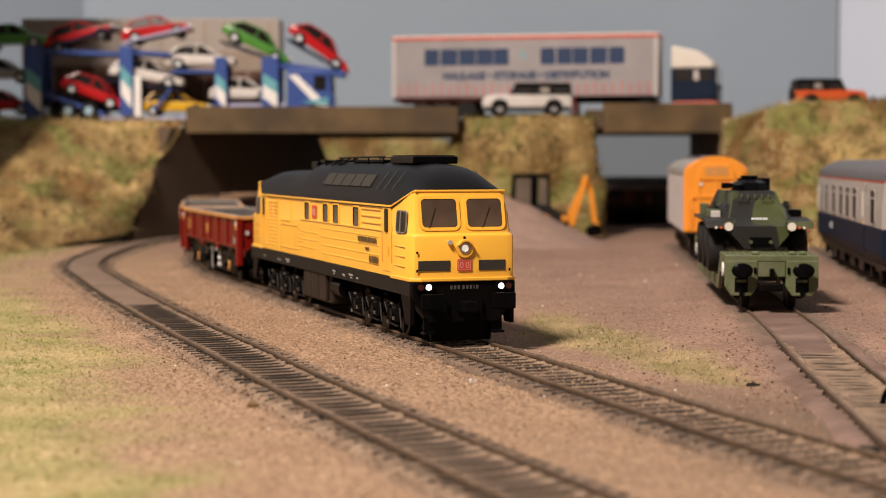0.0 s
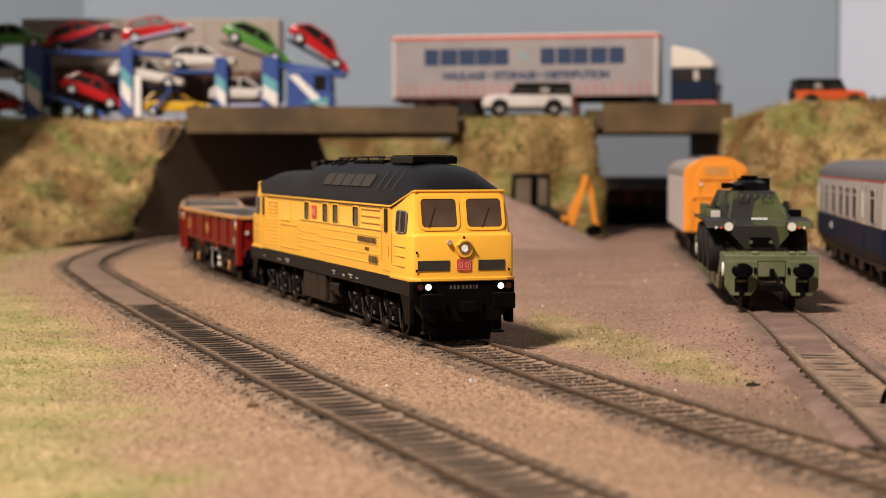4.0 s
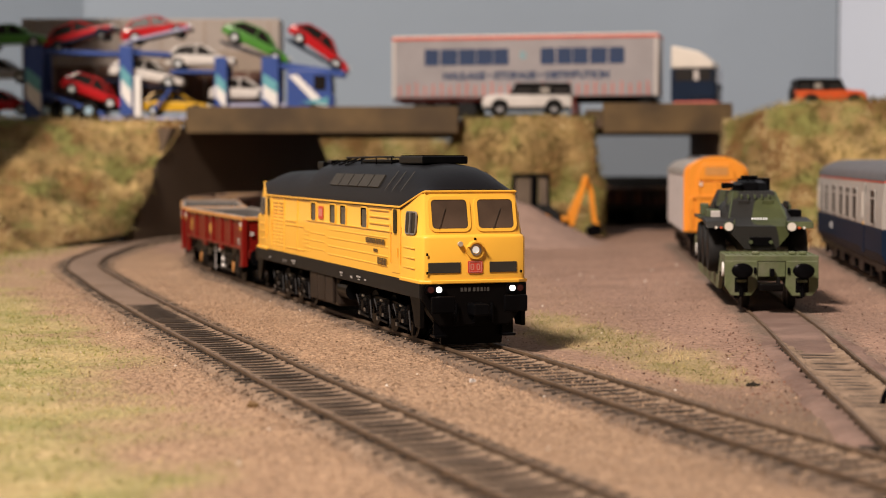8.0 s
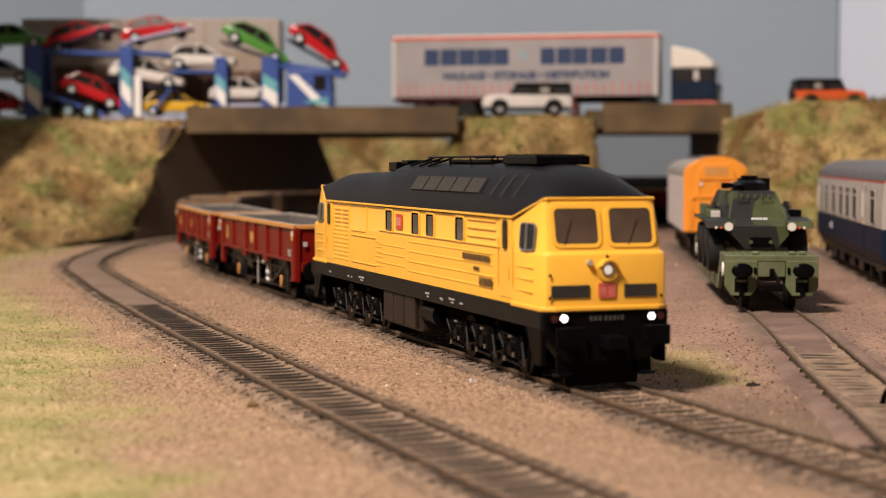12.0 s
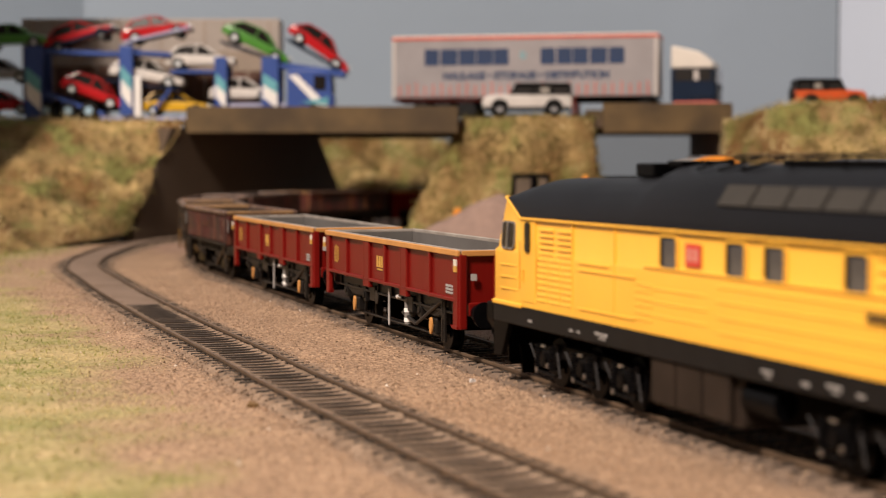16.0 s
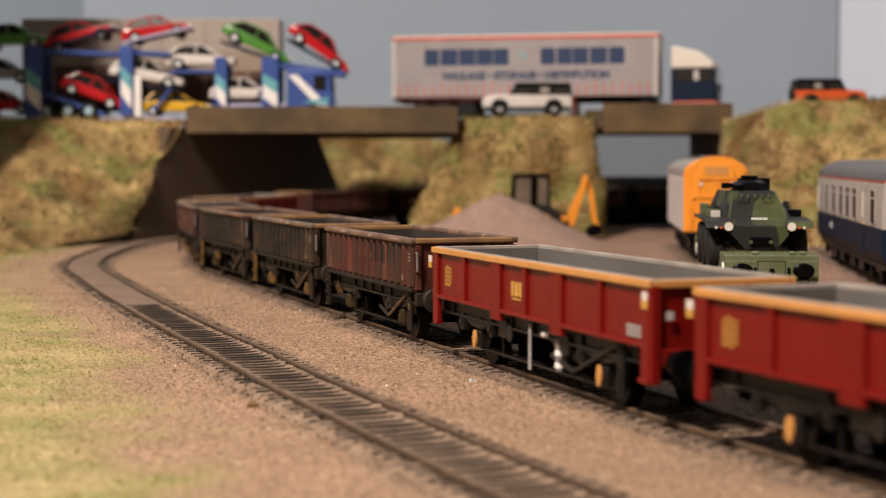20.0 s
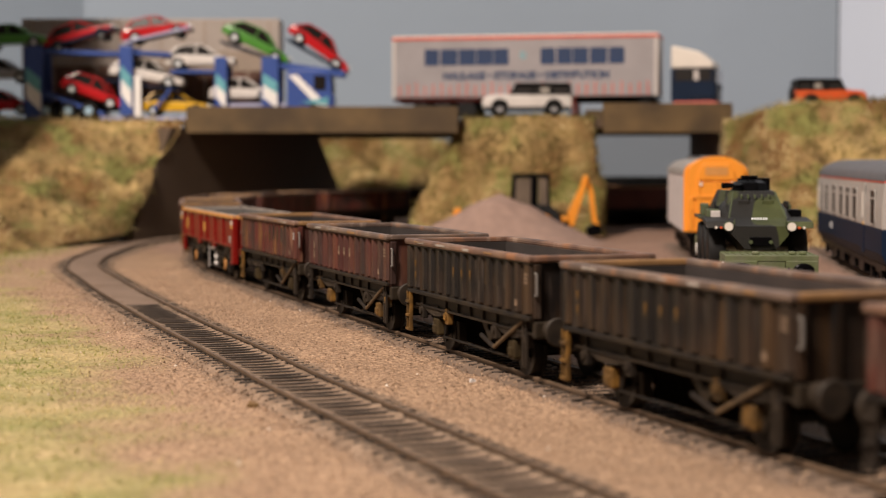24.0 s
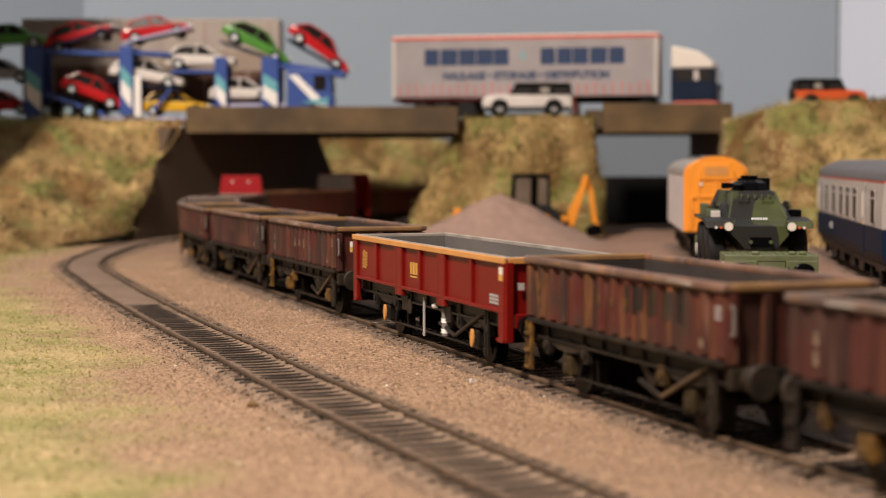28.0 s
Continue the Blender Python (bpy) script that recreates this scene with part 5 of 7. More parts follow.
M["rust_worn"] = mat("weathered_rust", (0.110, 0.016, 0.009), 0.65, spec=0.35, vary=0.45, scale=55, dirt=(0.034, 0.020, 0.013), dirt_amount=0.55, dirt_scale=55, bump=0.15)
M["black_worn"] = mat("weathered_black", (0.0095, 0.0075, 0.0065), 0.5, spec=0.3, vary=0.4, scale=55, dirt=(0.04, 0.022, 0.012), dirt_amount=0.35, dirt_scale=40, bump=0.15)
M["plum_worn"] = mat("weathered_plum", (0.063, 0.0128, 0.0102), 0.6, spec=0.35, vary=0.4, scale=55, dirt=(0.045, 0.022, 0.016), dirt_amount=0.5, dirt_scale=40, bump=0.15)
M["rim_ochre"] = mat("worn_ochre_rim", (0.21, 0.115, 0.045), 0.6, vary=0.35, scale=70, dirt=(0.13, 0.075, 0.045), dirt_scale=60)
M["rim_brown"] = mat("worn_brown_rim", (0.125, 0.068, 0.047), 0.5, vary=0.5, scale=70, dirt=(0.19, 0.12, 0.08), dirt_scale=60)
M["rim_dark"] = mat("worn_dark_rim", (0.10, 0.07, 0.056), 0.5, vary=0.5, scale=70, dirt=(0.19, 0.135, 0.10), dirt_scale=60)


def streaked(m, rust, pale, soot, amount=1.0):
    """Adds rust and dust runs that hang down the panels, different on every rib."""
    nt = m.node_tree
    b = nt.nodes["Principled BSDF"]
    out = b.inputs["Base Color"].links[0].from_socket
    co = nt.nodes.new("ShaderNodeTexCoord").outputs["Object"]
    info = nt.nodes.new("ShaderNodeObjectInfo")
    sc = nt.nodes.new("ShaderNodeVectorMath")
    sc.operation = "MULTIPLY"
    sc.inputs[1].default_value = (1.0, 1.0, 0.14)
    nt.links.new(co, sc.inputs[0])
    for k, (colour, scale, lo, hi) in enumerate(((soot, 70, 0.46, 0.60), (rust, 150, 0.54, 0.68), (pale, 260, 0.60, 0.74))):
        n = nt.nodes.new("ShaderNodeTexNoise")
        n.noise_dimensions = "4D"
        n.inputs["Scale"].default_value, n.inputs["Detail"].default_value = scale, 4
        w = nt.nodes.new("ShaderNodeMath")
        w.operation = "MULTIPLY"
        w.inputs[1].default_value = 0.35 + 0.1 * k
        nt.links.new(info.outputs["Random"], w.inputs[0])
        nt.links.new(w.outputs[0], n.inputs["W"])
        nt.links.new(sc.outputs[0], n.inputs["Vector"])
        r = nt.nodes.new("ShaderNodeMapRange")
        r.inputs[1].default_value, r.inputs[2].default_value, r.inputs[4].default_value = lo, hi, 0.85 * amount
        nt.links.new(n.outputs["Fac"], r.inputs[0])
        x = nt.nodes.new("ShaderNodeMix")
        x.data_type = "RGBA"
        nt.links.new(r.outputs[0], x.inputs[0])
        nt.links.new(out, x.inputs[6])
        x.inputs[7].default_value = (*colour, 1)
        out = x.outputs[2]
    nt.links.new(out, b.inputs["Base Color"])


streaked(M["maroon_worn"], (0.15, 0.05, 0.02), (0.17, 0.10, 0.08), (0.018, 0.010, 0.008), 0.7)
streaked(M["rust_worn"], (0.27, 0.105, 0.025), (0.24, 0.13, 0.075), (0.016, 0.009, 0.007), 0.85)
streaked(M["plum_worn"], (0.13, 0.045, 0.02), (0.15, 0.085, 0.07), (0.014, 0.009, 0.008), 0.7)
streaked(M["black_worn"], (0.06, 0.032, 0.013), (0.085, 0.066, 0.055), (0.006, 0.005, 0.005), 0.75)
for key in ("rim_brown", "rim_dark"):
    streaked(M[key], (0.30, 0.13, 0.05), (0.38, 0.29, 0.23), (0.07, 0.045, 0.035), 0.7)
M["olive_grime"] = mat("olive_brown_dust", (0.05, 0.035, 0.015), 0.8, spec=0.1, vary=0.5, scale=130, dirt=(0.018, 0.013, 0.009), dirt_scale=60)
M["inside_dark"] = mat("sooty_interior", (0.024, 0.018, 0.016), 0.8, vary=0.4, scale=60, dirt=(0.06, 0.04, 0.03))


def make_train():
    def add(ob, front, half):
        TRAIN.append((ob, front + half[0], half[1]))
    add(red_wagon("clean maroon open wagon with an orange rim behind the locomotive"), 254.5, (71, 51))
    add(red_wagon("clean maroon open wagon with an orange rim and gold marks"), 417, (71, 51))
    mix = [("maroon_worn", "rim_brown", "weathered maroon ribbed open wagon with a brown rim", 581),
           ("black_worn", "rim_dark", "grimy black ribbed open wagon with yellow marks", 703),
           ("black_worn", "rim_brown", "sooty black ribbed open wagon with a worn pale rim", 825),
           ("plum_worn", "rim_dark", "dull plum ribbed open wagon with a dark interior", 947),
           ("rust_worn", "rim_brown", "rust-streaked ribbed open wagon with an ochre step", 1069)]
    for k, (p, r, label, front) in enumerate(mix):
        add(ribbed_wagon(label, M[p], M[r], M["inside_dark"], k + 1), front, (50, 32))
    add(red_wagon("clean maroon open wagon between weathered ones"), 1185, (71, 51))
    tail = [("maroon_worn", "rim_brown", 1354), ("plum_worn", "rim_brown", 1476), ("maroon_worn", "rim_dark", 1598), ("rust_worn", "rim_dark", 1720), ("plum_worn", "rim_dark", 1842)]
    for k, (p, r, front) in enumerate(tail):
        add(ribbed_wagon("weathered brown-maroon ribbed open wagon", M[p], M[r], M["inside_dark"], k), front, (50, 32))
    add(bulkhead_wagon("dark freight wagon with tall red ends"), 1949, (74, 54))
    add(bulkhead_wagon("dark freight wagon with tall red ends at the rear"), 2121, (74, 54))


def settle(ob):
    """Draws the running gear of a vehicle down to its rails."""
    for c in ob.children_recursive:
        if c.type != "MESH" or c.name.startswith("wheelset"):
            continue
        up = c.matrix_basis.translation.z / MM + (c.parent.matrix_basis.translation.z / MM if c.parent is not ob else 0.0)
        if up > 9.0:
            continue
        co = np.empty(len(c.data.vertices) * 3)
        c.data.vertices.foreach_get("co", co)
        z = co[2::3] / MM
        co[2::3] = (z - RAIL_DROP * np.clip(1.0 - z / 11.5, 0.0, 1.0)) * MM
        c.data.vertices.foreach_set("co", co)


make_train()
for vehicle, _, _ in TRAIN:
    settle(vehicle)

# ---- more things ----
for key, name, colour, rough in (("car_green", "green_car_paint", (0.06, 0.22, 0.03), 0.3), ("car_white", "white_car_paint", (0.60, 0.57, 0.54), 0.3), ("car_yellow", "yellow_car_paint", (0.62, 0.36, 0.02), 0.35),
                                 ("car_grey", "grey_car_paint", (0.28, 0.28, 0.29), 0.3), ("car_orange", "orange_red_paint", (0.55, 0.085, 0.02), 0.4), ("lilac", "pale_blue_paint", (0.35, 0.36, 0.52), 0.5),
                                 ("teal", "teal_paint", (0.12, 0.36, 0.42), 0.45), ("trailer", "pale_grey_curtain", (0.268, 0.252, 0.26), 0.6), ("navy", "navy_paint", (0.0055, 0.0135, 0.033), 0.55), ("coach_glass", "dull_dark_pane", (0.02, 0.018, 0.017), 0.5), ("letter", "blue_lettering", (0.006, 0.026, 0.085), 0.5),
                                 ("stripe", "red_stripe", (0.50, 0.10, 0.07), 0.55), ("brown", "brown_panel", (0.11, 0.05, 0.032), 0.6), ("tan", "tan_panel", (0.28, 0.22, 0.17), 0.6), ("coach_grey", "pale_grey_enamel", (0.36, 0.335, 0.31), 0.5),
                                 ("coach_roof", "slate_roof", (0.10, 0.10, 0.11), 0.6), ("van_side", "dusty_grey_planks", (0.44, 0.40, 0.39), 0.7), ("tyre", "black_rubber", (0.016, 0.016, 0.016), 0.7), ("hub", "pale_hub", (0.55, 0.58, 0.60), 0.35), ("blue_hub", "pale_blue_hub", (0.28, 0.42, 0.52), 0.35),
                                 ("clear", "window_tint", (0.30, 0.28, 0.25), 0.15)):
    M[key] = mat(name, colour, 0.3 if key.startswith("car") else rough, vary=0.08, scale=70, coat=0.0, spec=0.12 if key in ("tyre", "navy", "coach_glass") else 0.5)


def lathe_wheel(parent, m, r, w, hub, name="wheel"):
    """A tyre with a dished hub, the axle along y."""
    rings = []
    for yy, rr in ((-w / 2, r * 0.62), (-w / 2, r * 0.92), (-w * 0.3, r), (w * 0.3, r), (w / 2, r * 0.92), (w / 2, r * 0.62)):
        rings.append([(rr * math.cos(2 * math.pi * k / 20), yy, rr * math.sin(2 * math.pi * k / 20)) for k in range(20)])
    wh = part(name, loft(rings), M["tyre"], parent, m=m, smooth=True)
    bm = bmesh.new()
    for s in (-1, 1):
        cyl((0, s * w * 0.42, 0), (0, s * w * 0.53, 0), r * 0.6, 16, bm, r2=r * 0.45)
    part("hub", bm, hub, wh)
    return wh


def car_model(label, paint, m, length=55.0, height=19.0, width=23.0, kind="hatch", hub=None, roof=None, group="cars on the transporter"):
    """A small diecast car; x points to its bonnet and z = 0 is the road."""
    ob = thing("toy_car", label, "car", group, m=m)
    L, W, Hh = length / 2, width / 2, height
    lo, belt = Hh * 0.22, Hh * 0.58
    if kind == "box":
        prof = [(-L, 0.62), (-L * 0.97, 0.66), (L * 0.38, 0.66), (L * 0.9, 0.62), (L, 0.5)]
        cab = [(-L * 0.97, 1.0), (L * 0.22, 1.0), (L * 0.42, 0.66)]
    else:
        prof = [(-L, 0.42), (-L * 0.96, 0.60), (-L * 0.55, 0.64), (L * 0.34, 0.60), (L * 0.75, 0.54), (L * 0.96, 0.44), (L, 0.30)]
        cab = [(-L * 0.86, 0.63), (-L * 0.58, 0.95), (-L * 0.1, 1.0), (L * 0.12, 0.96), (L * 0.46, 0.60)]
    rings = []
    for x, k in prof:
        z = Hh * k
        taper = 1 - 0.13 * (abs(x) / L) ** 4
        half = [(x, W * taper * 0.93, lo), (x, W * taper, (lo + z) / 2), (x, W * taper * 0.95, z - Hh * 0.05), (x, W * taper * 0.8, z)]
        rings.append(half + [(p[0], -p[1], p[2]) for p in half[::-1]])
    part("body", loft(rings), paint, ob, smooth=True)
    if kind == "box":
        rings = [[(x, y * 0.86, Hh * 0.64) for x, y in ((-L * 0.97, W), (L * 0.42, W), (L * 0.42, -W), (-L * 0.97, -W))], [(x, y * 0.8, Hh * 0.93) for x, y in ((-L * 0.94, W), (L * 0.26, W), (L * 0.26, -W), (-L * 0.94, -W))]]
        part("cabin_glass", loft(rings), M["coach_glass"], ob)
        part("roof", box(-L * 0.97, L * 0.28, -W * 0.86, W * 0.86, Hh * 0.88, Hh, 0.9), roof or paint, ob)
        for sgn in (-1, 1):
            for x in (-L * 0.96, -L * 0.55, -L * 0.12, L * 0.34):
                part("pillar", cyl((x, sgn * W * 0.87, Hh * 0.62), (min(x, L * 0.25), sgn * W * 0.82, Hh * 0.95), 0.75, 8), roof or paint, ob)
            part("arch", cyl((L * 0.62, sgn * W * 0.9, Hh * 0.26), (L * 0.62, sgn * (W + 0.2), Hh * 0.24), Hh * 0.27, 18), M["tyre"], ob)
            part("arch", cyl((-L * 0.6, sgn * W * 0.9, Hh * 0.26), (-L * 0.6, sgn * (W + 0.2), Hh * 0.24), Hh * 0.27, 18), M["tyre"], ob)
        part("sill", box(-L * 0.98, L * 0.99, -W * 0.99, W * 0.99, Hh * 0.17, Hh * 0.27, 0.4), M["tyre"], ob)
        for sgn in (-1, 1):
            part("side_light", box(-L * 0.5, -L * 0.3, sgn * W * 0.86 - 0.5, sgn * W * 0.86 + 0.5, Hh * 0.68, Hh * 0.86, 0.2), M["clear"], ob)
        part("spare_wheel", cyl((-L - 2.4, 0, Hh * 0.5), (-L, 0, Hh * 0.5), Hh * 0.22, 18), M["tyre"], ob)
    else:
        rings = []
        for x, k in cab:
            t = 0.86 - 0.16 * (k - 0.6) / 0.4
            rings.append([(x, W * 0.88, Hh * 0.57), (x, W * t, Hh * k), (x, -W * t, Hh * k), (x, -W * 0.88, Hh * 0.57)])
        part("cabin_glass", loft(rings), M["glass"], ob)
        rings = []
        for x, k in cab[1:4]:
            t = 0.86 - 0.16 * (k - 0.6) / 0.4
            rings.append([(x, W * t * 1.03, Hh * k - 1.3), (x, W * t, Hh * k + 0.35), (x, -W * t, Hh * k + 0.35), (x, -W * t * 1.03, Hh * k - 1.3)])
        part("roof", loft(rings), roof or paint, ob, smooth=True)
        for sgn in (-1, 1):
            for (xa, ka), (xb, kb) in ((cab[0], cab[1]), (cab[3], cab[4])):
                part("pillar", cyl((xa, sgn * W * 0.86, Hh * ka * 0.99), (xb, sgn * W * 0.76, Hh * kb * 0.99), 0.7, 8), paint, ob)
            part("pillar", cyl((-L * 0.1, sgn * W * 0.89, Hh * 0.58), (-L * 0.1, sgn * W * 0.71, Hh * 0.97), 0.6, 8), paint, ob)
    for sgn in (-1, 1):
        for x in (L * 0.62, -L * 0.6):
            lathe_wheel(ob, P(x, sgn * (W - 1.6), Hh * (0.21 if kind == "box" else 0.245)), Hh * (0.21 if kind == "box" else 0.245), 3.6, hub or M["hub"])
        part("headlamp", cyl((L * 0.9, sgn * W * 0.62, Hh * 0.42), (L * 0.985, sgn * W * 0.62, Hh * 0.40), 1.5, 12), M["hub"], ob)
        part("tail_lamp", box(-L - 0.2, -L + 1.2, sgn * W * 0.7 - 1.2, sgn * W * 0.7 + 1.2, Hh * 0.42, Hh * 0.52), M["tail"], ob)
    part("bumper", box(L * 0.93, L * 1.0, -W * 0.82, W * 0.82, Hh * 0.2, Hh * 0.3, 0.4), M["tyre"], ob)
    return ob


def back_plane(px, py, y, lift=0.0):
    """A place at depth y given as the eye sees it, in the units of the view's plan grid."""
    k = y / 2990.0
    return (px - 784) * k, 54.0 + (282.2 - py) * k + lift


def transporter():
    Y = 1275.0
    ob = thing("car_transporter", "blue and white two-deck car transporter lorry on the embankment road", "lorry", m=P(0, Y, 0))

    def q(px, py):
        return back_plane(px, py, Y)
    W = 15.0
    for px0, px1, py0, py1 in ((55, 86, 86, 212), (221, 244, 84, 206), (386, 408, 104, 204), (468, 498, 104, 204)):
        x0, z1 = q(px0, py0)
        x1, z0 = q(px1, py1)
        for sgn in (-1, 1):
            post = part("post", box(x0, x1, sgn * W - 1.5, sgn * W + 1.5, z0, z1, 0.5), M["blue"], ob)
            if sgn < 0:
                h = z1 - z0
                part("swoosh", prism([(x0 + 1, z0 + h * 0.52), (x1 - 1, z0 + h * 0.36), (x1 - 1, z0 + h * 0.56), (x0 + 1, z0 + h * 0.72)], "y", -W - 1.9, -W - 1.45), M["teal"], post, "teal flash")
                part("swoosh", prism([(x0 + 1, z0 + h * 0.3), (x1 - 1, z0 + h * 0.1), (x1 - 1, z0 + h * 0.36), (x0 + 1, z0 + h * 0.52)], "y", -W - 1.9, -W - 1.45), M["white"], post, "white flash")
    x0, z1 = q(246, 137)
    x1, z0 = q(258, 208)
    part("post", box(x0, x1, -W - 1, -W + 1, z0, z1, 0.4), M["white"], ob, "white post")

    def ramp(a, b, paint, thick=2.2, name="deck_rail"):
        (xa, za), (xb, zb) = q(*a), q(*b)
        for sgn in (-1, 1):
            part(name, prism([(xa, za - thick), (xb, zb - thick), (xb, zb), (xa, za)], "y", sgn * W - 1.6 - sgn * 3.2, sgn * W + 1.6 - sgn * 3.2), paint, ob)
        part("deck_plate", prism([(xa, za - 1.4), (xb, zb - 1.4), (xb, zb - 0.7), (xa, za - 0.7)], "y", -W + 4.6, W - 4.6), M["navy"], ob)
    ramp((85, 90), (224, 95), M["blue"], 3.0)
    ramp((92, 86), (212, 50), M["navy"], 2.4)
    ramp((228, 76), (342, 50), M["lilac"], 1.8)
    ramp((244, 92), (310, 96), M["blue"], 3.0)
    ramp((308, 126), (390, 126), M["blue"], 2.4)
    ramp((395, 74), (508, 112), M["navy"], 2.0)
    ramp((498, 112), (612, 128), M["blue"], 4.5)
    ramp((512, 70), (600, 120), M["navy"], 2.4)
    ramp((85, 162), (192, 200), M["blue"], 3.2)
    ramp((185, 207), (338, 207), M["lilac"], 2.6)
    ramp((410, 184), (510, 184), M["lilac"], 3.2)
    ramp((196, 142), (325, 160), M["navy"], 1.6)
    part("strut", cyl((*[q(280, 198)[0], -W], q(280, 198)[1]), (q(310, 158)[0], -W, q(310, 158)[1]), 1.4, 8), M["blue"], ob)
    for px in (-20, 92, 130, 166):
        x, z = q(px, 203)
        for sgn in (-1, 1):
            lathe_wheel(ob, P(x, sgn * 13, 83.8 + 6.4), 6.4, 5.0, M["blue_hub"])
    # lorry cab
    x0, z0 = q(512, 204)
    x1, z1 = q(592, 126)
    cab = part("cab", prism([(x0, z0), (x1, z0), (x1 + 0.5, z0 + 12), (x1 - 2.5, z1 - 2), (x1 - 7, z1), (x0, z1)], "y", -15.5, 15.5, 1.0), M["blue"], ob, "blue lorry cab")
    part("swoosh", prism([(x0 + 1, z1 - 4), (x0 + 8, z1 - 4), (x1 - 3, z0 + 6), (x1 - 12, z0 + 7)], "y", -16.0, -15.45), M["white"], cab, "white flash")
    part("swoosh", prism([(x0 + 10, z0 + 9), (x1 - 4, z0 + 7), (x1 - 3, z0 + 13)], "y", -16.2, -15.45), M["teal"], cab)
    part("side_window", box(x1 - 14, x1 - 5, -15.9, -15.4, z0 + 18, z0 + 29, 0.3), M["glass"], cab)
    part("windscreen", box(x1 - 1.6, x1 + 0.2, -13, 13, z0 + 16, z0 + 28, 0.3), M["glass"], cab)
    part("mirror", box(x1 - 1, x1 + 1.2, -18, -16, z0 + 16, z0 + 23, 0.4), M["tyre"], cab)
    part("front_wheel", cyl((x1 - 12, -15.6, 90), (x1 - 12, 15.6, 90), 6.4, 20), M["tyre"], ob)
    # load
    rows = [(152, 84, 16, "carred", 54, "shiny red toy car tilted on the upper deck"), (284, 75, 9, "carred", 52, "shiny red toy car on the rear upper ramp"), (450, 96, -26, "car_green", 55, "green toy car nose down on the upper deck"),
            (558, 102, -35, "carred", 54, "red toy car nose down over the cab"), (164, 182, -20, "carred", 50, "red toy car sloping on the lower deck"), (262, 152, -9, "car_white", 56, "white toy car on the middle ramp"),
            (358, 126, 0, "car_white", 52, "white toy car with dark stripes on the upper deck"), (433, 184, 0, "car_white", 50, "white toy car on the lower deck"), (314, 207, 0, "car_yellow", 52, "yellow toy car low on the trailer"),
            (30, 90, 2, "car_green", 55, "dark green toy car at the trailer's rear"), (5, 150, 0, "car_grey", 55, "grey toy car in the trailer's shade"), (5, 205, 0, "carred", 55, "dark red toy car in the trailer's shade")]
    for px, py, tilt, paint, ln, label in rows:
        x, z = q(px, py)
        car_model(label, M[paint], P(x, Y, z, 0, -tilt, 0), ln)
    return ob


transporter()


def parked_trailer():
    ob = thing("box_trailer", "cream and brown box trailer parked behind the transporter", "trailer", m=P(0, 1345, 0))
    x0, z1 = back_plane(52, 38, 1345)
    x1, z0 = back_plane(500, 196, 1345)
    part("upper_box", box(x0, x1, -18, 18, z0 + 34, z1, 0.8), M["box_cream"], ob, "cream upper body")
    part("lower_box", box(x0, x1, -17.6, 17.6, z0 + 6, z0 + 34, 0.6), M["brown"], ob, "brown lower body")
    part("tan_band", box(x0 + 110, x1 - 8, -18.3, 18.3, z0 + 30, z0 + 46, 0.4), M["tan"], ob)
    for k in range(12):
        x = x0 + 8 + k * (x1 - x0 - 16) / 11
        part("rib", box(x - 0.6, x + 0.6, -18.5, -17.9, z0 + 6, z1 - 2), M["tan"], ob)
    for x in (x0 + 20, x0 + 36, x1 - 20):
        for sgn in (-1, 1):
            lathe_wheel(ob, P(x, sgn * 14, 90.5), 7, 5, M["hub"])
    part("chassis", box(x0 + 4, x1 - 4, -8, 8, 92, z0 + 6), M["frame"], ob)
    return ob


parked_trailer()


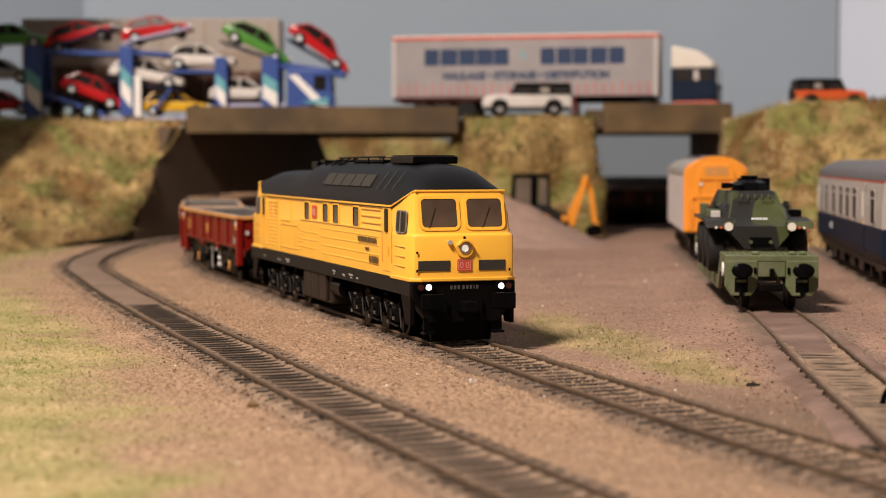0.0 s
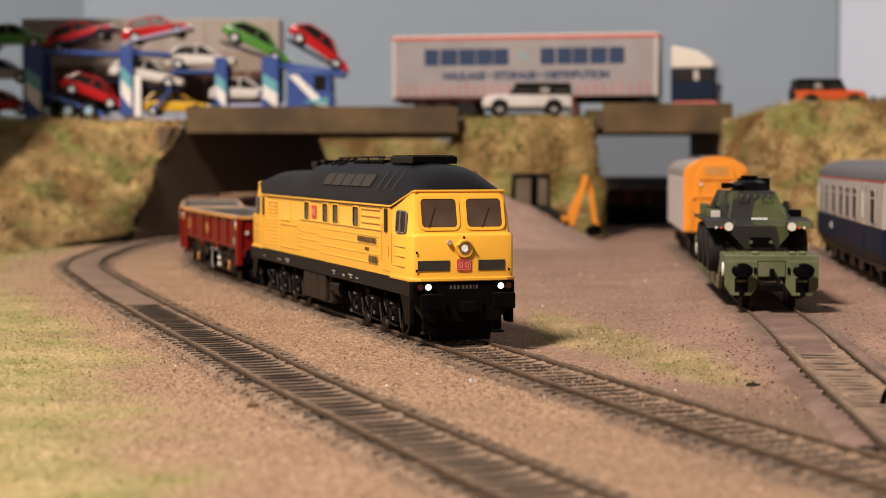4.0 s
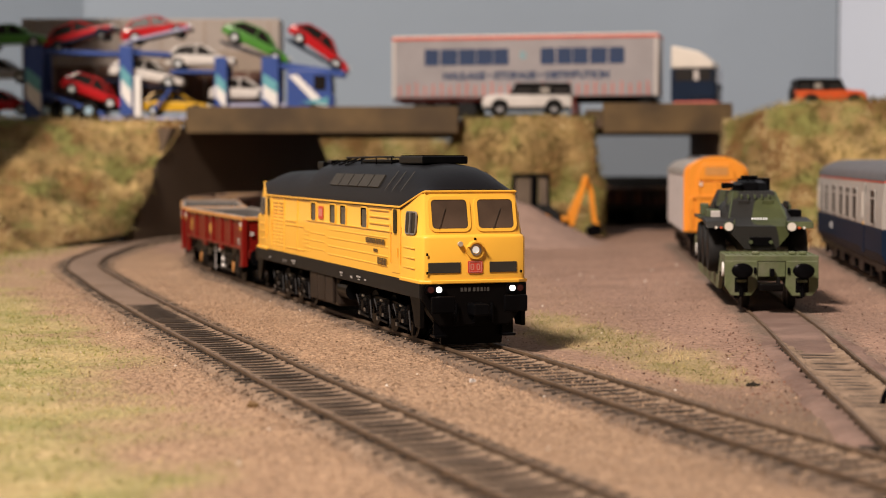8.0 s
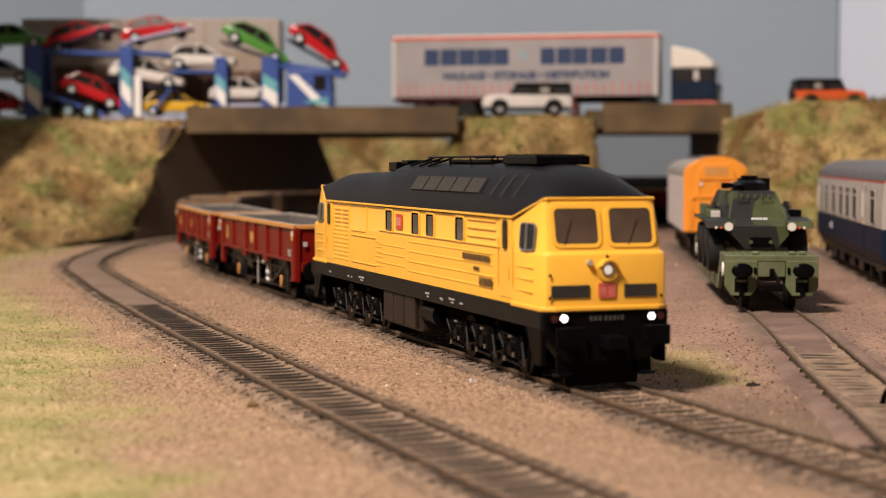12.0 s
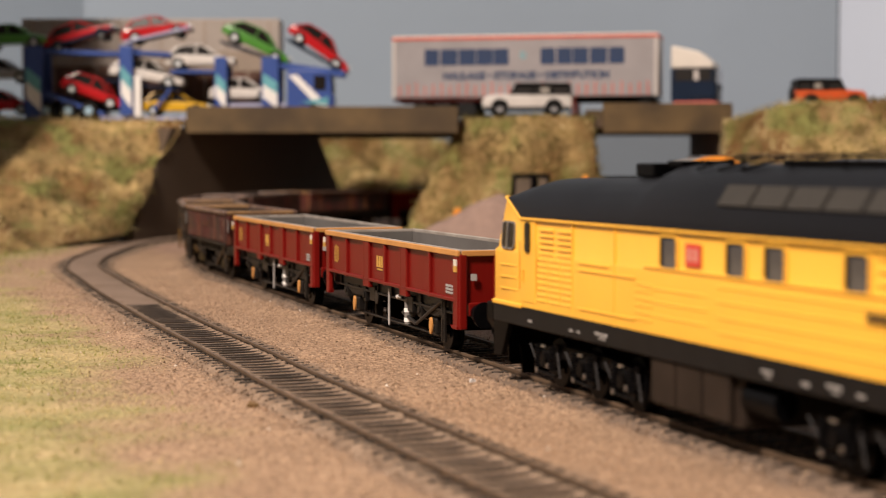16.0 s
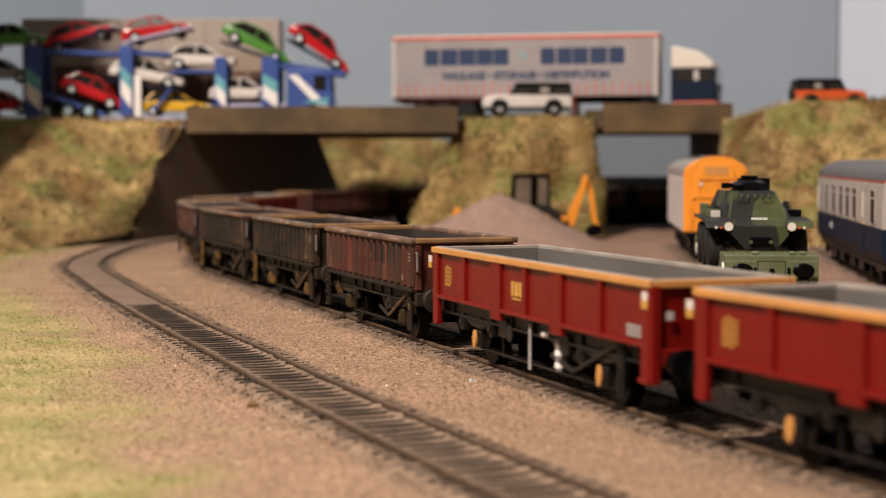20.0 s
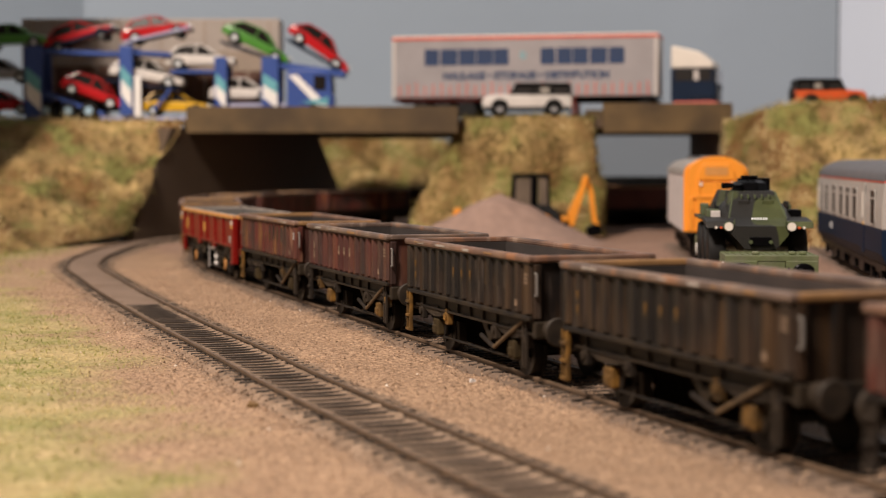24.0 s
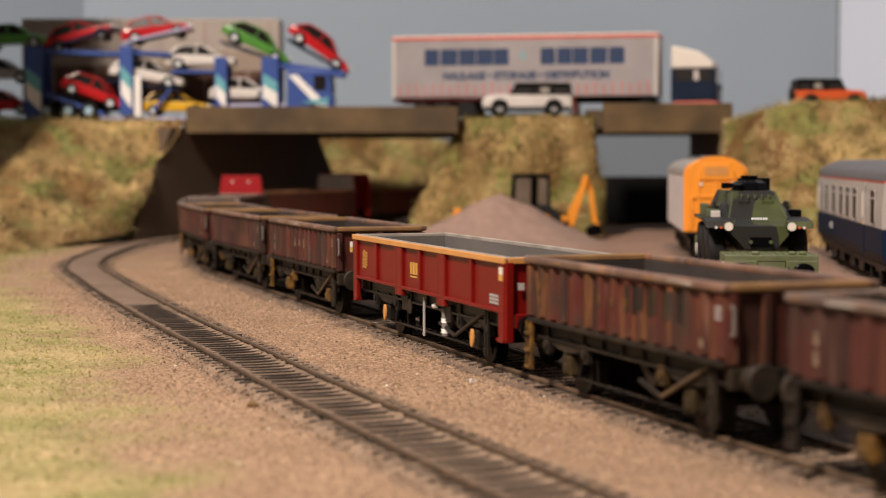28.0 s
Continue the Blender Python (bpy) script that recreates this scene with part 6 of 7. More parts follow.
def articulated_lorry():
    """A curtain-sided trailer and its tractor, turned so that the cab end is nearer."""
    yaw = -12.9
    tr = thing("curtain_trailer", "pale grey curtain-sided lorry trailer with a red roof line", "trailer", m=P(63.7, 1287.5, 0, 0, 0, yaw))
    L, W = 100.8, 18.0
    z0, z1 = 101.0, 147.5
    part("body", box(-L, L, -W, W, z0, z1 - 2.2, 0.6), M["trailer"], tr, "pale grey curtain body")
    part("roof_rail", box(-L - 0.3, L + 0.3, -W - 0.4, W + 0.4, z1 - 3.6, z1 - 1.2, 0.3), M["stripe"], tr, "red roof rail")
    part("roof", box(-L, L, -W, W, z1 - 1.2, z1, 0.3), M["cream"], tr)
    part("corner_post", box(L - 2.6, L + 0.2, -W - 0.35, W + 0.35, z0, z1 - 3.8, 0.2), M["grey"], tr)
    part("corner_post", box(-L - 0.2, -L + 2.6, -W - 0.35, W + 0.35, z0, z1 - 3.8, 0.2), M["grey"], tr)
    for k in range(30):
        x = -L + 6 + k * 6.5
        part("strap", box(x - 0.55, x + 0.55, -W - 0.3, -W + 0.1, z0 + 0.2, z0 + 9 + (k % 3)), M["stripe"], tr)
    # block shapes in place of the firm's name
    for x, w in ((-72, 9), (-58.5, 11), (-44.5, 11), (-31, 10.5), (-18.5, 9.5), (17, 9), (29.5, 9), (41.5, 9.5), (55, 10.5), (68.5, 9.5)):
        part("name_block", pane_plate(w + 2.0, 12.2, 0.8, 0.3), M["letter"], tr, m=P(x + 2, -W - 0.02, 131.0, 90, 0, 0))
    part("name_block", ring_frame(2.2, 3.4, 0.9, 1.1, 0.3), M["teal"], tr, m=P(0, -W - 0.02, 132.0, 90, 0, 0))
    text_mesh("HAULAGE \u2022 STORAGE \u2022 DISTRIBUTION", 7.6, P(2, -W - 0.05, 116.6, 90, 0, 0), tr, M["letter"], "lettering", 0.96, bold=0.055)
    part("chassis", box(-L + 4, L - 2, -9, 9, 96.5, z0, 0.3), M["frame"], tr)
    part("side_guard", box(-L + 1, -20, -W + 0.5, -W + 1.4, 97.5, 100.2, 0.2), M["tail"], tr, "dark red side guard")
    for x in (-L + 22, -L + 40, -L + 58):
        for sgn in (-1, 1):
            lathe_wheel(tr, P(x, sgn * 14, 91), 7.2, 6.0, M["tyre"])
    for sgn in (-1, 1):
        part("landing_leg", box(36, 39, sgn * 12 - 1.4, sgn * 12 + 1.4, 84, 100.5, 0.3), M["stripe"], tr)
    tr2 = thing("lorry_tractor", "blue lorry cab with white wind deflector and red bumper", "lorry", m=P(184, 1260, 0, 0, 0, yaw - 4))
    x0, x1 = -12.0, 20.5
    part("cab", prism([(x0, 96), (x1, 96), (x1 + 0.8, 108), (x1 - 1.5, 121), (x0, 121)], "y", -17.5, 17.5, 1.2), M["navy"], tr2, "dark blue cab")
    part("wind_deflector", prism([(x0, 120.8), (x1 - 1.2, 120.8), (x1 - 2, 125), (x1 - 12, 133), (x0 + 1.5, 137.5), (x0, 137)], "y", -17.3, 17.3, 1.4), M["cream"], tr2, "white wind deflector")
    part("side_window", box(-9, 17.5, -17.9, -17.4, 111.5, 120.4, 0.3), M["coach_glass"], tr2)
    part("windscreen", box(x1 - 1.4, x1 + 0.6, -15.5, 15.5, 109.5, 120, 0.4), M["glass"], tr2)
    part("curtain", box(5, 8.5, -18.0, -17.6, 112, 119), M["grey"], tr2)
    part("bumper", box(x0 + 2, x1 + 1.2, -17.8, 17.8, 92.5, 96.6, 0.6), M["stripe"], tr2, "red bumper and step")
    part("grille", box(x1 + 0.3, x1 + 1.2, -11, 11, 97, 106, 0.3), M["black"], tr2)
    part("mirror", box(x1 - 1, x1 + 1, -20.4, -18.2, 110, 117, 0.4), M["tyre"], tr2)
    part("chassis", box(-56, x0 + 2, -8, 8, 91, 95.5, 0.3), M["stripe"], tr2, "dark red chassis")
    part("fifth_wheel", prism([(-46, 95.5), (-22, 95.5), (-27, 100), (-40, 100)], "y", -9, 9, 0.5), M["black"], tr2)
    for x in (11, -32):
        for sgn in (-1, 1):
            lathe_wheel(tr2, P(x, sgn * 14, 91), 7.2, 6.0, M["hub"])
            part("mudguard", box(x - 9, x + 9, sgn * 14 - 4, sgn * 14 + 4, 98.6, 99.6, 0.4), M["black"], tr2)


articulated_lorry()
x, z = back_plane(932, 204, 1266)
car_model("white off-road car with a black roof on the mound", M["car_white"], P(x, 1272, z - 0.6, 0, 0, 180), 66, 24.5, 27, "box", M["car_grey"], M["black"], "cars on the road")
x, z = back_plane(1469, 197, 1170)
car_model("orange off-road car with a black roof on the grassy bank", M["car_orange"], P(x, 1178, z + 0.8), 49, 21.5, 24, "box", M["hub"], M["black"], "cars on the road")


def digger():
    ob = thing("backhoe_digger", "orange backhoe digger with a black cab behind the sand heap", "digger", m=P(62, 1196, -3.2))
    W = 14.0
    part("chassis", box(-38, 26, -8, 8, 10, 17, 1.0), M["orange"], ob)
    part("bonnet", box(-40, -13, -8.5, 8.5, 16, 27, 1.6), M["orange"], ob)
    part("cab_base", box(-14, 13, -W, W, 14, 22, 0.8), M["black"], ob)
    for x in (-13, 0.5, 12.6):
        for y in (-W + 0.8, W - 0.8):
            part("cab_pillar", cyl((x, y, 22), (x * 0.9, y * 0.94, 45), 1.2, 8), M["black"], ob)
    part("cab_pillar", box(-0.5, 4.5, -W + 0.2, -W + 1.6, 22, 44), M["black"], ob)
    part("cab_roof", box(-13, 13, -W, W, 44.2, 47.2, 0.9), M["black"], ob)
    part("window", box(-11.6, -0.6, -W + 0.9, -W + 1.3, 24, 44), M["cab_tint"], ob)
    part("window", box(5, 11.4, -W + 0.9, -W + 1.3, 24, 44), M["cab_tint"], ob)
    for x, r in ((-30, 9), (8, 13)):
        for s in (-1, 1):
            lathe_wheel(ob, P(x, s * 12.5, r), r, 7, M["orange"])
    # loader bucket
    part("loader_arm", prism([(-20, 22), (-48, 12), (-48, 9), (-20, 17)], "y", -11, -9, 0.3), M["orange"], ob)
    part("loader_arm", prism([(-20, 22), (-48, 12), (-48, 9), (-20, 17)], "y", 9, 11, 0.3), M["orange"], ob)
    part("bucket", prism([(-46, 6), (-58, 6), (-54, 22), (-50, 23), (-47, 16)], "y", -15, 15, 0.4), M["orange"], ob)
    # backhoe
    part("boom", prism([(27, 10), (30.5, 10), (39.5, 40), (40.4, 46), (37, 46), (35, 39), (26, 20)], "y", -5.2, -1.8, 0.6), M["orange"], ob, "orange backhoe boom")
    part("dipper", prism([(37, 46), (40.6, 46), (44.6, 34), (46.0, 16), (50, 8), (47, 5), (43.4, 14), (41.6, 33)], "y", -1.6, 2.2, 0.6), M["orange"], ob, "orange dipper arm")
    part("ram", cyl((29, -2, 20), (36, -2, 36), 0.9, 8), M["steel"], ob)
    part("digging_bucket", prism([(40, 2), (50, 4), (50, 10), (45, 12), (39, 9)], "y", -5, 5, 0.4), M["black"], ob)
    part("stabiliser", box(22, 26, -15, 15, 2, 14, 0.5), M["black"], ob)
    return ob


digger()


def well_wagon():
    """A green military well wagon; its buffer end faces the camera."""
    base = chord(siding, -2 + 0.0, -160)
    ob = thing("military_flat_wagon", "pale green military flat wagon on the yard siding", "flat wagon", m=base @ P(0, -0.9, 0) @ Matrix.Diagonal((0.97, 0.925, 1.0, 1)))
    F = 83.0

    def X(d):
        return F - d
    deck = part("end_deck", box(X(26), X(0), -17.8, 17.8, 17.6, 19.9, 0.3), M["green"], ob, "pale green end platform")
    bm = bmesh.new()
    for i in range(7):
        for j in range(13):
            box(X(2.2 + i * 3.5) - 0.9, X(2.2 + i * 3.5) + 0.3, -16.4 + j * 2.7 - 0.35, -16.4 + j * 2.7 + 0.35, 19.8, 20.15, 0, bm)
    part("tread_studs", bm, M["green"], deck)
    for y in (-6, 8, 12):
        part("shackle", box(X(3) - 1.5, X(3) + 1.5, y - 1.4, y + 1.4, 19.9, 21.2, 0.4), M["green"], deck)
    for sgn in (-1, 1):
        y = sgn * 11.6
        bm = prism([(y - 6.2, 18), (y - 6.2, 8.6), (y - 3.8, 5.4), (y + 3.8, 5.4), (y + 6.2, 8.6), (y + 6.2, 18)], "x", X(3.4), X(-0.2), 0.3)
        pocket = part("headstock", bm, M["green"], ob, "pale green headstock bracket")
        part("recess", box(X(0.6), X(-0.35), y - 2.6, y + 2.6, 6.6, 12.0, 0.3), M["black"], pocket)
        part("jack", cyl((X(-0.9), y, 5.2), (X(-0.9), y, 11.0), 0.9, 10), M["black"], pocket)
        part("jack_collar", cyl((X(-0.9), y, 10.4), (X(-0.9), y, 11.2), 1.9, 12), M["green"], pocket)
        bf = cyl((X(0), y, 14.6), (X(-3.6), y, 14.6), 1.6, 14)
        part("buffer_shank", bf, M["black"], ob)
        rings = []
        for dx, k in ((-3.4, 1.0), (-4.4, 1.0), (-4.9, 0.8), (-5.0, 0.0)):
            rings.append([(X(dx), y + 4.1 * k * math.cos(a * math.pi / 12), 14.6 + 2.7 * k * math.sin(a * math.pi / 12)) for a in range(24)])
        part("buffer_head", loft(rings), M["black"], ob, "oval black buffer head", smooth=True)
        # side frames going back
        bm = prism([(X(0), 17.6), (X(26), 17.6), (X(34), 10.6), (X(140), 10.6), (X(148), 17.6), (X(168), 17.6), (X(168), 13), (X(150), 13), (X(142), 5.6), (X(32), 5.6), (X(24), 13), (X(0), 13)], "y", sgn * 17.0 - 0.8, sgn * 17.0 + 0.8, 0.2)
        part("side_frame", bm, M["green"], ob)
        part("chock_rail", box(X(140), X(30), sgn * 14.5 - 0.7, sgn * 14.5 + 0.7, 11.4, 12.6, 0.2), M["rim"], ob, "yellow wheel guide")
        for d in (8, 152):
            part("label_disc", cyl((X(d), sgn * 17.7, 14.4), (X(d), sgn * 18.3, 14.4), 2.6, 18), M["white"], ob, "white disc")
        for d in (14, 22, 146, 156):
            lathe_wheel(ob, P(X(d), sgn * 9, 5.6), 5.6, 3.0, M["black"])
            part("axle_box", box(X(d) - 2.2, X(d) + 2.2, sgn * 12.2 - 1.4, sgn * 12.2 + 1.4, 3.6, 8.2, 0.3), M["black"], ob)
    part("hook_plate", box(X(1.2), X(0.2), -5.2, 5.2, 12.2, 17.6, 0.2), M["green"], ob)
    part("draw_hook", box(X(-1.8), X(0.4), -0.9, 0.9, 12.4, 15.2, 0.3), M["black"], ob)
    for y in (-6.4, 6.4):
        part("bolt", box(X(-0.8), X(0.2), y - 0.5, y + 0.5, 13.4, 15.6, 0.2), M["black"], ob)
    part("coupling", box(X(-7), X(2), -5.2, 3.8, 7.6, 10.2, 0.5), M["frame"], ob, "black tension-lock coupling")
    part("coupling_hook", prism([(X(-7), 10), (X(-6), 12.4), (X(-3), 12.4), (X(-1), 10)], "y", 1.4, 2.6, 0.2), M["frame"], ob)
    part("well_floor", box(X(142), X(30), -16.2, 16.2, 8.6, 11.2, 0.2), M["green"], ob)
    part("rear_deck", box(X(168), X(148), -17.8, 17.8, 17.6, 19.9, 0.3), M["green"], ob)
    return base


well_pose = well_wagon()


def armoured_car(base):
    ob = thing("toy_armoured_car", "camouflaged dark green six-wheeled armoured car loaded on the flat wagon", "armoured vehicle", m=base @ P(14, -2.2, 11.2))
    cam_paint = M["camo"]
    # hull: a tapering box with a sloped nose, 84 long
    sec = [(-42, 10, 8, 22, 8), (-34, 14, 8, 25, 9), (-6, 16.5, 8, 27, 10), (14, 16.0, 8, 25.5, 11), (30, 12.0, 8.5, 20.5, 11), (40, 10.4, 9.5, 18.0, 9.0)]
    rings = []
    for x, hw, zb, zt, top in sec:
        mid = zb + (zt - zb) * 0.62
        half = [(x, hw * 0.55, zb), (x, hw, mid), (x, top, zt)]
        rings.append(half + [(p[0], -p[1], p[2]) for p in half[::-1]])
    part("hull", loft(rings), cam_paint, ob, "green and black faceted hull")
    rings = []
    for z, hx0, hx1, hw in ((20.0, -34, 30, 16.5), (30.5, -27, 14, 12.0)):
        rings.append([(hx0, -hw * 0.9, z), (hx1, -hw * 0.66, z), (hx1, hw * 0.66, z), (hx0, hw * 0.9, z)])
    part("upper_hull", loft(rings), cam_paint, ob, "sloped upper hull")
    for k in range(5):
        part("vision_slit", box(15.5 + k * 0.1, 19.5, -5.5 + k * 2.6, -4.9 + k * 2.6, 27.6, 29.4, 0.2), M["olive"], ob)
    rings = []
    for z, r in ((30.2, 7.8), (33.6, 6.8), (34.6, 4.6)):
        rings.append([(-4 + r * 1.1 * math.cos(2 * math.pi * (k + 0.5) / 8), r * math.sin(2 * math.pi * (k + 0.5) / 8), z) for k in range(8)])
    tur = part("turret", loft(rings), M["black"], ob, "black turret")
    part("hatch", cyl((-6, 0, 35.2), (-6, 0, 36.4), 3.4, 14), M["black"], tur)
    part("gun", cyl((4, -4, 32.6), (14, -8.5, 32.8), 0.9, 10), M["black"], tur)
    part("smoke_launcher", box(0, 5, -11.5, -8, 31.4, 33.6, 0.3), M["black"], tur)
    part("bin", box(-14, -9, -4, 8.6, 30.4, 35.4, 0.4), M["black"], tur)
    for sgn in (-1, 1):
        part("mudguard", prism([(38, 17.2), (36, 19.6), (16, 20.8), (16, 19.0), (33, 17.8)], "y", sgn * 14.4 - 5.4, sgn * 14.4 + 5.4, 0.3), cam_paint, ob)
        part("mudguard", box(-38, 14, sgn * 15.6 - 3.8, sgn * 15.6 + 3.8, 19.0, 20.2, 0.3), cam_paint, ob)
        part("stowage_bin", box(6, 15, sgn * 15.5 - 2.6, sgn * 15.5 + 2.6, 20.2, 23.5, 0.5), M["black"] if sgn > 0 else M["olive"], ob)
        lamp = part("headlamp", cyl((36.5, sgn * 11.6, 17.8), (38.6, sgn * 11.6, 17.8), 1.85, 16), M["olive"], ob)
        part("lens", cyl((38.5, sgn * 11.6, 17.8), (39.0, sgn * 11.6, 17.8), 1.6, 16), M["cream"], lamp)
        for k, paint in ((2.8, "car_orange"), (4.6, "cream")):
            part("side_lamp", cyl((36.5, sgn * (11.6 + k), 17.4), (38.6, sgn * (11.6 + k), 17.4), 0.5, 10), M[paint], ob)
        for x in (24, -2, -28):
            lathe_wheel(ob, P(x, sgn * 15.2, 8.8), 8.8, 6.2, M["frame"])
        part("hub_axle", cyl((24, 0, 8.8), (24, sgn * 13, 8.8), 1.1, 8), M["cream"], ob)
    part("spare_box", box(14, 18, -16.6, -13.0, 20.4, 23.0, 0.3), M["grey"], ob, "pale box on the hull side")
    part("tow_plate", box(39.8, 40.8, -4, 4, 10.6, 14, 0.3), M["black"], ob)
    for y in (-4.6, 4.6):
        part("driver_flap", box(20.4, 21.4, y - 2.2, y + 2.2, 24.6, 27.4, 0.3), cam_paint, ob, m=P(0, 0, 0))
        part("tow_eye", cyl((40.2, y * 0.8, 12.2), (42.0, y * 0.8, 12.2), 0.7, 10), M["olive"], ob)
    for sgn in (-1, 1):
        part("hull_edge", cyl((29.6, sgn * 10.8, 20.2), (14.2, sgn * 7.9, 30.4), 0.35, 8), M["olive"], ob)
        part("grab_rail", cyl((10, sgn * 13.6, 24.4), (-16, sgn * 14.2, 24.8), 0.35, 8), M["black"], ob)
        part("side_hatch", box(-8, 4, sgn * 14.2 - 0.4, sgn * 14.2 + 0.4, 21.4, 26.4, 0.3), cam_paint, ob)
        part("jerrycan", box(-24, -16, sgn * 16.4 - 1.6, sgn * 16.4 + 1.6, 20.2, 25.0, 0.5), M["olive"], ob)
        part("lamp_guard", cyl((37.4, sgn * 9.4, 17.0), (37.4, sgn * 9.4, 20.4), 0.3, 6), M["olive"], ob)
    bars(ob, M["hub"], P(35.0, 0, 20.6, 62, 0, 90), (0.8, 0.7, 0.7, 0.8, 0.7, 0.7), 0.85, 0.3)
    return ob


def camo():
    m = mat("camouflage", (0.044, 0.053, 0.017), 0.55, spec=0.35, vary=0.25, scale=160, bump=0.2, bump_scale=900)
    nt = m.node_tree
    b = nt.nodes["Principled BSDF"]
    old = b.inputs["Base Color"].links[0].from_socket
    n = nt.nodes.new("ShaderNodeTexNoise")
    n.inputs["Scale"].default_value, n.inputs["Detail"].default_value = 52, 1.2
    sc = nt.nodes.new("ShaderNodeVectorMath")
    sc.operation = "MULTIPLY"
    sc.inputs[1].default_value = (0.7, 1.5, 0.6)
    nt.links.new(nt.nodes.new("ShaderNodeTexCoord").outputs["Object"], sc.inputs[0])
    nt.links.new(sc.outputs[0], n.inputs["Vector"])
    r = nt.nodes.new("ShaderNodeMapRange")
    r.inputs[1].default_value, r.inputs[2].default_value = 0.475, 0.495
    nt.links.new(n.outputs["Fac"], r.inputs[0])
    x = nt.nodes.new("ShaderNodeMix")
    x.data_type = "RGBA"
    nt.links.new(r.outputs[0], x.inputs[0])
    nt.links.new(old, x.inputs[6])
    x.inputs[7].default_value = (0.012, 0.0115, 0.010, 1)
    nt.links.new(x.outputs[2], b.inputs["Base Color"])
    return m


M["camo"] = camo()
armoured_car(well_pose)


def parcels_van():
    """A grey van with a bright orange end towards the camera."""
    ob = thing("parcels_van", "grey planked van with an orange end on the yard siding", "railway van", m=P(2.6, 0, 0) @ chord(siding, -318, -450))
    L, W = 82.0, 17.0
    arch = [(-W, 15.5), (-W, 46)] + [(-W * math.cos(math.pi * k / 12), 46 + 8.8 * math.sin(math.pi * k / 12) ** 0.8) for k in range(1, 12)] + [(W, 46), (W, 15.5)]
    part("body", prism(arch[:1] + arch[1:2] + [(W, 46), (W, 15.5)], "x", -L, L - 0.6), M["van_side"], ob, "grey planked sides")
    roof = arch[1:-1]
    part("roof", prism([(y * 1.03, z + 0.1) for y, z in roof], "x", -L - 0.5, L - 2), M["roof_grey"], ob, "pale grey arched roof")
    part("roof_walkway", box(-L + 8, L - 34, -6, 6, 54.6, 56.0, 0.4), M["coach_roof"], ob)
    end = part("end_panel", prism(arch, "x", L - 0.5, L + 0.8, 0.25), M["orange"], ob, "bright orange end")
    door = part("end_door", box(L + 5.0, L + 5.9, -8.6, 8.6, 16.5, 42, 0.3), M["orange"], end)
    hood = [(y * 0.86, z if z < 20 else z + 1.0) for y, z in arch]
    part("gangway_hood", prism(hood, "x", L + 0.6, L + 5.2, 0.5), M["orange"], end)
    part("door_head", prism([(-9.5, 43), (-9.5, 47.5), (-7, 52), (7, 52), (9.5, 47.5), (9.5, 43)], "x", L + 5.1, L + 6.2, 0.4), M["orange"], end)
    part("head_recess", box(L + 6.1, L + 6.4, -6.0, 6.0, 45.5, 50, 0.1), M["rim"], end)
    part("hood_lip", box(L + 5.1, L + 6.6, -12.6, 12.6, 33.5, 34.8, 0.2), M["orange"], end)
    for y in (-9.4, 0.0, 9.4):
        part("door_post", box(L + 5.1, L + 6.5, y - 0.8, y + 0.8, 16, 43, 0.2), M["orange"], end)
    for y in (-13.2, 13.2):
        part("pilaster", box(L + 0.8, L + 5.6, y - 1.4, y + 1.4, 17, 34, 0.3), M["orange"], end)
        part("lamp", cyl((L + 5.2, y * 0.62, 41), (L + 6.6, y * 0.62, 41), 1.0, 12), M["cream"], end)
    for z in (19, 20.6, 22.2, 23.8, 25.4, 27):
        part("louvre", box(L + 5.3, L + 5.8, -14.4, -11.6, z, z + 0.6), M["orange"], end)
    for sgn in (-1, 1):
        for k in range(9):
            x = -L + 9 + k * 18.2
            part("stanchion", box(x - 0.5, x + 0.5, sgn * W - 0.3, sgn * W + 0.5, 15.5, 46), M["van_side"], ob)
        part("solebar", box(-L, L, sgn * 14 - 1, sgn * 14 + 1, 11.5, 15.4, 0.2), M["black"], ob)
        part("buffer", cyl((L, sgn * 11, 13.4), (L + 4, sgn * 11, 13.4), 2.2, 14), M["black"], ob)
    for d in (-L + 14, -L + 44, L - 44, L - 14):
        for sgn in (-1, 1):
            lathe_wheel(ob, P(d, sgn * 9, 6.2), 6.2, 3.0, M["black"])
            part("axle_guard", prism([(d - 5, 12), (d - 2.5, 4), (d + 2.5, 4), (d + 5, 12)], "y", sgn * 12.4 - 0.6, sgn * 12.4 + 0.6), M["black"], ob)
    return ob


parcels_van()


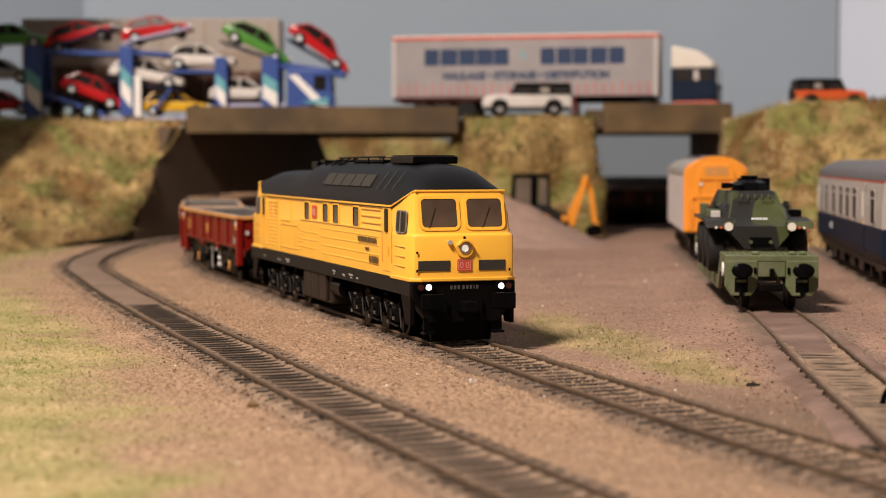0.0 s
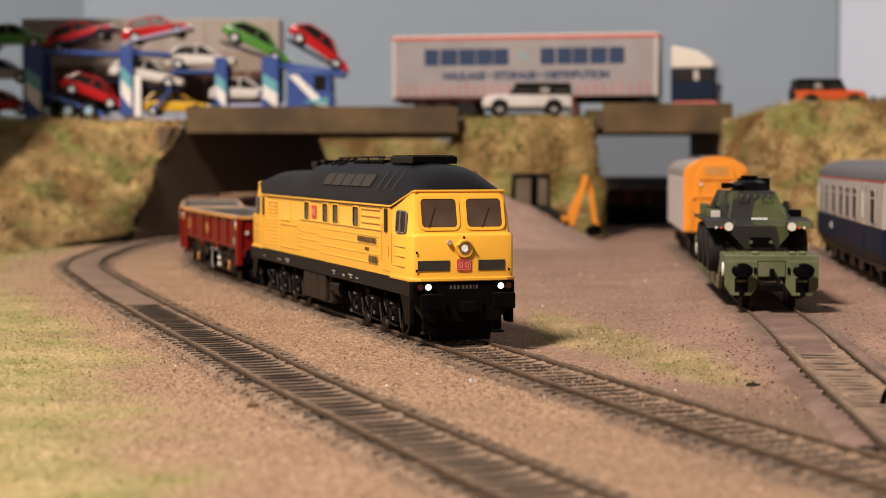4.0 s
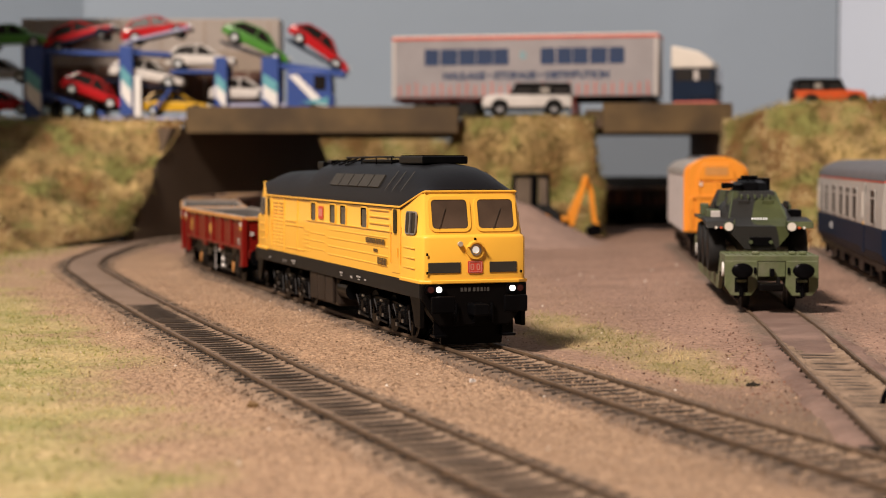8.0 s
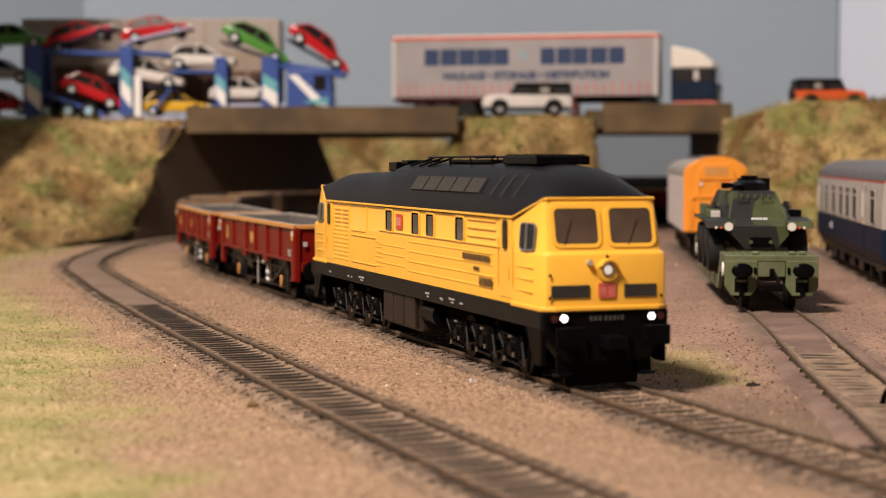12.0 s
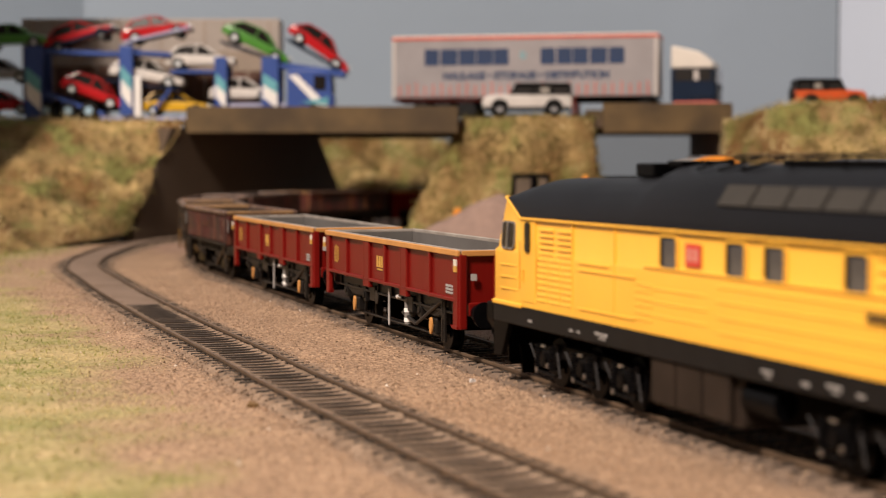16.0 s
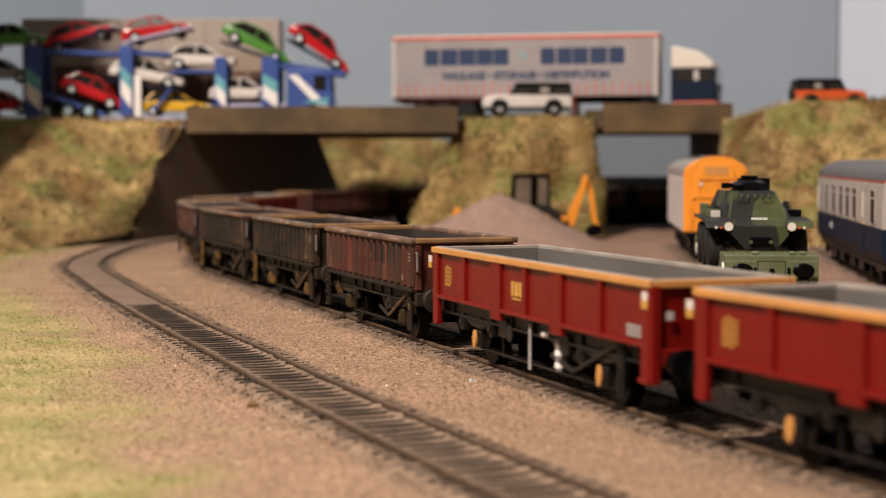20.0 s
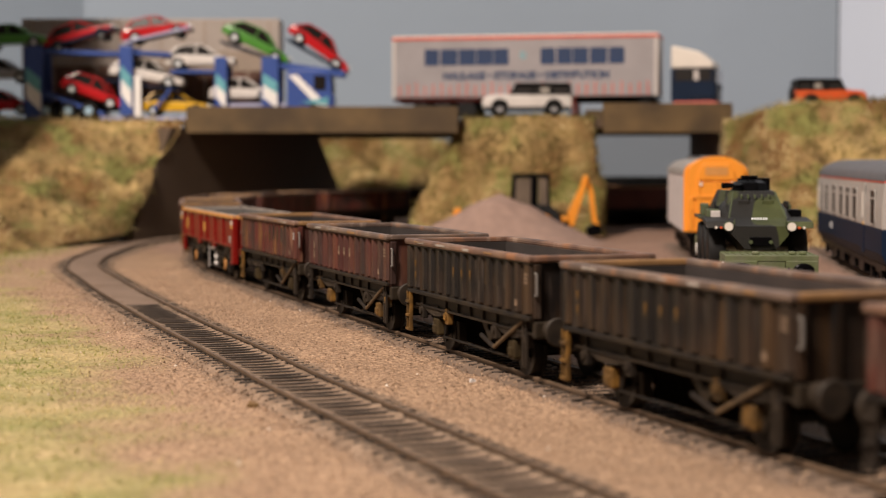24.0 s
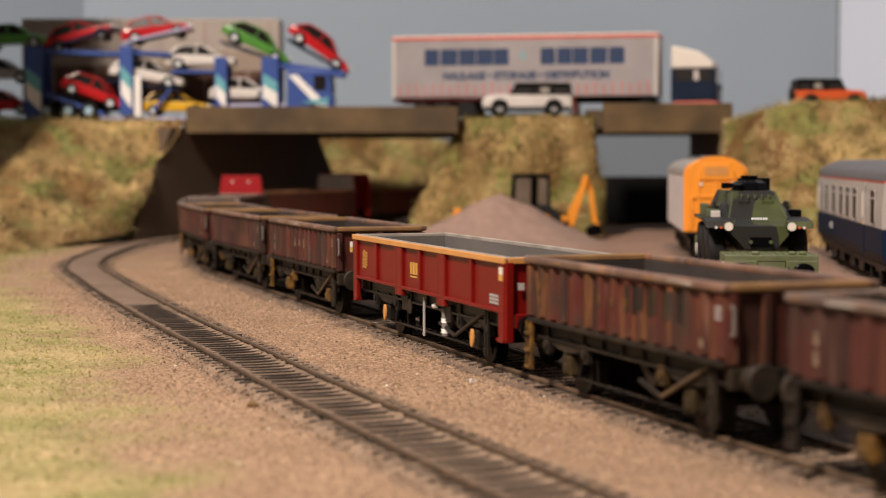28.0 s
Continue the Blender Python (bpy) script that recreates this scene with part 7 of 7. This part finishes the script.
def coach():
    """A blue and grey passenger coach; its far end shows beside the bank."""
    ob = thing("passenger_coach", "blue and grey passenger coach with a slate roof", "railway coach", m=chord(coach_road, 225, 40))
    L, W = 132.0, 17.2
    lower = [(-W + 2.2, 11), (-W, 15.5), (-W, 25.6), (W, 25.6), (W, 15.5), (W - 2.2, 11)]
    part("lower_body", prism(lower, "x", -L, L, 0.4), M["navy"], ob, "dark blue lower panels")
    upper = [(-W, 25.6), (-W, 34), (-W + 0.9, 44.6), (W - 0.9, 44.6), (W, 34), (W, 25.6)]
    part("upper_body", prism(upper, "x", -L, L, 0.3), M["coach_grey"], ob, "pale grey upper panels")
    part("cantrail_stripe", prism([(-W + 0.75, 44.4), (-W + 0.85, 45.4), (W - 0.85, 45.4), (W - 0.75, 44.4)], "x", -L, L), M["stripe"], ob, "red cantrail stripe")
    arch = [(-W + 0.6, 45.3)] + [((-W + 0.6) * math.cos(math.pi * k / 14), 45.3 + 8.6 * math.sin(math.pi * k / 14) ** 0.75) for k in range(1, 14)] + [(W - 0.6, 45.3)]
    rings = []
    for x, kx in ((-L, 0.86), (-L + 4, 0.96), (-L + 12, 1.0), (L - 12, 1.0), (L - 4, 0.96), (L, 0.86)):
        rings.append([(x, y, 45.3 + (z - 45.3) * kx) for y, z in arch])
    roof = part("roof", loft(rings), M["coach_roof"], ob, "slate grey curved roof", smooth=True)
    for sgn in (-1, 1):
        rot = 0 if sgn < 0 else 180
        u = [22, 50, 84, 117, 144, 172, 235]
        for d in u:
            w = {22: 9.0, 50: 12.0}.get(d, 14.0)
            win = part("window", ring_frame(w, 13.6, 1.2, 0.6, 0.45), M["coach_grey"], ob, m=P(-L + d, sgn * (W - 0.15), 34.0, 90, 0, rot))
            part("pane", pane_plate(w, 13.6, 1.2, 0.15), M["coach_glass"], win, m=P(0, 0, 0.12))
            part("transom", box(-w / 2, w / 2, 3.4, 4.2, 0.1, 0.55), M["coach_grey"], win)
        for d in (7, 203):
            door = part("door", box(-L + d - 4.6, -L + d + 4.6, sgn * W - 0.2, sgn * W + 0.25, 25.7, 43.6, 0.1), M["coach_grey"], ob)
            part("handle", box(-L + d + 2.6, -L + d + 4.4, sgn * W + sgn * 0.2 - 0.4, sgn * W + sgn * 0.2 + 0.5, 25.8, 27.0, 0.2), M["gold"], door)
            part("lower_panel", box(-L + d - 4.4, -L + d + 4.4, sgn * W - 0.2 + sgn * 0.15, sgn * W + 0.25 + sgn * 0.15, 13.7, 25.6), M["navy"], door)
            part("grab_handle", cyl((-L + d + 3.4, sgn * (W + 0.7), 29), (-L + d + 3.4, sgn * (W + 0.7), 40), 0.3, 6), M["cream"], door)
        bars(ob, M["hub"], P(-L + 72, sgn * (W + 0.02), 20.5, 90, 0, rot), (2.2, 2.2, 2.2, 2.2), 3.0, 0.5)
        part("solebar", box(-L + 2, L - 2, sgn * 14 - 1.2, sgn * 14 + 1.2, 8.6, 11, 0.2), M["black"], ob)
        part("truss", box(-40, 40, sgn * 12 - 0.8, sgn * 12 + 0.8, 4.4, 6.2, 0.2), M["black"], ob)
        for d in (-62, -30, 14, 48):
            part("battery_box", box(d - 9, d + 9, sgn * 12.4 - 2.5, sgn * 12.4 + 2.5, 4.0, 9.4, 0.4), M["black"], ob)
    part("end_gangway", box(-L - 3.2, -L + 0.2, -6.5, 6.5, 13, 42, 0.6), M["black"], ob)
    for e in (-1, 1):
        part("buffer", cyl((e * L, -11, 13), (e * (L + 4), -11, 13), 2.0, 14), M["black"], ob)
        for s in (-1, 1):
            bx = e * (L - 36)
            bogie = part("bogie_frame", prism([(bx - 21, 9), (bx - 21, 4.6), (bx - 7, 6.4), (bx + 7, 6.4), (bx + 21, 4.6), (bx + 21, 9)], "y", s * 12.6 - 1, s * 12.6 + 1, 0.2), M["black"], ob)
            for k in (-1, 1):
                lathe_wheel(ob, P(bx + 16 * k, s * 9, 6), 6, 3, M["black"])
                part("axle_box", box(bx + 16 * k - 2.6, bx + 16 * k + 2.6, s * 13.4 - 1.2, s * 13.4 + 1.2, 3.6, 8.4, 0.4), M["frame"], bogie)
    return ob


coach()

# ---- scatter ----
def island_paint(name, low, high, rough=0.95, mid=None, patch=0.0, thin=0.0):
    m = bpy.data.materials.new(name)
    m.use_nodes = True
    nt = m.node_tree
    g = nt.nodes.new("ShaderNodeNewGeometry")
    r = nt.nodes.new("ShaderNodeValToRGB")
    r.color_ramp.elements[0].color, r.color_ramp.elements[1].color = (*low, 1), (*high, 1)
    if mid:
        e = r.color_ramp.elements.new(0.55)
        e.color = (*mid, 1)
    src = g.outputs["Random Per Island"]
    if patch:
        n = nt.nodes.new("ShaderNodeTexNoise")
        n.inputs["Scale"].default_value, n.inputs["Detail"].default_value = patch, 2.0
        nt.links.new(nt.nodes.new("ShaderNodeTexCoord").outputs["Object"], n.inputs["Vector"])
        k = nt.nodes.new("ShaderNodeMapRange")
        k.inputs[1].default_value, k.inputs[2].default_value = 0.40, 0.62
        nt.links.new(n.outputs["Fac"], k.inputs[0])
        x = nt.nodes.new("ShaderNodeMix")
        x.inputs[0].default_value = 0.78
        nt.links.new(src, x.inputs[2])
        nt.links.new(k.outputs[0], x.inputs[3])
        src = x.outputs[0]
    nt.links.new(src, r.inputs[0])
    b = nt.nodes["Principled BSDF"]
    b.inputs["Roughness"].default_value = rough
    nt.links.new(r.outputs[0], b.inputs["Base Color"])
    if thin:
        tl = nt.nodes.new("ShaderNodeBsdfTranslucent")
        nt.links.new(r.outputs[0], tl.inputs["Color"])
        ms = nt.nodes.new("ShaderNodeMixShader")
        ms.inputs[0].default_value = thin
        nt.links.new(b.outputs[0], ms.inputs[1])
        nt.links.new(tl.outputs[0], ms.inputs[2])
        nt.links.new(ms.outputs[0], nt.nodes["Material Output"].inputs["Surface"])
    return m


def blades(name, points, normals, length, width, material, label, category, lie=0.8, seed=1):
    """Many thin bent fibres as one object; points in millimetres."""
    rng = np.random.default_rng(seed)
    n = len(points)
    pts, nor = np.asarray(points), np.asarray(normals)
    t = rng.normal(size=(n, 3))
    t -= nor * np.sum(t * nor, axis=1, keepdims=True)
    t /= np.linalg.norm(t, axis=1, keepdims=True) + 1e-9
    side = np.cross(nor, t)
    ln = rng.uniform(length[0], length[1], (n, 1))
    wd = rng.uniform(0.6, 1.0, (n, 1)) * width
    k = rng.uniform(lie * 0.5 if lie < 0.9 else lie - 0.12, min(1.0, lie * 1.2), (n, 1))
    mid = pts + t * ln * 0.5 * k + nor * ln * 0.5 * np.sqrt(1 - k * k * 0.98)
    tip = mid + t * ln * 0.5 + nor * ln * (0.12 if lie < 0.9 else 0.04)
    v = np.stack([pts - side * wd / 2 - nor * 0.3, pts + side * wd / 2 - nor * 0.3, mid + side * wd * 0.4, mid - side * wd * 0.4, tip], axis=1).reshape(-1, 3) * MM
    base = np.arange(n) * 5
    faces = []
    for b in base.tolist():
        faces.append((b, b + 1, b + 2, b + 3))
        faces.append((b + 3, b + 2, b + 4))
    me = bpy.data.meshes.new(name)
    me.from_pydata(v.tolist(), [], faces)
    me.materials.append(material)
    return tagged(new(name, me), label, category, kind="stuff")


def ground_points(n, x0, x1, y0, y1, weight, seed):
    """Random places on the ground, kept by weight(x, y), with their height."""
    rng = np.random.default_rng(seed)
    out = []
    for x, y in zip(rng.uniform(x0, x1, n).tolist(), rng.uniform(y0, y1, n).tolist()):
        d = float(np.min(np.hypot(TRACK_POINTS[:, 0] - x, TRACK_POINTS[:, 1] - y)))
        if d > 14.5 and rng.random() < weight(x, y) and abs(x) < 0.29 * y + 10:
            out.append((x, y, ground_height(x, y, d)))
    return out


def pebbles(name, points, size, material, label, category, seed):
    """Small angular grains as one object."""
    rng = np.random.default_rng(seed)
    verts, faces = [], []
    for x, y, z in points:
        r = rng.uniform(size[0], size[1])
        b = len(verts)
        a0 = rng.uniform(0, 6.28)
        for k in range(4):
            a = a0 + k * 1.57 + rng.uniform(-0.4, 0.4)
            q = r * rng.uniform(0.6, 1.0)
            verts.append(((x + q * math.cos(a)) * MM, (y + q * math.sin(a)) * MM, (z - 0.15 * r) * MM))
        verts.append(((x + rng.uniform(-0.3, 0.3) * r) * MM, (y + rng.uniform(-0.3, 0.3) * r) * MM, (z + r * rng.uniform(0.4, 0.9)) * MM))
        for k in range(4):
            faces.append((b + k, b + (k + 1) % 4, b + 4))
    me = bpy.data.meshes.new(name)
    me.from_pydata(verts, [], faces)
    me.materials.append(material)
    return tagged(new(name, me), label, category, kind="stuff")


def up(points):
    return np.tile((0.0, 0.0, 1.0), (len(points), 1))


M["blade"] = island_paint("static_grass", (0.215, 0.245, 0.055), (0.66, 0.52, 0.28), mid=(0.37, 0.335, 0.12), patch=60.0, thin=0.5)
M["wisp"] = island_paint("wispy_grass", (0.16, 0.165, 0.04), (0.74, 0.58, 0.34), mid=(0.31, 0.265, 0.095), patch=50.0, thin=0.5)
M["hay"] = island_paint("hay_fibre", (0.050, 0.034, 0.008), (0.82, 0.66, 0.36), mid=(0.275, 0.228, 0.068), patch=26.0, thin=0.3)
M["grit"] = island_paint("tan_grit", (0.07, 0.036, 0.018), (0.54, 0.38, 0.25), mid=(0.26, 0.16, 0.095))
M["fibre"] = island_paint("tan_fibre", (0.17, 0.10, 0.058), (0.44, 0.30, 0.19), mid=(0.29, 0.187, 0.115), thin=0.5)
M["dark_grit"] = island_paint("ash_grit", (0.05, 0.025, 0.018), (0.30, 0.20, 0.16), mid=(0.15, 0.09, 0.07))
M["chip"] = island_paint("pale_chip", (0.42, 0.33, 0.25), (0.80, 0.74, 0.66))

pts = ground_points(40000, -230, 0, 230, 860, grass_amount, 5)
blades("grass", pts, up(pts), (1.5, 4.0), 0.34, M["blade"], "short straw-green static grass beside the tracks", "grass", 0.97, 6)
pts = ground_points(22000, 10, 100, 410, 660, grass_amount, 7)
blades("grass", pts, up(pts), (1.6, 5.6), 0.18, M["wisp"], "tufts of straw-green static grass between track and yard", "grass", 0.94, 8)
pts = ground_points(6000, -420, -200, 840, 1200, grass_amount, 9)
blades("grass", pts, up(pts), (3.0, 7.0), 0.7, M["blade"], "straw-coloured grass at the foot of the bank", "grass", 0.8, 10)
pts = ground_points(56000, -190, 170, 240, 900, lambda x, y: (1 - yard_amount(x, y)) * (1 - 0.97 * grass_amount(x, y)), 11)
pebbles("grit", pts, (0.2, 0.5), M["grit"], "fine tan grit strewn over the ground", "gravel", 12)
pts = ground_points(15000, -190, 120, 330, 760, lambda x, y: (1 - yard_amount(x, y)) * (1 - grass_amount(x, y)), 17)
M["speck"] = island_paint("dark_speck", (0.02, 0.010, 0.005), (0.14, 0.08, 0.045), mid=(0.06, 0.032, 0.018))
pebbles("speck", pts, (0.12, 0.3), M["speck"], "dark brown specks in the tan ground", "scatter", 18)
pts = ground_points(26000, -190, 110, 300, 800, lambda x, y: (1 - yard_amount(x, y)) * (1 - grass_amount(x, y)) * 0.8, 31)
blades("fibre", pts, up(pts), (0.8, 2.0), 0.2, M["fibre"], "short tan fibres strewn over the ground", "scatter", 0.99, 32)
pts = ground_points(9000, 40, 260, 400, 1050, lambda x, y: yard_amount(x, y) * 0.6, 13)
pebbles("grit", pts, (0.25, 0.7), M["dark_grit"], "dark ash grit strewn over the yard", "gravel", 14)
def beside_tracks(n, seed):
    rng = np.random.default_rng(seed)
    out = []
    for line, d0, d1 in ((main_line, -700, 290), (near_line, -630, 180)):
        for _ in range(n):
            x, y, h = line(rng.uniform(d0, d1))
            s = rng.choice((-1, 1)) * rng.uniform(9.6, 16.5)
            h = radians(h)
            out.append((x - s * math.cos(h), y - s * math.sin(h), -1.25 - RAIL_DROP - 0.12 * max(0.0, abs(s) - 12) ** 1.3))
    return out


def between_rails(line, n, d0, d1, seed):
    rng = np.random.default_rng(seed)
    out = []
    for d, s in zip(rng.uniform(d0, d1, n).tolist(), rng.uniform(-7.3, 7.3, n).tolist()):
        x, y, h = line(d)
        h = radians(h)
        out.append((x - s * math.cos(h), y - s * math.sin(h), -1.45 - RAIL_DROP + 0.35 * max(0.0, abs(s) - 5.5)))
    return out


M["stone"] = island_paint("ballast_stone", (0.05, 0.03, 0.018), (0.34, 0.235, 0.155), mid=(0.17, 0.11, 0.07))
pebbles("ballast", beside_tracks(4200, 41), (0.3, 0.7), M["stone"], "grey-brown ballast grains along the rails", "ballast", 42)
pebbles("ballast", between_rails(main_line, 5200, -60, 290, 43), (0.3, 0.85), M["stone"], "grey-brown ballast grains between the rails", "ballast", 44)
pebbles("ballast", between_rails(near_line, 1300, -215, 180, 45), (0.2, 0.5), M["stone"], "dusty ballast grains between the rails of the curve", "ballast", 46)
pts = ground_points(420, -230, 220, 250, 900, lambda x, y: 0.5, 15)
pebbles("chip", pts, (0.35, 0.8), M["chip"], "pale chips lying on the ground", "gravel", 16)


def clod_weight(x, y):
    return max(smooth_step(30, 6, abs(x - 101 + (500 - y) * 0.12)) * smooth_step(600, 500, y), 0.16 * smooth_step(620, 500, y))


pts = ground_points(5000, 40, 175, 380, 620, clod_weight, 51)
M["clod"] = island_paint("red_brown_clod", (0.05, 0.02, 0.012), (0.26, 0.145, 0.10), mid=(0.13, 0.062, 0.042))
pebbles("clod", pts, (0.15, 0.8), M["clod"], "red-brown crumbs of earth by the siding", "gravel", 52)


def clump(label, category, x, y, r, paint, seed):
    """An irregular small lump on the ground."""
    rng = random.Random(seed)
    bm = bmesh.new()
    bmesh.ops.create_icosphere(bm, subdivisions=2, radius=r)
    for v in bm.verts:
        v.co *= rng.uniform(0.7, 1.25)
        v.co.z *= 0.8
    return tagged(part(category.replace(" ", "_"), bm, paint, m=P(x, y, ground_height(x, y, 30.0) + r * 0.5)), label, category)


M["soot"] = mat("sooty_clod", (0.022, 0.019, 0.014), 0.9, vary=0.4, scale=400, spec=0.1)
clump("dark rust-brown clod beside the curved track", "clod", -44.5, 392.0, 1.3, M["grime_ochre"], 3)
for dx, dy, r in ((0, 0, 1.0), (1.3, 0.4, 0.7), (-1.0, 0.3, 0.8), (0.5, 0.8, 0.8)):
    clump("small black clump lying beside the running line", "clump", 79.6 + dx, 431.0 + dy, r, M["soot"], int(10 * r))
clump("dull pale pebble beside the running rail", "pebble", 7.6, 437.0, 0.9, M["grey"], 5)


def point_lever():
    ob = thing("point_lever", "black hoop-shaped point lever with a yellow cap", "point lever", m=P(107.2, 392, -4.2))
    rings = []
    for k in range(15):
        a = math.pi * k / 14
        c, t = Vector((4.6 * math.cos(a), 0, 6.6 * math.sin(a))), Vector((math.cos(a), 0, math.sin(a)))
        rings.append([c + t * (0.75 * math.cos(q * math.pi / 4)) + Vector((0, 0.75 * math.sin(q * math.pi / 4), 0)) for q in range(8)])
    bm = loft(rings)
    M["ochre_cap"] = mat("dull_ochre", (0.33, 0.19, 0.02), 0.6, vary=0.2)
    part("hoop", bm, M["black"], ob)
    part("cap", box(-2.2, 3.2, -0.9, 0.9, 5.2, 7.0, 0.5), M["ochre_cap"], ob, "yellow cap")
    part("base", box(-5.4, 5.4, -1.6, 1.6, -0.8, 0.3, 0.3), M["frame_dusty"], ob)
    return ob


point_lever()


def cover_bank(name, n, length, width, seed):
    """Matted fibres over a bank's surface."""
    me = bpy.data.objects[name].data
    rng = np.random.default_rng(seed)
    me.calc_loop_triangles()
    co = np.empty(len(me.vertices) * 3)
    me.vertices.foreach_get("co", co)
    co = co.reshape(-1, 3) / MM
    tri = np.empty(len(me.loop_triangles) * 3, dtype=np.int32)
    me.loop_triangles.foreach_get("vertices", tri)
    tri = tri.reshape(-1, 3)
    a, b, c = co[tri[:, 0]], co[tri[:, 1]], co[tri[:, 2]]
    nor = np.cross(b - a, c - a)
    area = np.linalg.norm(nor, axis=1)
    nor /= area[:, None] + 1e-9
    flip = np.where(nor[:, 1] - 0.8 * nor[:, 2] > 0, -1.0, 1.0)
    nor *= flip[:, None]
    pick = rng.choice(len(tri), n, p=area / area.sum())
    u, v = rng.random(n), rng.random(n)
    s = np.where(u + v > 1)
    u[s], v[s] = 1 - u[s], 1 - v[s]
    p = a[pick] + (b - a)[pick] * u[:, None] + (c - a)[pick] * v[:, None]
    blades("dry_grass", p, nor[pick], length, width, M["hay"], "matted straw-coloured fibres covering a bank", "dry grass", 0.85, seed + 1)


cover_bank("embankment_west", 14000, (4, 11), 0.8, 20)
cover_bank("embankment_middle", 9000, (3, 8), 0.7, 22)
cover_bank("embankment_east", 13000, (4, 10), 0.8, 24)
cover_bank("embankment_north", 4000, (4, 11), 0.9, 26)


def motions():
    """The train starts at seven seconds and gathers speed; its wheels turn with it."""
    times = [0.0, 6.9] + [7.0 + 0.25 * k for k in range(85)]
    for ob, back, half in TRAIN:
        walk(ob, [(t, chord(main_line, run(t) - back + half, run(t) - back - half)) for t in times])
    turns = [0.0, 6.9] + [7.0 + k / 15 for k in range(316)]
    for ob, x, r in WHEELS:
        walk(ob, [(t, P(x, 0, r - RAIL_DROP, 0, math.degrees(run(t) / r), 0)) for t in turns])


motions()
